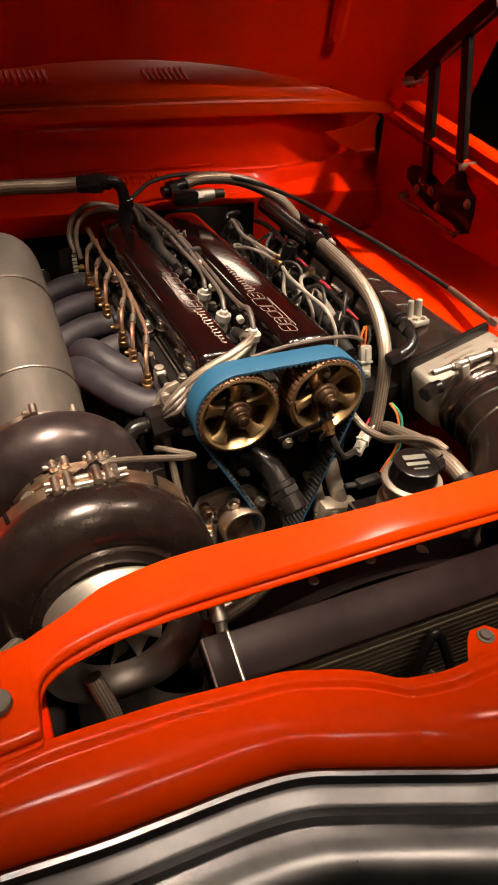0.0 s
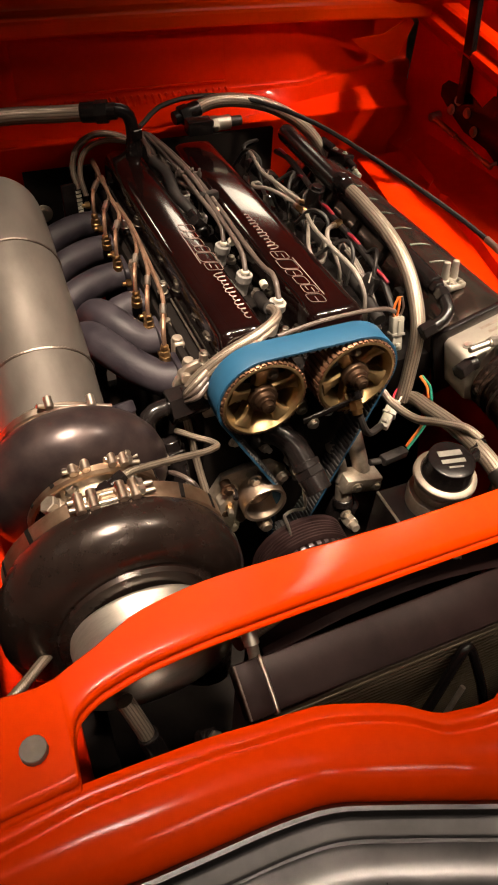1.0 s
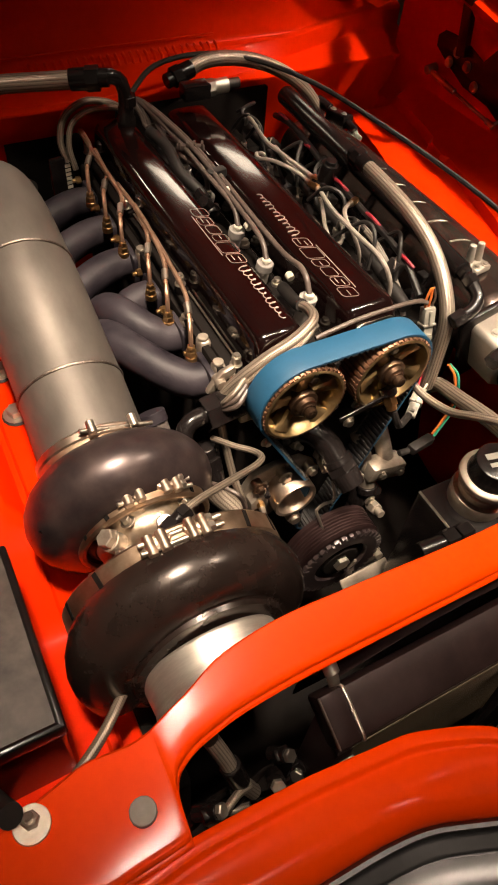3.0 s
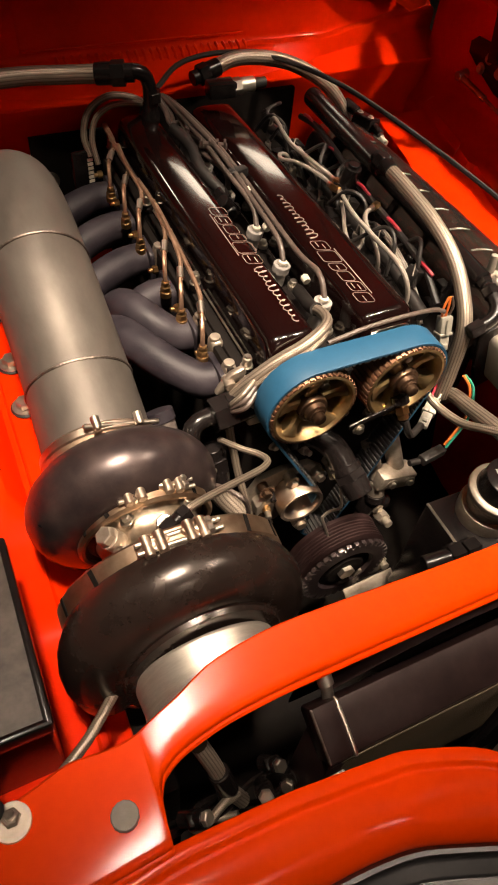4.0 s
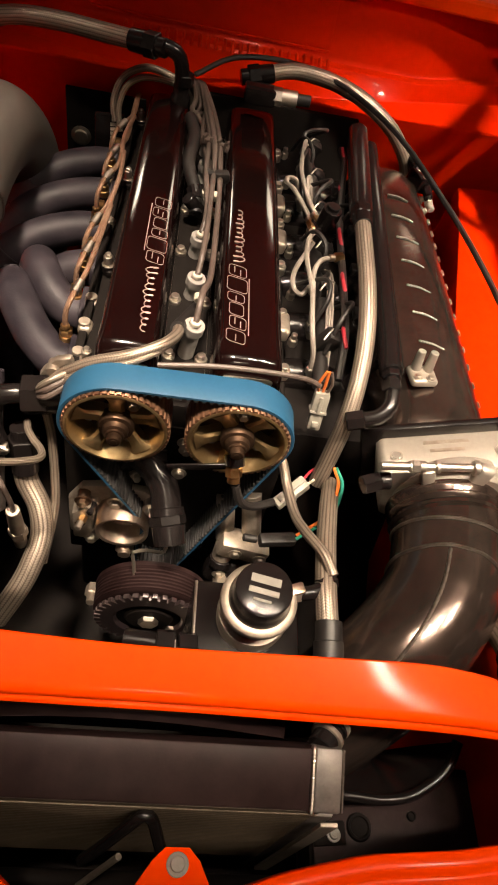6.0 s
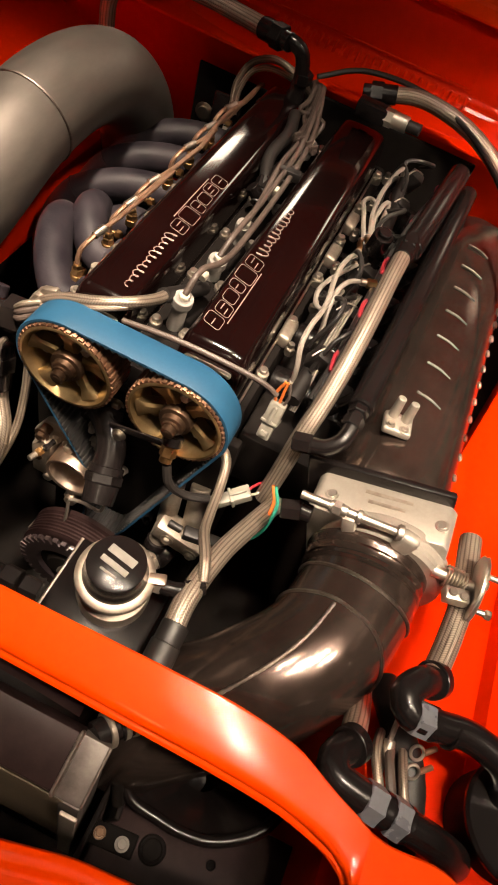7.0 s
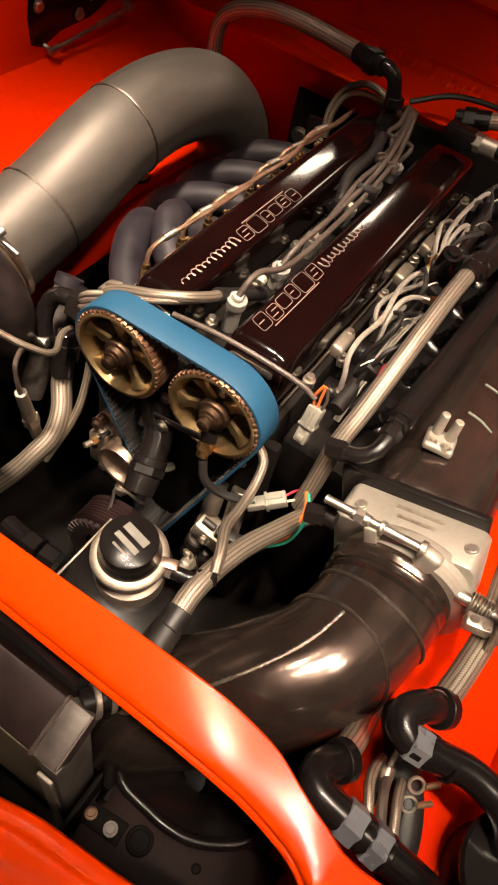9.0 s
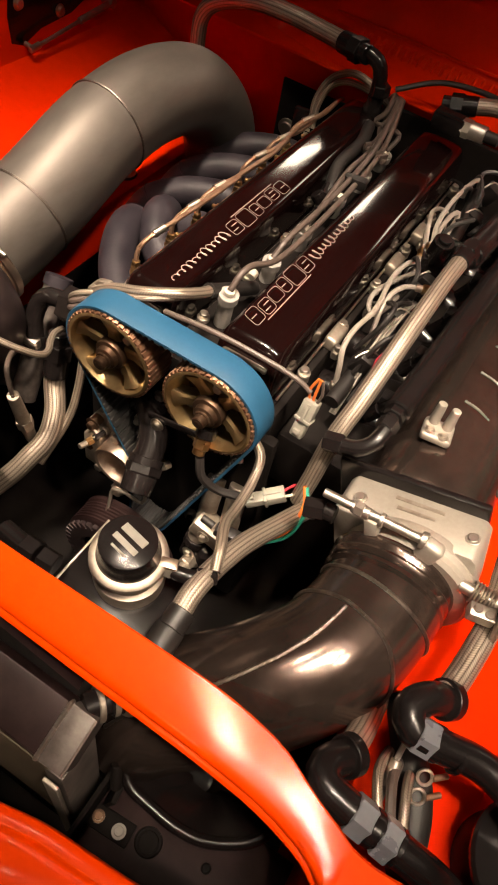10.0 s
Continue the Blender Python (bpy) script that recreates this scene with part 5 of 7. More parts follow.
def expansion_tank():
    root = thing("expansion_tank", (0.09, -0.17, 0.55), "dark coolant tank with a polished neck and black screw cap", "coolant tank")
    c = Vector(CAP)
    part("tank", box_at(0.036, 0.150, -0.242, -0.140, 0.56, c.z - 0.084, 0.005), BLACK, root)
    part("tank_seam", tube([(0.0385, -0.24, c.z - 0.085), (0.0385, -0.142, c.z - 0.085)], 0.0018, 6), STEEL, root, "bright tank edge")
    up = Vector((0, -0.06, 1)).normalized()
    b = c - up * 0.047
    part("neck", lathe([(0.030, -0.040), (0.036, -0.038), (0.0375, -0.020), (0.036, -0.014), (0.031, -0.012), (0.0305, -0.004), (0.0330, -0.002), (0.0330, 0.001), (0.0310, 0.003), (0.0310, 0.009), (0.0375, 0.011), (0.0390, 0.014), (0.0385, 0.0185), (0.036, 0.021), (0.033, 0.0215), (0.0, 0.022)], toward(b, up), 44), CAST, root, "polished stepped neck")
    cap = part("cap", lathe([(0.0, 0.047), (0.0255, 0.047), (0.0280, 0.0455), (0.0290, 0.034), (0.0300, 0.026), (0.0315, 0.023), (0.0315, 0.0215), (0.0, 0.0215)], toward(b, up), 44), BLACK, root, "black screw cap with pale bars")
    m = toward(b + up * 0.0472, up)
    for y, w, h in ((0.0085, 0.030, 0.0085), (-0.0035, 0.030, 0.0060), (-0.0125, 0.018, 0.0025)):
        part("label_bar", box((h, w, 0.0006), m @ pose(0, 0, 0, 0, 0, CAP_TURN) @ pose(y, 0, 0), 0.0002, 1), DULL, cap, "pale printed bar")
    part("lever", box((0.018, 0.012, 0.010), toward(b + up * 0.017, up) @ pose(0.040 * math.cos(radians(20)), 0.040 * math.sin(radians(20)), 0, 0, 0, 20), 0.002), CLAMP, cap)
    e = c + Vector((0.036, 0.014, -0.036))
    part("overflow_elbow", join(tube([e, e + Vector((0.022, 0.004, 0.001)), e + Vector((0.036, 0.014, 0.0))], 0.0075, 12), hexrod(e + Vector((0.030, 0.010, 0)), e + Vector((0.044, 0.022, 0.0)), 0.010)), BLACK, root, "black overflow elbow")
    part("overflow_nut", hexrod(e + Vector((-0.004, 0, 0)), e + Vector((0.008, 0.002, 0.0)), 0.0095), ALLOY, root)


expansion_tank()

# ---- intake side ----


def plenum():
    root = thing("intake_plenum", (0.32, 0.3, 0.74), "black cast intake plenum with welded seams", "intake plenum")
    secs = []
    for y, k in ((0.036, 0.90), (0.045, 0.96), (0.070, 1.0), (0.30, 1.0), (0.50, 0.98), (0.60, 0.92), (0.63, 0.80), (0.64, 0.6)):
        ring = []
        for i in range(36):
            a = 2 * math.pi * i / 36
            ca, sa = math.cos(a), math.sin(a)
            e = 0.86
            ring.append((0.316 + 0.072 * k * math.copysign(abs(ca) ** e, ca), y, 0.810 + 0.066 * k * math.copysign(abs(sa) ** e, sa)))
        secs.append(ring)
    part("plenum_body", loft(secs), POLISHED, root)
    part("face_flange", box((0.165, 0.010, 0.125), pose(0.312, 0.034, 0.815, 0, -17), 0.004), BLACK, root)
    # added black box, stands for the dark gap between head and plenum
    part("runner_flange", box_at(0.130, 0.262, 0.062, 0.690, 0.70, 0.792, 0.004), BLOCK, root, "black filler for the dark gap between head and plenum")
    for k in range(6):
        y = 0.165 + 0.0945 * k
        part("runner", tube([(0.135, y, 0.79), (0.175, y, 0.795), (0.225, y, 0.775), (0.27, y, 0.79)], 0.024, 16, 0.015), BLACK, root, "black intake runner")
    for k in range(7):
        y = 0.172 + 0.0575 * k
        part("weld_seam", tube([(0.300, y + 0.004, 0.8752), (0.318, y, 0.8760), (0.334, y - 0.006, 0.8735)], beaded(0.0021, 9, 0.4), 7, 0.0008), WELD, root, "short rippled weld bead")
    for k in range(16):
        part("rim_bolt", bolt((0.378, 0.07 + 0.034 * k, 0.842), (0.8, 0, 0.6), 0.0050, 0.005), STEEL, root)
    b = thing("vacuum_block", (0.292, 0.104, 0.874), "bare alloy vacuum block with two round ports", "fitting")
    part("block", box((0.034, 0.030, 0.011), pose(0.290, 0.104, 0.882, 0, 0, 8), 0.004, 3), BEAD, b)
    for dx in (-0.008, 0.008):
        part("port", rod((0.289 + dx, 0.111, 0.886), (0.2885 + dx, 0.114, 0.914), 0.0062, 0.0050), BEAD, b)
        part("screw", bolt((0.290 + dx, 0.096, 0.8875), (0, 0, 1), 0.004, 0.003, True, True), STEEL, b)
    return root


plenum_thing = plenum()
mapper = thing("pressure_sensor", (0.376, 0.60, 0.84), "black pressure sensor with pale screws behind the plenum", "sensor")
part("body", join(box((0.034, 0.046, 0.026), pose(0.380, 0.618, 0.856, 0, 12, 18), 0.004), rod((0.372, 0.640, 0.866), (0.362, 0.672, 0.872), 0.010), rod((0.384, 0.594, 0.858), (0.388, 0.572, 0.852), 0.008)), BLACK, mapper)
part("port", join(rod((0.390, 0.590, 0.846), (0.396, 0.560, 0.838), 0.0062), hexrod((0.392, 0.578, 0.843), (0.393, 0.572, 0.841), 0.0082)), BEAD, mapper, "bare alloy port")
for dy in (-0.012, 0.014):
    part("screw", bolt((0.378 - 0.3 * dy, 0.618 + dy, 0.869), (0.1, 0, 1), 0.0042, 0.003, True, True), STEEL, mapper)


def throttle_body():
    hw = 0.076
    o = [(-hw, -0.020), (-hw, -0.095), (-0.05, -0.12), (0.05, -0.12), (hw, -0.095), (hw, -0.020), (hw - 0.006, -0.012), (-hw + 0.006, -0.012)]
    m = pose(0.305, 0.030, 0.876, 0, -17, 0) @ Matrix(((1, 0, 0, 0), (0, 0, -1, 0), (0, 1, 0, 0), (0, 0, 0, 1)))
    root = part("throttle_body", prism(o, m, 0.054, 0.004), BEAD, plenum_thing, "bare machined throttle body bolted to the plenum")
    c = pose(0.305, 0.0, 0.876, 0, -17, 0) @ Vector((0, 0, -0.066))
    part("bore_ring", lathe([(0.048, 0), (0.072, 0), (0.0735, 0.003), (0.0735, 0.012), (0.070, 0.016), (0.070, 0.022), (0.066, 0.026), (0.048, 0.026)], toward(c + Vector((0.012, -0.014, -0.004)), (0, -1, 0)), 56), BEAD, root, "turned outlet ring")
    t = pose(0.305, 0.030, 0.876, 0, -17, 0)
    for k, w in ((0, 0.052), (1, 0.040)):
        part("etched_bar", box((w, 0.0045, 0.0005), t @ pose(0.004, -0.013 - 0.012 * k, -0.0118), 0), CAST, root, "faint etched bar")
    sh = Vector((0.224, -0.036, 0.874))
    sh2 = Vector((0.332, -0.035, 0.888))
    part("linkage_rod", join(rod(sh, sh2, 0.0047), rod(sh.lerp(sh2, 0.28), sh.lerp(sh2, 0.46), 0.0062), hexrod(sh.lerp(sh2, 0.31), sh.lerp(sh2, 0.40), 0.0078), rod(sh.lerp(sh2, 0.55), sh.lerp(sh2, 0.60), 0.0075), rod(sh.lerp(sh2, 0.94), sh2, 0.0088)), ALLOY, root, "bare throttle linkage rod")
    part("linkage_post", box((0.015, 0.014, 0.030), pose(0.282, -0.036, 0.864, 0, -17), 0.003), BEAD, root)
    part("linkage_post", box((0.022, 0.016, 0.046), pose(0.337, -0.037, 0.872, 0, 10), 0.006, 3), BEAD, root)
    for x in (-0.055, 0.064):
        part("screw", bolt(t @ Vector((x, -0.030, -0.0125)), t.to_3x3() @ Vector((0, 0, 1)), 0.005, 0.002, True, True), ALLOY, root)
    q = Vector((0.424, -0.035, 0.858))
    arm = part("throttle_lever", join(lathe([(0.006, 0), (0.034, 0), (0.036, 0.001), (0.034, 0.002), (0.034, 0.004), (0.036, 0.005), (0.034, 0.006), (0.006, 0.006)], toward(q, (1, 0, 0.15)), 40), rod((0.380, -0.035, 0.856), (0.436, -0.035, 0.860), 0.0065)), ALLOY, root, "grooved steel throttle quadrant")
    for dy, dz in ((0.004, 0.024), (-0.026, 0.004), (0.018, -0.014)):
        part("stop_screw", join(rod(q + Vector((0.002, dy, dz)), q + Vector((0.018, dy, dz + 0.002)), 0.0032), hexrod(q + Vector((0.015, dy, dz + 0.002)), q + Vector((0.021, dy, dz + 0.003)), 0.0055)), STEEL, arm)
    for k in range(7):
        part("spring_coil", lathe([(0.0105, -0.0012), (0.0125, 0), (0.0105, 0.0012)], toward((0.394 + 0.0033 * k, -0.035, 0.857), (1, 0, 0)), 20), STEEL, arm)
    blk = part("clamp_block", box((0.026, 0.015, 0.014), pose(0.408, -0.055, 0.860, 0, 0, 12), 0.002), ALLOY, root, "two-screw alloy clamp block")
    for dx in (-0.006, 0.006):
        part("screw", join(rod((0.408 + dx, -0.056, 0.866), (0.408 + dx, -0.056, 0.870), 0.0045), rod((0.408 + dx, -0.056, 0.870), (0.408 + dx, -0.056, 0.8705), 0.0025)), STEEL, blk)
    f = Vector((0.232, -0.036, 0.846))
    part("air_port", join(hexrod(f, f + Vector((-0.020, -0.006, -0.004)), 0.012), rod(f + Vector((0.012, 0, 0.002)), f, 0.010)), BLACK, root, "black port fitting")


throttle_body()


def charge_pipe():
    root = thing("charge_pipe", CP[0], "polished dark charge pipe with welded elbow seams", "pipe")
    p = part("pipe", tube(CP, 0.0635, 44, 0.008), POLISHED, root)
    path = spline(CP, 0.01)
    fine = spline(CP, 0.002)
    for share, slant in zip(CP_SEAMS, (0.0, 0.020)):
        ring = []
        for q in range(25):
            turn = 2 * math.pi * q / 24
            i = min(len(fine) - 2, max(1, int(round(share * len(fine) - slant * math.cos(turn) / 0.002))))
            at = fine[i]
            w = (fine[i + 1] - fine[i - 1]).normalized()
            up = (Vector((0, 0, 1)) - w * w.z).normalized()
            ring.append(at + 0.0636 * (up * math.cos(turn) + w.cross(up) * math.sin(turn)))
        part("weld_seam", tube(ring, beaded(0.0024, 95), 6, 0.0012), WELD, p, "rippled weld seam")
    side = []
    for i in range(int(len(path) * 0.27), int(len(path) * 0.9)):
        w = (path[i + 1] - path[i - 1]).normalized()
        u = (i / len(path) - 0.27) / 0.4
        n = Vector((-0.30 + 0.05 * u, -0.06 - 0.40 * u, 0.94 - 0.10 * u))
        n = (n - w * n.dot(w)).normalized()
        side.append(path[i] + n * 0.0637)
    if len(side) > 2:
        part("weld_seam", tube(side[::3], beaded(0.0023, 40), 6, 0.0012), WELD, p, "rippled lengthwise weld seam")
    w0 = (Vector(CP[1]) - Vector(CP[0])).normalized()
    part("coupler", lathe([(0.061, -0.010), (0.0668, -0.010), (0.0680, -0.006), (0.0668, -0.002), (0.0655, 0.002), (0.0668, 0.005), (0.0655, 0.009), (0.0640, 0.011)], toward(Vector(CP[0]) + w0 * 0.012, w0), 56), POLISHED, root, "black ridged coupler")
    part("bead", lathe([(0.063, -0.003), (0.0665, 0), (0.063, 0.003)], toward(Vector(CP[0]) + w0 * 0.030, w0), 48), POLISHED, root)


charge_pipe()


def fuel_rail(name, a, b, r, label):
    root = thing(name, a, label, "fuel rail", "fuel rails")
    a, b = Vector(a), Vector(b)
    w = (b - a).normalized()
    part("rail", rod(a, b, r, segs=24, bevel=0.002), BLACK, root)
    part("end_plug", join(hexrod(a - w * 0.010, a + w * 0.002, r * 0.8), rod(a - w * 0.016, a - w * 0.008, r * 0.55)), BLACK, root)
    n = int((b - a).length / 0.0945)
    for k in range(n):
        p = a + w * (0.04 + 0.0945 * k)
        part("injector", join(rod(p + Vector((-0.002, 0, -r)), p + Vector((-0.022, 0, -r - 0.035)), 0.0075), rod(p + Vector((-0.022, 0, -r - 0.033)), p + Vector((-0.034, 0, -r - 0.055)), 0.0095)), BLACK, root, "black fuel injector")
        part("injector_clip", box((0.014, 0.018, 0.012), Matrix.Translation(p + Vector((-0.022, 0.010, -r - 0.024))), 0.002), RUBBER, root)
    return root


fuel_rail("fuel_rail", (0.243, 0.085, 0.898), (0.266, 0.60, 0.905), 0.0145, "black anodised fuel rail beside the head")
fuel_rail("fuel_rail", (0.218, 0.340, 0.938), (0.240, 0.600, 0.928), 0.0165, "short black anodised fuel rail")
e = Vector((0.243, 0.072, 0.896))
elb = thing("rail_elbow", e, "black elbow fitting on the fuel rail", "fitting")
part("elbow", join(hexrod(e, e + Vector((-0.001, -0.014, -0.003)), 0.012), tube([e + Vector((0, -0.010, -0.002)), e + Vector((-0.003, -0.030, -0.010)), e + Vector((-0.016, -0.040, -0.020)), e + Vector((-0.034, -0.040, -0.028))], 0.0095, 14), hexrod(e + Vector((-0.030, -0.040, -0.026)), e + Vector((-0.050, -0.041, -0.033)), 0.012)), BLACK, elb)

# ---- hoses ----
braided_hose("braided_hose", [(-0.118, 0.645, 0.984), (-0.175, 0.672, 0.977), (-0.25, 0.68, 0.978), (-0.318, 0.68, 0.974), (-0.382, 0.68, 0.952), (-0.413, 0.68, 0.918), (-0.418, 0.68, 0.86)], 0.0140, "thick braided hose from the valve cover to the firewall", (0,))
elbow = thing("cover_elbow", (-0.052, 0.632, 0.905), "black anodised elbow fitting on the valve cover", "fitting")
part("elbow", join(lathe([(0.016, 0), (0.016, 0.014), (0.013, 0.018), (0.013, 0.03), (0, 0.03)], toward((-0.050, 0.634, 0.905), (0, 0, 1)), 24), tube([(-0.050, 0.634, 0.925), (-0.052, 0.632, 0.965), (-0.062, 0.631, 0.984), (-0.082, 0.633, 0.989), (-0.098, 0.637, 0.988)], 0.0115, 16)), BLACK, elbow)
part("swivel_nut", hexrod((-0.046, 0.634, 0.938), (-0.0465, 0.6335, 0.955), 0.0155), BLACK, elbow)
braided_hose("braided_hose", [(0.082, 0.690, 0.952), (0.13, 0.70, 0.962), (0.19, 0.695, 0.96), (0.25, 0.685, 0.945), (0.31, 0.675, 0.912), (0.352, 0.668, 0.868), (0.37, 0.66, 0.83)], 0.0125, "thick braided hose arching behind the engine", (0,))
braided_hose("braided_hose", [(0.213, 0.312, 0.950), (0.211, 0.25, 0.948), (0.210, 0.18, 0.940), (0.208, 0.12, 0.922), (0.204, 0.075, 0.892), (0.198, 0.045, 0.855), (0.194, 0.035, 0.79), (0.19, 0.03, 0.74)], 0.0108, "braided fuel hose over the injectors", (0,))
coolant = braided_hose("braided_hose", [(0.170, -0.213, 0.812), (0.168, -0.17, 0.820), (0.176, -0.105, 0.805), (0.192, -0.035, 0.772), (0.206, 0.020, 0.744), (0.21, 0.04, 0.72)], 0.0115, "braided coolant hose beside the cap", ())
part("fitting", join(rod((0.170, -0.196, 0.816), (0.170, -0.216, 0.811), 0.0138), rod((0.170, -0.215, 0.811), (0.170, -0.240, 0.803), 0.0152), rod((0.170, -0.239, 0.803), (0.170, -0.252, 0.798), 0.0125)), RUBBER, coolant, "black hose end")
braided_hose("braided_hose", [(-0.180, 0.02, 0.735), (-0.178, 0.010, 0.705), (-0.160, -0.012, 0.68), (-0.153, -0.038, 0.655), (-0.161, -0.069, 0.633), (-0.173, -0.09, 0.61), (-0.2, -0.12, 0.57)], 0.0145, "braided drain hose under the water neck", (0,))
braided_hose("braided_line", [(0.175, -0.151, 0.827), (0.166, -0.128, 0.830), (0.152, -0.095, 0.815), (0.146, -0.057, 0.79), (0.140, -0.01, 0.78), (0.132, 0.02, 0.79), (0.115, 0.030, 0.80)], 0.0060, "thin braided overflow line", (), None, True)
braided_hose("braided_line", [(-0.155, 0.045, 0.80), (-0.150, 0.040, 0.76), (-0.145, 0.02, 0.71), (-0.142, -0.01, 0.67), (-0.15, -0.06, 0.62)], 0.0058, "thin braided line under the water neck", (), None, True)
braided_hose("braided_hose", [(0.420, 0.04, 0.835), (0.424, -0.04, 0.838), (0.420, -0.085, 0.840), (0.414, -0.122, 0.842), (0.408, -0.145, 0.847)], 0.0125, "braided hose beside the throttle body", ())
braided_hose("braided_hose", [(0.372, -0.135, 0.75), (0.366, -0.188, 0.795), (0.358, -0.230, 0.827)], 0.0125, "braided hose under the charge pipe", ())
OIL = [(-0.286, -0.124, 0.901), (-0.269, -0.117, 0.904), (-0.215, -0.090, 0.875), (-0.170, -0.066, 0.847), (-0.155, -0.056, 0.838), (-0.146, -0.046, 0.829), (-0.1430, -0.034, 0.821), (-0.1480, -0.021, 0.816), (-0.158, -0.008, 0.812), (-0.168, 0.010, 0.806), (-0.174, 0.030, 0.795)]
braided_hose("oil_line", OIL, 0.0042, "pale braided turbo oil feed line", (), None, True)
cable = thing("throttle_cable", (0.02, 0.70, 0.955), "thin black throttle cable looping over the bay", "cable")
part("sheath", tube([(-0.03, 0.66, 0.945), (0.03, 0.70, 0.965), (0.12, 0.71, 0.970), (0.21, 0.68, 0.962), (0.30, 0.60, 0.94), (0.37, 0.48, 0.91), (0.42, 0.36, 0.885), (0.445, 0.25, 0.87), (0.450, 0.15, 0.86)], 0.0045, 8, 0.012), RUBBER, cable)
part("adjuster", rod((0.447, 0.22, 0.868), (0.452, 0.10, 0.855), 0.0058), STEEL, cable, "steel adjuster end")
part("end_nut", hexrod((0.452, 0.105, 0.8555), (0.4525, 0.085, 0.853), 0.010), STEEL, cable)


# ---- rear fittings ----
def sensor_fitting(at, way):
    at, way = Vector(at), Vector(way).normalized()
    root = thing("pressure_sensor", at, "bare steel pressure sensor with a black lead", "sensor")
    part("hex", hexrod(at, at + way * 0.016, 0.014), STEEL, root)
    part("body", rod(at + way * 0.014, at + way * 0.040, 0.0125), ALLOY, root)
    part("plug", rod(at + way * 0.038, at + way * 0.062, 0.009), RUBBER, root)
    part("base", box((0.05, 0.03, 0.026), Matrix.Translation(at - way * 0.02), 0.004), BLACK, root)


sensor_fitting((0.095, 0.628, 0.948), (1, -0.05, 0.05))
plate = thing("heat_plate", (-0.19, 0.72, 0.62), "black flat steel heat plate with a round bolt", "plate")
part("sheet", box_at(-0.247, -0.11, 0.705, 0.711, 0.62, 0.868, 0.001), BLOCK, plate)
part("bolt", bolt((-0.222, 0.705, 0.785), (0, -1, 0), 0.012, 0.006, True, True), STEEL, plate)
card = thing("starter_cover", (-0.165, 0.67, 0.75), "black curved cover with a column of pale bars", "cover")
part("shell", box((0.05, 0.012, 0.12), pose(-0.165, 0.655, 0.80, 0, 0, 10), 0.004), BLACK, card)
for k in range(9):
    part("label_bar", box((0.010, 0.001, 0.0055), pose(-0.158, 0.6485, 0.845 - 0.0078 * k, 0, 0, 10), 0), CREAM, card, "pale printed bar")


# ---- ignition leads in the valley ----
def spark_boot(y, tall):
    root = thing("spark_plug_boot", (-0.002, y, 0.846), "grey plug boot with a white collar in the valley", "plug boot", "plug boots")
    a = Vector((0.0, y, 0.846))
    w = Vector((0.12, -0.10, 1)).normalized()
    part("boot", join(rod(a, a + w * tall, 0.0105, 0.009), rod(a + w * (tall - 0.012), a + w * tall, 0.0125)), GREYP, root)
    part("collar", rod(a + w * tall, a + w * (tall + 0.006), 0.0063), CREAM, root, "white collar")
    return a + w * (tall + 0.005)


TOPS = [spark_boot(y, t) for y, t in ((0.125, 0.055), (0.235, 0.035), (0.325, 0.035), (0.43, 0.034), (0.52, 0.033), (0.60, 0.030))]


def lead(points, r, label):
    root = thing("ignition_lead", points[0], label, "ignition lead", "ignition leads")
    part("sheath", tube(points, r, 10, 0.008), LEAD, root)


for k, top in enumerate(TOPS):
    x = 0.004 + 0.010 * (k % 3)
    bx = 0.030 - 0.004 * k
    lead([top, top + Vector((0.004, 0.030, 0.018)), (0.022 - 0.010 * k, min(top.y + 0.12, 0.60), 0.902 + 0.006 * (k % 3)), (0.020 - 0.009 * k, min(max(top.y + 0.22, 0.50), 0.63), 0.915 + 0.005 * (k % 2)), (-0.012 - 0.004 * k, 0.655 + 0.004 * k, 0.93), (-0.020 - 0.005 * k, 0.690, 0.905), (-0.024 - 0.005 * k, 0.705, 0.85)], 0.0040, "brown ignition lead running back along the valley")
tie = thing("lead_tie", (0.018, 0.42, 0.905), "dark clip round the ignition leads", "clip")
part("clip", box((0.034, 0.016, 0.016), pose(0.020, 0.43, 0.910, 0, 0, 10), 0.004), RUBBER, tie)
for x, y, z in ((0.008, 0.172, 0.897), (0.010, 0.300, 0.897), (0.018, 0.385, 0.905)):
    ring = thing("lead_marker", (x, y, z), "small white marker ring on an ignition lead", "marker", "lead markers")
    part("ring", rod((x, y - 0.005, z - 0.001), (x, y + 0.005, z + 0.001), 0.0056), CREAM, ring)
clip = thing("lead_clip", (0.020, 0.50, 0.905), "dark comb clip holding the ignition leads apart", "clip")
part("comb", box((0.046, 0.012, 0.010), pose(0.012, 0.510, 0.915, 0, 0, -25), 0.003), LEAD, clip)
for k in range(4):
    part("tooth", box((0.004, 0.013, 0.012), pose(-0.004 + 0.011 * k, 0.5165 - 0.005 * k, 0.919, 0, 0, -25), 0.001), LEAD, clip)
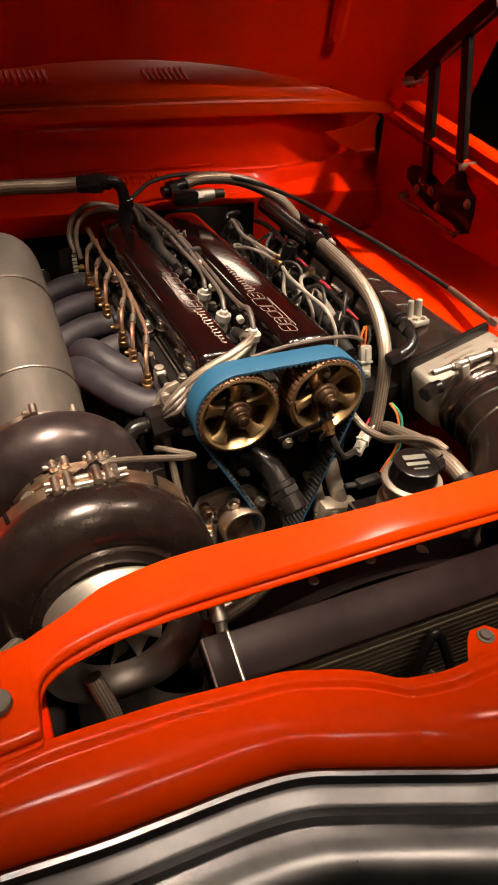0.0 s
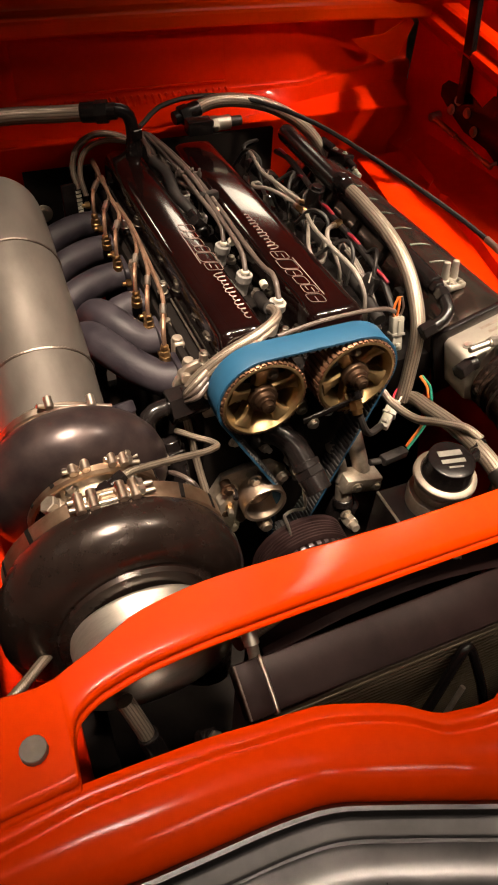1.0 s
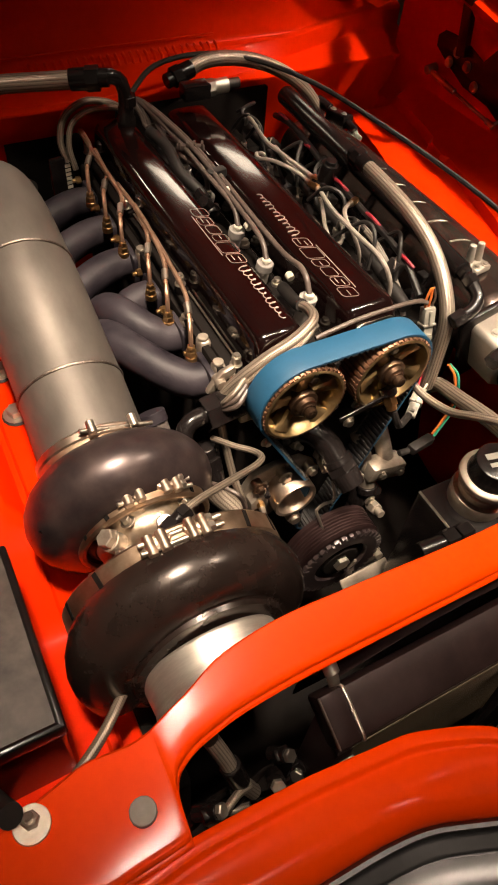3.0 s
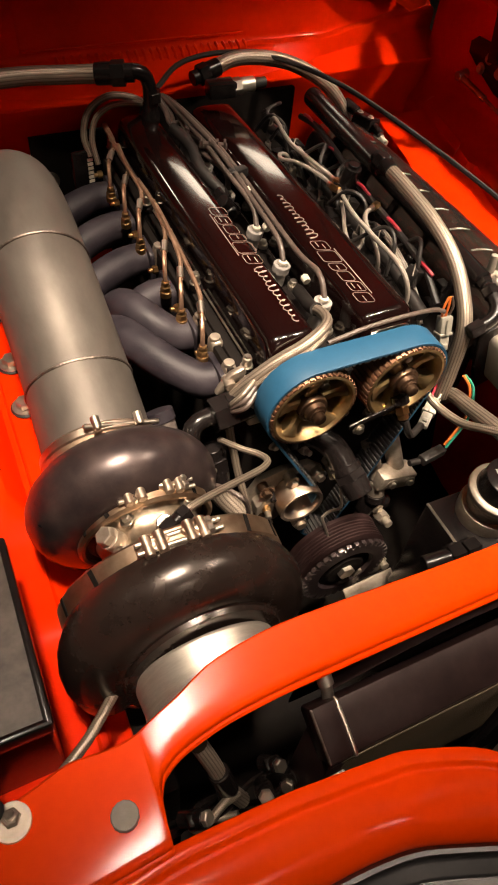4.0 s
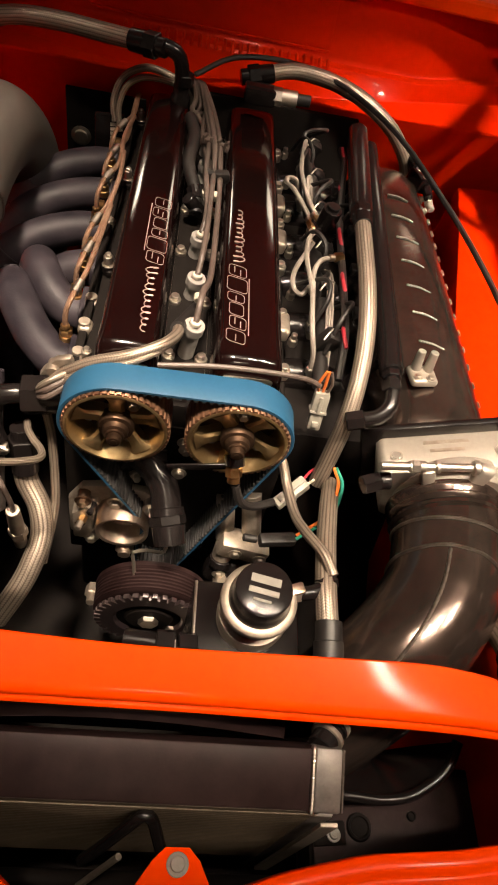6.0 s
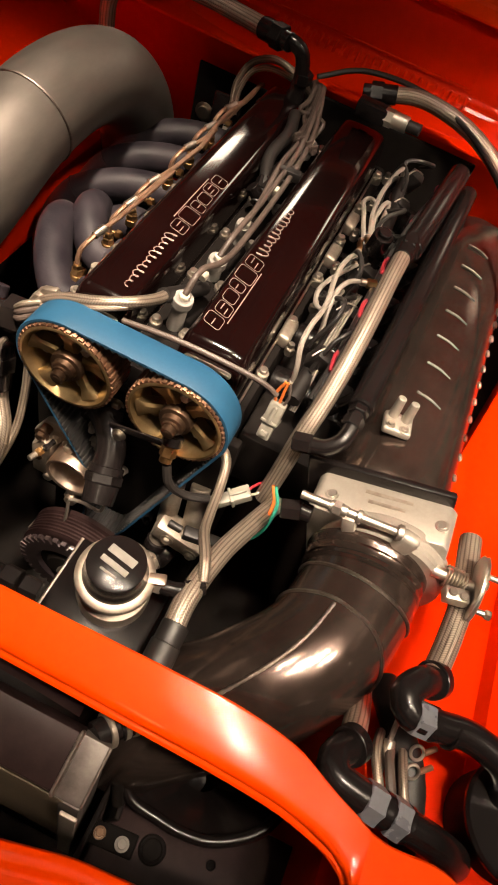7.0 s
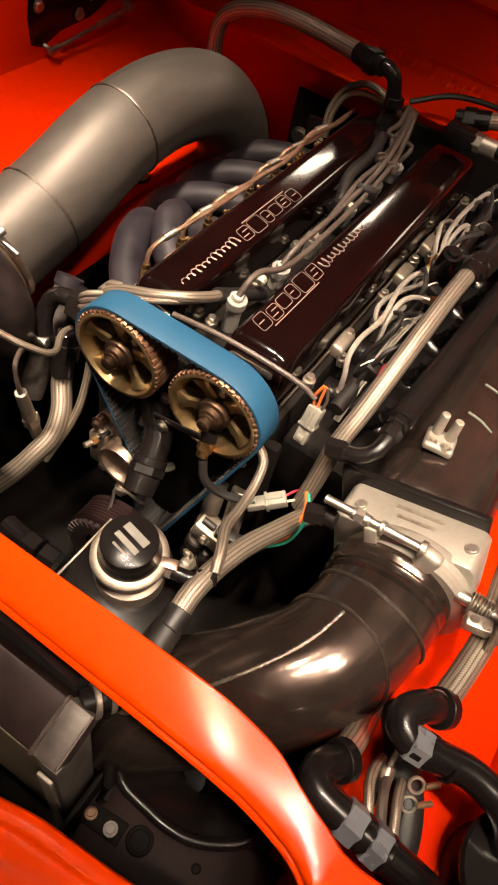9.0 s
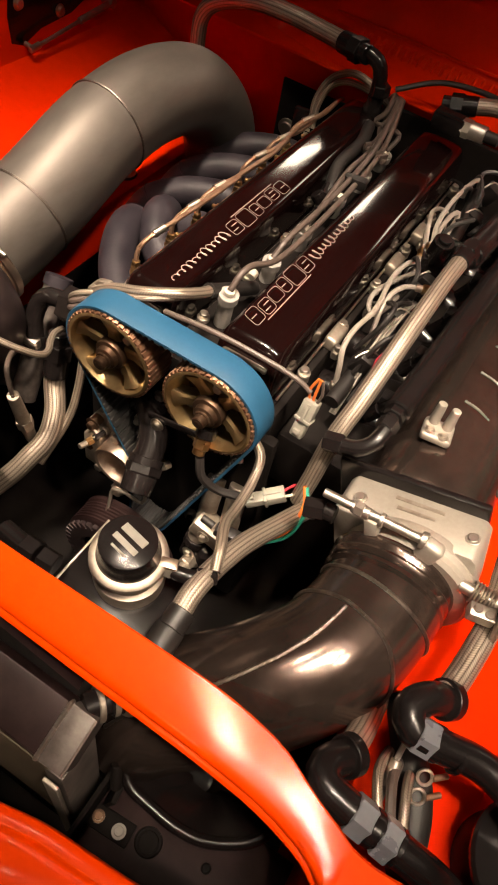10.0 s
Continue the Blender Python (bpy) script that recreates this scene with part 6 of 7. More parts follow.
# braided sleeve that comes over the front of the cover
braided_hose("braided_line", [(-0.012, 0.115, 0.898), (-0.014, 0.085, 0.912), (-0.028, 0.056, 0.922), (-0.060, 0.040, 0.916), (-0.100, 0.040, 0.898), (-0.130, 0.045, 0.872), (-0.150, 0.055, 0.84)], 0.0066, "pale braided sleeve over the front of the cover", (), None, True)
for k, dy in ((1, -0.0085), (2, 0.0085)):
    braided_hose("braided_line", [(-0.012, 0.115 + 0.2 * dy, 0.896), (-0.014 + 0.3 * dy, 0.085 + 0.5 * dy, 0.909), (-0.028 + 0.4 * dy, 0.056 + dy, 0.919), (-0.060, 0.040 + dy, 0.913), (-0.100, 0.040 + dy, 0.895), (-0.130, 0.045 + dy, 0.869), (-0.150, 0.055 + dy, 0.838)], 0.0034, "thin pale line beside the braided sleeve", (), None, True)
boot = thing("sleeve_boot", (-0.008, 0.118, 0.896), "black shrink boot on the braided sleeve", "boot")
part("boot", tube([(-0.013, 0.104, 0.904), (-0.010, 0.122, 0.894), (-0.002, 0.150, 0.882), (0.008, 0.185, 0.868)], 0.0090, 14), RUBBER, boot)
valley_tube = thing("breather_hose", (-0.025, 0.5, 0.9), "ribbed black breather hose in the valley", "hose")
part("hose", tube([(-0.030, 0.58, 0.915), (-0.020, 0.53, 0.91), (-0.024, 0.47, 0.90), (-0.010, 0.42, 0.888), (-0.006, 0.39, 0.87)], 0.0095, 14), RUBBER, valley_tube)
part("joint", join(hexrod((-0.012, 0.425, 0.889), (-0.008, 0.405, 0.881), 0.0115), rod((0.006, 0.40, 0.862), (-0.02, 0.395, 0.89), 0.010)), BLACK, valley_tube)
pull = thing("loom_sleeve", (-0.17, 0.66, 0.9), "braided loom curling over the rear of the cover", "cable")
part("sleeve", tube([(-0.035, 0.688, 0.875), (-0.045, 0.682, 0.91), (-0.07, 0.672, 0.93), (-0.11, 0.675, 0.935), (-0.145, 0.675, 0.915), (-0.160, 0.665, 0.88), (-0.155, 0.65, 0.85)], 0.006, 10), BRAID_THIN, pull)
part("sleeve", tube([(-0.028, 0.690, 0.868), (-0.04, 0.682, 0.905), (-0.07, 0.662, 0.925), (-0.11, 0.66, 0.926), (-0.138, 0.66, 0.908), (-0.15, 0.652, 0.875), (-0.146, 0.64, 0.84)], 0.005, 10), BRAID_THIN, pull)

# bolts along the covers
for xc, w in ((-0.0665, 0.072), (0.0715, 0.084)):
    for k in range(6):
        for s in (-1, 1):
            y = 0.115 + 0.104 * k
            if xc < 0 and s < 0:
                continue
            p = (xc + s * (w / 2 + 0.010), y, 0.843)
            part("cover_bolt", join(rod((p[0], y, 0.838), (p[0], y, 0.850), 0.008), bolt((p[0], y, 0.850), (0, 0, 1), 0.0055, 0.007, True, True)), STEEL, cover_e if xc < 0 else cover_i, "pale steel cover bolt")

for y in (0.089, 0.268, 0.482, 0.668):
    base = part("bolt_seat", join(rod((-0.114, y, 0.838), (-0.114, y, 0.851), 0.0085), box((0.012, 0.024, 0.010), pose(-0.110, y, 0.843), 0.002)), BLACK, cover_e)
    part("cap_screw", join(rod((-0.114, y, 0.851), (-0.114, y, 0.853), 0.0085), rod((-0.114, y, 0.853), (-0.114, y, 0.866), 0.0062), hexrod((-0.114, y, 0.865), (-0.114, y, 0.870), 0.0045)), STEEL, base, "pale steel cap screw")


# ---- wiring on the intake side ----
def wire(points, r, material, label, name="wire"):
    root = thing(name, points[0], label, "wire", "injector wires")
    part("lead", tube(points, r, 8, 0.006), material, root)
    return root


PALE = "thin pale bent metal line to an intake nozzle"
LINES = (
    [(0.161, 0.342, 0.901), (0.151, 0.318, 0.905), (0.147, 0.280, 0.902), (0.155, 0.225, 0.894), (0.150, 0.165, 0.900), (0.151, 0.140, 0.892), (0.158, 0.131, 0.868), (0.160, 0.130, 0.842)],
    [(0.164, 0.342, 0.884), (0.152, 0.315, 0.884), (0.138, 0.285, 0.879), (0.134, 0.268, 0.872), (0.139, 0.256, 0.863), (0.150, 0.253, 0.860), (0.159, 0.262, 0.872), (0.164, 0.280, 0.885), (0.165, 0.288, 0.860)],
    [(0.190, 0.292, 0.901), (0.168, 0.282, 0.901), (0.158, 0.262, 0.897), (0.158, 0.235, 0.886), (0.162, 0.218, 0.865), (0.163, 0.215, 0.842)],
    [(0.158, 0.372, 0.900), (0.146, 0.405, 0.905), (0.135, 0.450, 0.900), (0.128, 0.487, 0.886), (0.133, 0.506, 0.885), (0.146, 0.502, 0.885), (0.155, 0.490, 0.862)],
    [(0.164, 0.375, 0.906), (0.151, 0.425, 0.911), (0.147, 0.500, 0.906), (0.154, 0.560, 0.912), (0.160, 0.590, 0.906), (0.162, 0.602, 0.880), (0.162, 0.602, 0.850)],
    [(0.168, 0.385, 0.900), (0.156, 0.430, 0.897), (0.158, 0.478, 0.902), (0.165, 0.500, 0.895), (0.167, 0.420, 0.880), (0.166, 0.405, 0.850)],
)
def bent(points):
    """Straight runs with tight bends between them."""
    out = [Vector(points[0])]
    for a, b in zip(points, points[1:]):
        a, b = Vector(a), Vector(b)
        out += [a.lerp(b, 0.22), a.lerp(b, 0.78)]
    return out + [Vector(points[-1])]


for pts in LINES:
    root = wire(bent(pts), 0.0034, WIRE, PALE, "nozzle_line")
    x, y, z = pts[-1]
    part("nozzle", join(hexrod((x, y, z + 0.004), (x, y, z - 0.006), 0.0062), rod((x, y, z - 0.004), (x + 0.006, y, z - 0.022), 0.0050)), STEEL, root, "steel line nut")
for k in range(3):
    wire([(0.182 + 0.0034 * k, 0.300, 0.872), (0.180 + 0.0034 * k, 0.260, 0.884 + 0.001 * k), (0.176 + 0.0036 * k, 0.200, 0.882), (0.174 + 0.0034 * k, 0.140, 0.858), (0.172 + 0.003 * k, 0.104, 0.824)], 0.0016, WIRE, "thin pale wire beside the braided fuel hose", "thin_wire")
for x, y, z, s in ((0.161, 0.352, 0.901, -1), (0.164, 0.352, 0.884, -1), (0.158, 0.362, 0.900, 1), (0.164, 0.365, 0.906, 1), (0.192, 0.293, 0.901, 0)):
    f = thing("line_fitting", (x, y, z), "worn brass line fitting", "fitting", "line fittings")
    w = Vector((-0.3 * abs(s), s, 0)).normalized() if s else Vector((-1, -0.4, 0)).normalized()
    p = Vector((x, y, z))
    part("nut", hexrod(p - w * 0.008, p + w * 0.006, 0.0066), BRASS, f)
    part("stem", rod(p + w * 0.004, p + w * 0.014, 0.0048), CLAMP, f)
dist = thing("line_block", (0.172, 0.357, 0.88), "black distribution block for the nozzle lines", "block")
part("block", box((0.030, 0.026, 0.042), pose(0.174, 0.357, 0.888, 0, 0, 15), 0.003), BLACK, dist)
part("solenoid", join(rod((0.176, 0.356, 0.905), (0.180, 0.352, 0.936), 0.014), rod((0.180, 0.352, 0.936), (0.1805, 0.3515, 0.941), 0.009)), BLACK, dist, "black round solenoid")
random.seed(5)
for k in range(11):
    y = 0.14 + 0.045 * k
    x = 0.165 + random.uniform(-0.01, 0.02)
    z = 0.885 + random.uniform(-0.01, 0.015)
    pts = [(x, y, z - 0.03), (x + random.uniform(-0.02, 0.02), y + 0.02, z + 0.01), (x + random.uniform(-0.01, 0.03), y + 0.05, z + random.uniform(0, 0.02)), (x + random.uniform(-0.02, 0.02), y + 0.08, z - 0.02)]
    wire(pts, 0.0032, RUBBER, "thin black wire in the loom")
for k in range(6):
    y = 0.155 + 0.0945 * k
    c = thing("injector_plug", (0.175, y, 0.86), "black injector plug with a wire clip", "plug", "injector plugs")
    part("shell", box((0.024, 0.020, 0.032), pose(0.178, y, 0.872, 10, 25, 10), 0.003), RUBBER, c)
    part("clip", tube([(0.168, y - 0.012, 0.884), (0.178, y, 0.892), (0.190, y + 0.010, 0.884)], 0.0012, 6), STEEL, c, "steel wire clip")
    if k in (0, 2, 3):
        lug = thing("head_lug", (0.123, y + 0.045, 0.838), "pale cast lug on the edge of the head", "lug", "head lugs")
        part("lug", box((0.018, 0.040, 0.020), pose(0.124, y + 0.045, 0.846, 0, 8), 0.005, 3), CAST, lug)
    for dx in (0.130,):
        s = thing("head_stud", (dx, y + 0.02, 0.838), "small pale steel stud beside the cover", "stud", "head studs")
        part("stud", join(hexrod((dx + 0.008, y + 0.02, 0.838), (dx + 0.008, y + 0.02, 0.850), 0.0065), rod((dx + 0.008, y + 0.02, 0.849), (dx + 0.008, y + 0.02, 0.858), 0.004)), STEEL, s)
wire([(0.222, 0.60, 0.895), (0.220, 0.54, 0.905), (0.208, 0.45, 0.908), (0.200, 0.36, 0.900), (0.198, 0.26, 0.895), (0.196, 0.16, 0.885), (0.190, 0.10, 0.86)], 0.0052, RUBBER, "black taped loom with red wires showing")
for y, x in ((0.566, 0.2215), (0.451, 0.2085), (0.34, 0.1995), (0.247, 0.1982), (0.152, 0.1955)):
    z = 0.9035 if y > 0.4 else 0.895 + (y - 0.25) * 0.06 if y > 0.2 else 0.884
    wire([(x - 0.001, y + 0.018, z + 0.002), (x - 0.003, y, z + 0.006), (x, y - 0.020, z + 0.001)], 0.0028, PINK, "short red wire bulging from the loom", "red_wire")
loom = thing("wiring_loom", (0.18, 0.4, 0.86), "black taped wiring loom along the injectors", "cable")
part("loom", tube([(0.170, 0.10, 0.845), (0.176, 0.22, 0.862), (0.170, 0.34, 0.870), (0.176, 0.46, 0.875), (0.165, 0.60, 0.88)], 0.010, 10, 0.02), RUBBER, loom)
wire([(-0.03, 0.042, 0.905), (0.03, 0.044, 0.912), (0.09, 0.046, 0.912), (0.135, 0.050, 0.905), (0.155, 0.052, 0.895)], 0.0032, LEAD, "brown wire behind the belt")


def plug(at, m, label, tail):
    root = thing("wire_connector", at, label, "connector", "wire connectors")
    part("shell", join(box((0.018, 0.026, 0.014), m @ pose(0, 0.008, 0), 0.002), box((0.0155, 0.030, 0.012), m @ pose(0, -0.014, 0), 0.002), box((0.0045, 0.022, 0.018), m @ pose(0, 0.006, 0.001), 0.001), box((0.0205, 0.004, 0.0165), m @ pose(0, -0.004, 0), 0.001), box((0.008, 0.006, 0.018), m @ pose(0, -0.020, 0.001), 0.001)), PLUG, root)
    for dx, mat in tail:
        part("wire", tube([m @ Vector((dx, 0.020, 0)), m @ Vector((dx * 1.5, 0.034, 0.004)), m @ Vector((dx * 0.5, 0.050, 0.006))], 0.0018, 6), mat, root)
    return root


plug((0.160, 0.045, 0.868), pose(0.160, 0.046, 0.866, 72, 0, -5), "cream two-way connector with orange wires", ((-0.005, ORANGE), (0.0, ORANGE), (0.005, LEAD)))
plug((0.158, 0.012, 0.735), pose(0.158, 0.012, 0.738, 20, 0, -52), "cream connector hanging below the belt", ((-0.004, PINK), (0.004, CREAM)))
wire([(0.075, -0.024, 0.790), (0.085, -0.030, 0.765), (0.105, -0.020, 0.742), (0.132, -0.006, 0.735)], 0.0055, RUBBER, "black sensor lead with a taped end")
wire([(0.195, 0.01, 0.80), (0.205, -0.002, 0.78), (0.200, -0.02, 0.74), (0.17, -0.03, 0.70)], 0.0022, ORANGE, "thin orange throttle sensor wire")
tail = thing("loom_plug", (0.160, -0.038, 0.695), "black loom plug on the throttle sensor wires", "plug")
part("shell", join(box((0.050, 0.016, 0.014), pose(0.145, -0.036, 0.694, 0, 8, 12), 0.003), rod((0.118, -0.040, 0.697), (0.100, -0.040, 0.70), 0.005)), RUBBER, tail)
wire([(0.198, 0.01, 0.80), (0.210, -0.004, 0.78), (0.204, -0.022, 0.738), (0.17, -0.034, 0.698)], 0.0022, GREEN, "thin green throttle sensor wire")


# ---- water neck ----
def water_neck():
    root = thing("water_neck", (-0.15, 0.05, 0.78), "black water outlet with a bright elbow pipe", "fitting")
    part("housing", join(rod((-0.128, 0.050, 0.828), (-0.158, 0.048, 0.826), 0.022), hexrod((-0.150, 0.048, 0.826), (-0.180, 0.046, 0.824), 0.024)), BLACK, root)
    part("mount", join(box((0.026, 0.03, 0.055), pose(-0.122, 0.045, 0.830), 0.004), rod((-0.118, 0.028, 0.840), (-0.118, 0.020, 0.840), 0.010)), CAST, root, "pale cast mount")
    part("hook", join(prism([(-0.166, 0.836), (-0.160, 0.848), (-0.146, 0.866), (-0.128, 0.872), (-0.124, 0.862), (-0.138, 0.852), (-0.150, 0.836)], Matrix(((1, 0, 0, 0), (0, 0, -1, 0.076), (0, 1, 0, 0), (0, 0, 0, 1))), 0.010, 0.003), rod((-0.148, 0.078, 0.852), (-0.148, 0.060, 0.852), 0.0075)), CAST, root, "pale cast lifting hook")
    for k in range(3):
        part("sleeve_loop", tube([(-0.128, 0.040 - 0.004 * k, 0.876 - 0.006 * k), (-0.146, 0.030 - 0.004 * k, 0.870 - 0.008 * k), (-0.158, 0.034, 0.852 - 0.006 * k), (-0.150, 0.046, 0.838 - 0.004 * k), (-0.134, 0.044, 0.842)], 0.0040, 8, 0.004), LEAD if k else BRAID_THIN, root, "brown sleeved wire loop")
    part("elbow", tube([(-0.178, 0.046, 0.826), (-0.200, 0.042, 0.826), (-0.212, 0.035, 0.815), (-0.213, 0.022, 0.795), (-0.205, 0.012, 0.775)], 0.0118, 16), BLACK, root, "black bent pipe")
    part("hose_clip", join(box((0.024, 0.012, 0.014), pose(-0.205, 0.005, 0.772), 0.002), rod((-0.19, 0.0, 0.775), (-0.22, 0.002, 0.772), 0.003)), STEEL, root)


water_neck()
# turbo damper in view under the manifold
can = thing("wastegate_tube", (-0.245, 0.02, 0.72), "dull grey sleeved tube beside the manifold", "pipe")
part("tube", join(rod((-0.232, 0.09, 0.80), (-0.226, 0.03, 0.72), 0.017), rod((-0.226, 0.03, 0.72), (-0.222, -0.01, 0.66), 0.018)), ENDCAP, can)
part("collar", rod((-0.233, 0.095, 0.806), (-0.2315, 0.085, 0.794), 0.019), HEADER, can)

# ---- front left: lidded box and lines by the bar ----
airbox = thing("battery_box", (-0.53, -0.15, 0.60), "dark box with a speckled grey lid", "box")
part("lid", box_at(-0.62, -0.452, -0.236, -0.04, 0.812, 0.830, 0.003), BOXGREY, airbox, "speckled grey lid")
part("case", box_at(-0.615, -0.457, -0.232, -0.045, 0.60, 0.814, 0.004), BLACK, airbox)
part("lid_rim", join(box_at(-0.457, -0.449, -0.240, -0.036, 0.806, 0.832, 0.003), box_at(-0.62, -0.450, -0.2405, -0.233, 0.806, 0.832, 0.003)), BLACK, airbox, "rough black rim")
stub = thing("hose_stub", (-0.53, -0.25, 0.80), "black hose stub beside the box", "hose")
part("hose", tube([(-0.545, -0.238, 0.81), (-0.522, -0.270, 0.835), (-0.510, -0.292, 0.862), (-0.505, -0.300, 0.872)], 0.010, 12), RUBBER, stub)
wire([(-0.455, -0.275, 0.80), (-0.425, -0.255, 0.80), (-0.395, -0.225, 0.79), (-0.37, -0.19, 0.76)], 0.0055, BRAID_THIN, "thin braided line beside the compressor", "braided_line")
low = thing("sensor_line", (-0.30, -0.33, 0.70), "braided line with black ends below the bar", "hose")
part("line", tube([(-0.335, -0.300, 0.80), (-0.325, -0.315, 0.765), (-0.315, -0.33, 0.72), (-0.30, -0.34, 0.68)], 0.0085, 12), BRAID, low)
part("end", rod((-0.322, -0.32, 0.755), (-0.314, -0.331, 0.715), 0.011), BLACK, low)


# ---- front right: catch can with two black elbows ----
def breather_can():
    root = thing("breather_can", (0.46, -0.22, 0.62), "dark breather can with black elbow fittings", "breather can")
    part("can", lathe([(0, 0), (0.050, 0), (0.054, 0.004), (0.054, 0.155), (0.050, 0.162), (0.020, 0.165), (0, 0.165)], toward((0.540, -0.208, 0.64), (0, 0, 1)), 40), RADIATOR, root)
    part("can_lid", lathe([(0.0, 0.0), (0.0560, 0.0), (0.0575, 0.002), (0.0575, 0.006), (0.0545, 0.009), (0.0, 0.010)], toward((0.540, -0.208, 0.796), (0, 0, 1)), 40), BLACK, root, "black screwed lid")
    for pts, nut in (([(0.409, -0.143, 0.846), (0.394, -0.157, 0.860), (0.383, -0.175, 0.863), (0.394, -0.188, 0.859), (0.418, -0.184, 0.853), (0.456, -0.176, 0.847), (0.492, -0.182, 0.840), (0.510, -0.190, 0.822), (0.514, -0.194, 0.80)], 3),
                     ([(0.358, -0.228, 0.826), (0.346, -0.244, 0.836), (0.350, -0.259, 0.840), (0.378, -0.264, 0.838), (0.420, -0.266, 0.832), (0.462, -0.266, 0.818), (0.492, -0.262, 0.78), (0.50, -0.260, 0.70)], 3)):
        part("elbow", tube(pts, 0.0145, 18, 0.006), BLACK, root, "black anodised elbow")
        a, b = Vector(pts[nut]), Vector(pts[nut + 1])
        w = (b - a).normalized()
        part("nut", hexrod(a, a + w * 0.018, 0.0172), NUT, root, "blue-grey hex nut")
        part("swivel_ring", rod(a + w * 0.017, a + w * 0.025, 0.0160), BLACK, root)
        if pts[0][1] < -0.2:
            part("nut", hexrod(a + w * 0.026, a + w * 0.042, 0.0176), NUT, root, "blue-grey hex nut")
        part("end_ring", rod(a + w * 0.041, a + w * 0.046, 0.0162), BLACK, root)
        part("collar", rod(Vector(pts[0]) + (Vector(pts[0]) - Vector(pts[1])).normalized() * 0.012, Vector(pts[0]), 0.0185), BLACK, root)


breather_can()
for k in range(3):
    wire([(0.40 + 0.012 * k, -0.18, 0.77), (0.395 + 0.014 * k, -0.21, 0.79), (0.41 + 0.012 * k, -0.24, 0.785), (0.43 + 0.01 * k, -0.25, 0.75)], 0.005, BRAID_THIN if k != 1 else LEAD, "coiled brown wire by the breather can")
behind = thing("taped_loom", (0.40, -0.15, 0.75), "black taped loom beside the breather can", "cable")
part("loom", tube([(0.398, -0.120, 0.742), (0.416, -0.165, 0.764), (0.438, -0.205, 0.766), (0.452, -0.245, 0.750), (0.462, -0.290, 0.715)], 0.017, 14), RUBBER, behind)
for x, y, z in ((0.433, -0.190, 0.790), (0.434, -0.207, 0.786)):
    eye = thing("ring_terminal", (x, y, z), "bare ring terminal on a brown cable", "terminal", "ring terminals")
    m = toward((x, y, z), (0.2, -0.5, 0.8))
    part("ring", tube([m @ Vector((0.0068 * math.cos(a), 0.0068 * math.sin(a), 0)) for a in [0.524 * i for i in range(13)]], 0.0017, 7, 0.002), STEEL, eye)
    part("barrel", rod(m @ Vector((0.007, 0, 0)), m @ Vector((0.022, 0.004, -0.004)), 0.0028), COPPER, eye)
cab = thing("brake_cable", (0.40, -0.18, 0.79), "thin pale cable with a steel ferrule beside the can", "cable")
part("sheath", tube([(0.408, -0.150, 0.800), (0.405, -0.180, 0.792), (0.408, -0.215, 0.775), (0.420, -0.250, 0.74)], 0.0028, 8), WIRE, cab)
part("ferrule", rod((0.4055, -0.190, 0.788), (0.408, -0.212, 0.777), 0.0055), STEEL, cab, "steel ferrule")
# black horn and tray under the bar
duct = thing("air_horn", (0.25, -0.30, 0.64), "glossy black trumpet horn under the bar", "horn")
RIM = [(0.178, -0.296, 0.690), (0.204, -0.321, 0.672), (0.238, -0.3255, 0.667), (0.268, -0.3265, 0.665), (0.300, -0.320, 0.667), (0.336, -0.297, 0.674), (0.352, -0.268, 0.684)]
part("rim", tube(RIM, 0.0062, 12), BLACK, duct, "rolled black rim")
rows = []
for p in spline(RIM, 0.012):
    c = Vector((0.272, -0.262, 0.668))
    rows.append([p, p.lerp(c, 0.22) + Vector((0, 0, -0.012)), p.lerp(c, 0.5) + Vector((0, 0, -0.032)), p.lerp(c, 0.82) + Vector((0, 0, -0.060))])
part("bell", sheet(rows, 0.002), BLACK, duct, "black bell of the horn")
part("stem", tube([(0.262, -0.268, 0.612), (0.258, -0.262, 0.600), (0.250, -0.250, 0.570)], 0.014, 14), BLACK, duct)
hose = thing("lower_hose", (0.17, -0.28, 0.78), "black radiator hose with a pale hose clip", "hose")
part("hose", tube([(0.155, -0.285, 0.80), (0.178, -0.272, 0.780), (0.205, -0.250, 0.745), (0.215, -0.235, 0.70)], 0.0185, 18), BLACK, hose)
part("clip", lathe([(0.0182, -0.006), (0.0205, -0.006), (0.0205, 0.006), (0.0182, 0.006)], toward((0.172, -0.276, 0.786), (0.035, 0.012, -0.035)), 30), CAST, hose)
tray = thing("under_tray", (0.39, -0.34, 0.60), "dark under tray with a round bolt and drain holes", "tray")
part("sheet", box_at(0.18, 0.60, -0.40, -0.28, 0.60, 0.615, 0.004), RADIATOR, tray)
part("upstand", box_at(0.180, 0.186, -0.40, -0.28, 0.614, 0.66, 0.002), BLOCK, tray)
# holes drawn as black discs, the dark inside them put into the colour
for x, y, r in ((0.250, -0.346, 0.0135), (0.313, -0.333, 0.005)):
    part("drain_grommet", lathe([(0.0, 0.0006), (r * 0.72, 0.0008), (r * 0.80, 0.003), (r, 0.0035), (r * 1.1, 0.0)], toward((x, y, 0.6152), (0, 0, 1)), 28), BLOCK, tray, "drain hole drawn as a black rimmed disc")
stay = thing("horn_bracket", (0.20, -0.35, 0.615), "black bracket with two round bolts on the tray", "bracket")
part("strap", join(box((0.050, 0.024, 0.004), pose(0.208, -0.354, 0.6175, 0, 0, 4), 0.0015), box((0.006, 0.020, 0.050), pose(0.196, -0.334, 0.640, 0, 12, 8), 0.0015), rod((0.196, -0.330, 0.665), (0.186, -0.316, 0.690), 0.006)), BLOCK, stay)
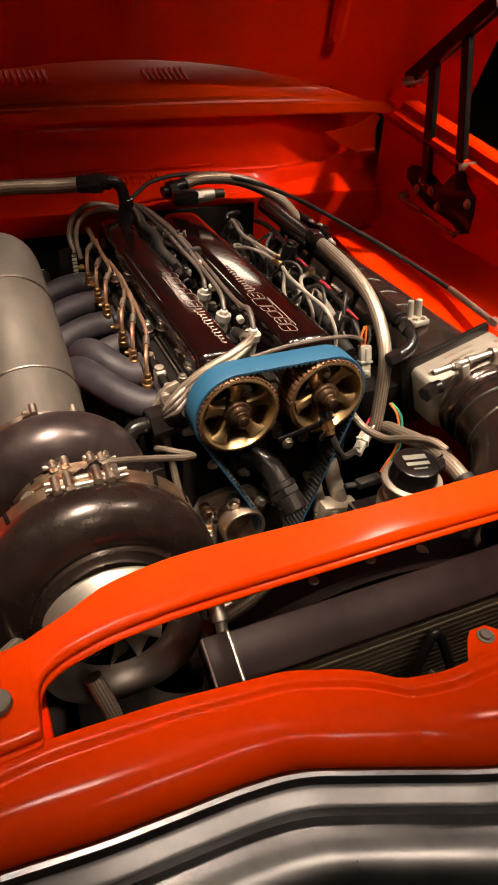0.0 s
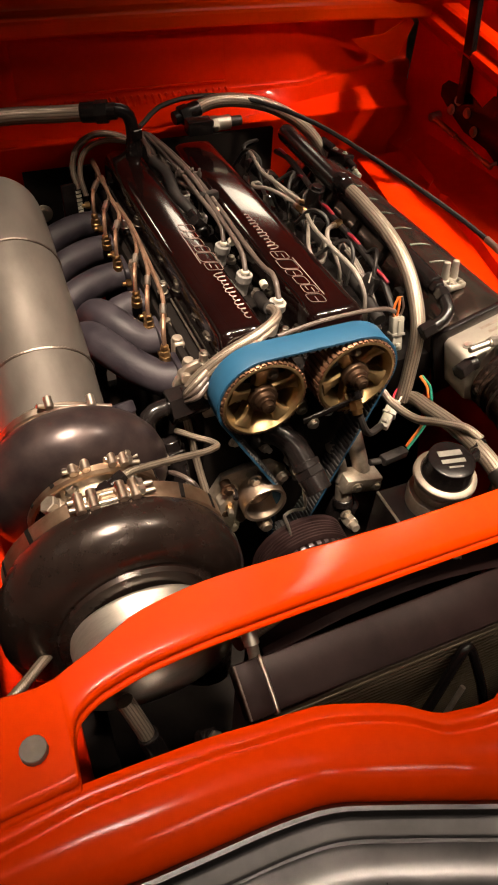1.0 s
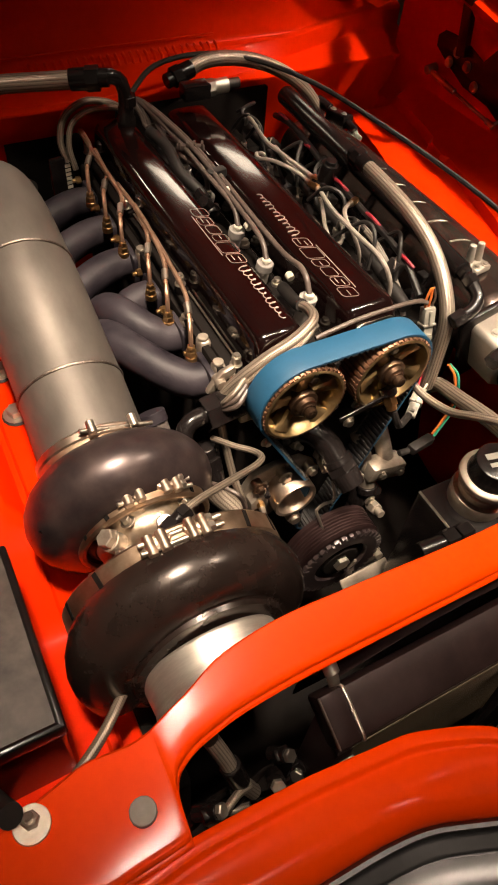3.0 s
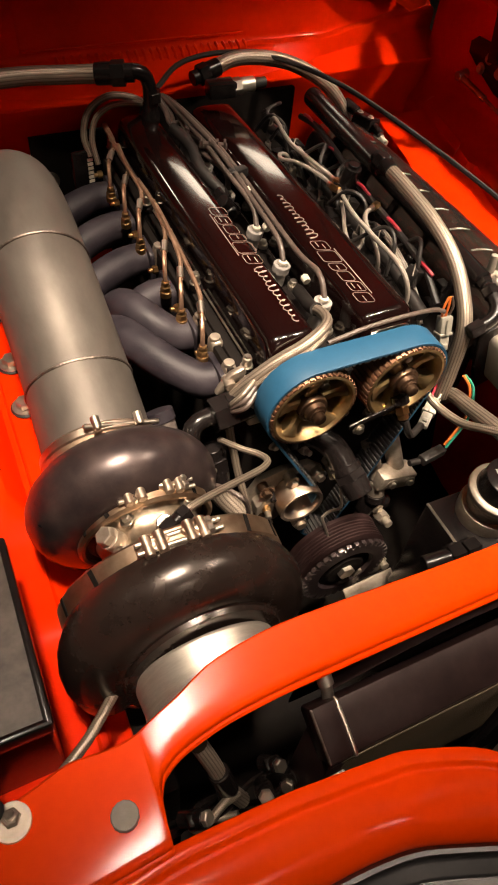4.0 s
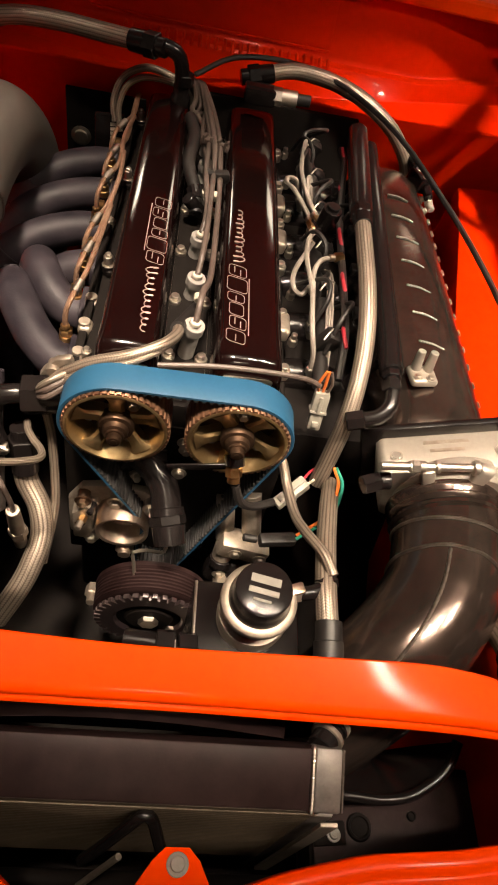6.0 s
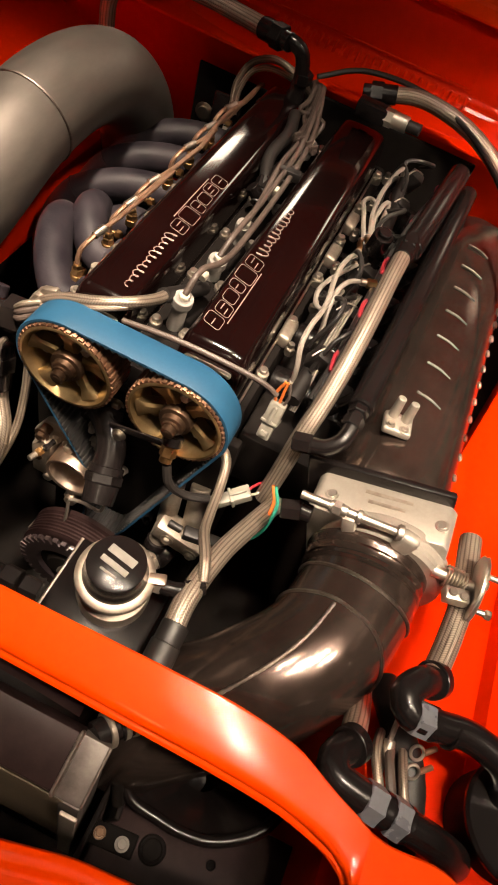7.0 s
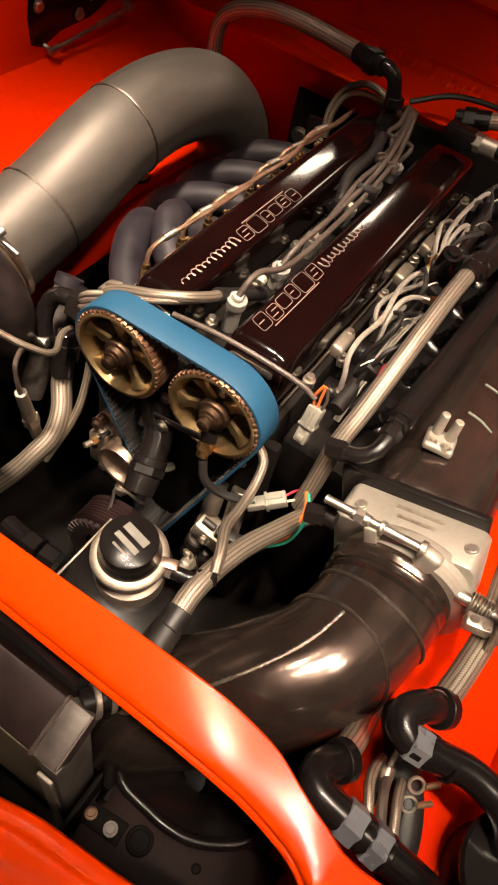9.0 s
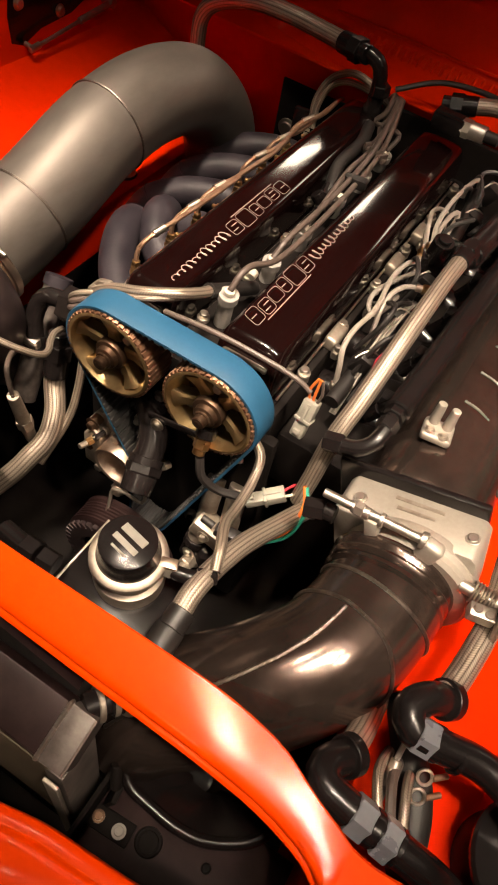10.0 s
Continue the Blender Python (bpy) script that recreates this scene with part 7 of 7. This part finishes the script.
part("bolt", join(bolt((0.219, -0.355, 0.6195), (0, 0, 1), 0.0052, 0.004, True, True), rod((0.219, -0.355, 0.623), (0.219, -0.355, 0.6246), 0.0028)), DULL, stay, "pale round bolt")
part("bolt", bolt((0.193, -0.355, 0.6195), (0, 0, 1), 0.0045, 0.004, True, True), BRONZE, stay, "rusty round bolt")


# ---- behind and under the bar ----
shroud = thing("fan_shroud", (-0.03, -0.27, 0.55), "dull dark fan shroud behind the radiator", "fan shroud")
rows = []
for i in range(25):
    x = -0.19 + 0.32 * i / 24
    h = 0.035 * math.cos((x + 0.03) / 0.17 * math.pi / 2)
    rows.append([(x, -0.300, 0.775 + h), (x, -0.292, 0.782 + h), (x, -0.262, 0.780 + h), (x, -0.255, 0.770 + h), (x, -0.250, 0.60)])
part("shell", sheet(rows, 0.002), RADIATOR, shroud)
for x in (-0.09, -0.02, 0.05):
    part("screw", bolt((x, -0.278, 0.815 - 0.5 * abs(x + 0.03) * 0.25), (0, 0, 1), 0.006, 0.004, True, True), STEEL, shroud)
braided_hose("braided_hose", [(-0.215, -0.285, 0.80), (-0.19, -0.275, 0.795), (-0.16, -0.268, 0.80), (-0.135, -0.262, 0.815)], 0.0085, "short braided bleed hose behind the radiator", (), None, True)
for k, (x, y, z, r) in enumerate(((-0.30, -0.335, 0.66, 0.030), (-0.33, -0.345, 0.70, 0.022), (-0.27, -0.35, 0.63, 0.034), (-0.35, -0.33, 0.64, 0.026))):
    pts = [(x + r * math.cos(a) * 1.3, y + 0.3 * r * math.sin(2 * a), z + r * math.sin(a)) for a in [0.6 + 0.7 * i for i in range(8)]]
    wire(pts, 0.0035 + 0.001 * (k % 2), BLACK if k != 1 else BRAID_THIN, "loop of dark hose below the bar", "looped_line")
for k, (x, y, z) in enumerate(((-0.355, -0.345, 0.735), (-0.26, -0.325, 0.70), (-0.285, -0.35, 0.735), (-0.24, -0.34, 0.655))):
    f = thing("line_joint", (x, y, z), "small black line joint with a bright nut", "fitting", "line joints")
    p, w = Vector((x, y, z)), Vector((0.5 - 0.3 * k, -0.3, 0.5)).normalized()
    part("body", join(rod(p - w * 0.018, p + w * 0.012, 0.0085), box((0.018, 0.014, 0.016), Matrix.Translation(p), 0.003)), BLACK, f)
    part("nut", hexrod(p + w * 0.010, p + w * 0.018, 0.0075), STEEL if k % 2 else CAST, f)
swivel = thing("hose_end", (0.02, -0.228, 0.80), "black anodised hose end beside the tank", "fitting")
part("nut", join(hexrod((0.000, -0.226, 0.800), (0.018, -0.226, 0.800), 0.0145), hexrod((0.021, -0.226, 0.800), (0.040, -0.225, 0.799), 0.0130)), BLACK, swivel)
part("stem", rod((-0.030, -0.222, 0.796), (0.002, -0.226, 0.800), 0.0105), BLACK, swivel)
random.seed(11)
for k in range(9):
    x = random.uniform(-0.11, 0.12)
    z = random.uniform(0.56, 0.72)
    y = random.uniform(0.0, 0.03)
    f = thing("front_fitting", (x, y, z), "small worn steel fitting on the engine front", "fitting", "front fittings")
    w = Vector((random.uniform(-0.4, 0.4), -1, random.uniform(0, 0.5))).normalized()
    p = Vector((x, y, z))
    part("nut", hexrod(p, p + w * 0.012, random.uniform(0.006, 0.010)), CAST if k % 3 else BRASS, f)
    part("stem", rod(p + w * 0.011, p + w * random.uniform(0.018, 0.030), 0.0045), STEEL if k % 2 else BLACK, f)
probe = thing("oxygen_sensor", (-0.180, -0.042, 0.63), "pale steel sensor with a hex body beside the drain hose", "sensor")
part("body", join(rod((-0.180, -0.042, 0.635), (-0.178, -0.050, 0.672), 0.0085), hexrod((-0.178, -0.049, 0.670), (-0.177, -0.053, 0.690), 0.0120), rod((-0.177, -0.053, 0.688), (-0.1745, -0.064, 0.750), 0.0095, 0.0080)), CAST, probe)
part("lead", tube([(-0.1745, -0.064, 0.748), (-0.174, -0.066, 0.765), (-0.182, -0.060, 0.79), (-0.200, -0.03, 0.785), (-0.21, 0.0, 0.75)], 0.0032, 8), LEAD, probe, "brown lead")
sticker = thing("housing_label", (-0.34, -0.115, 0.835), "small red paper label on the turbo housing", "label")
part("paper", tube([(-0.352, -0.106, 0.826), (-0.348, -0.118, 0.829), (-0.344, -0.128, 0.829)], 0.004, 6), PINK, sticker)
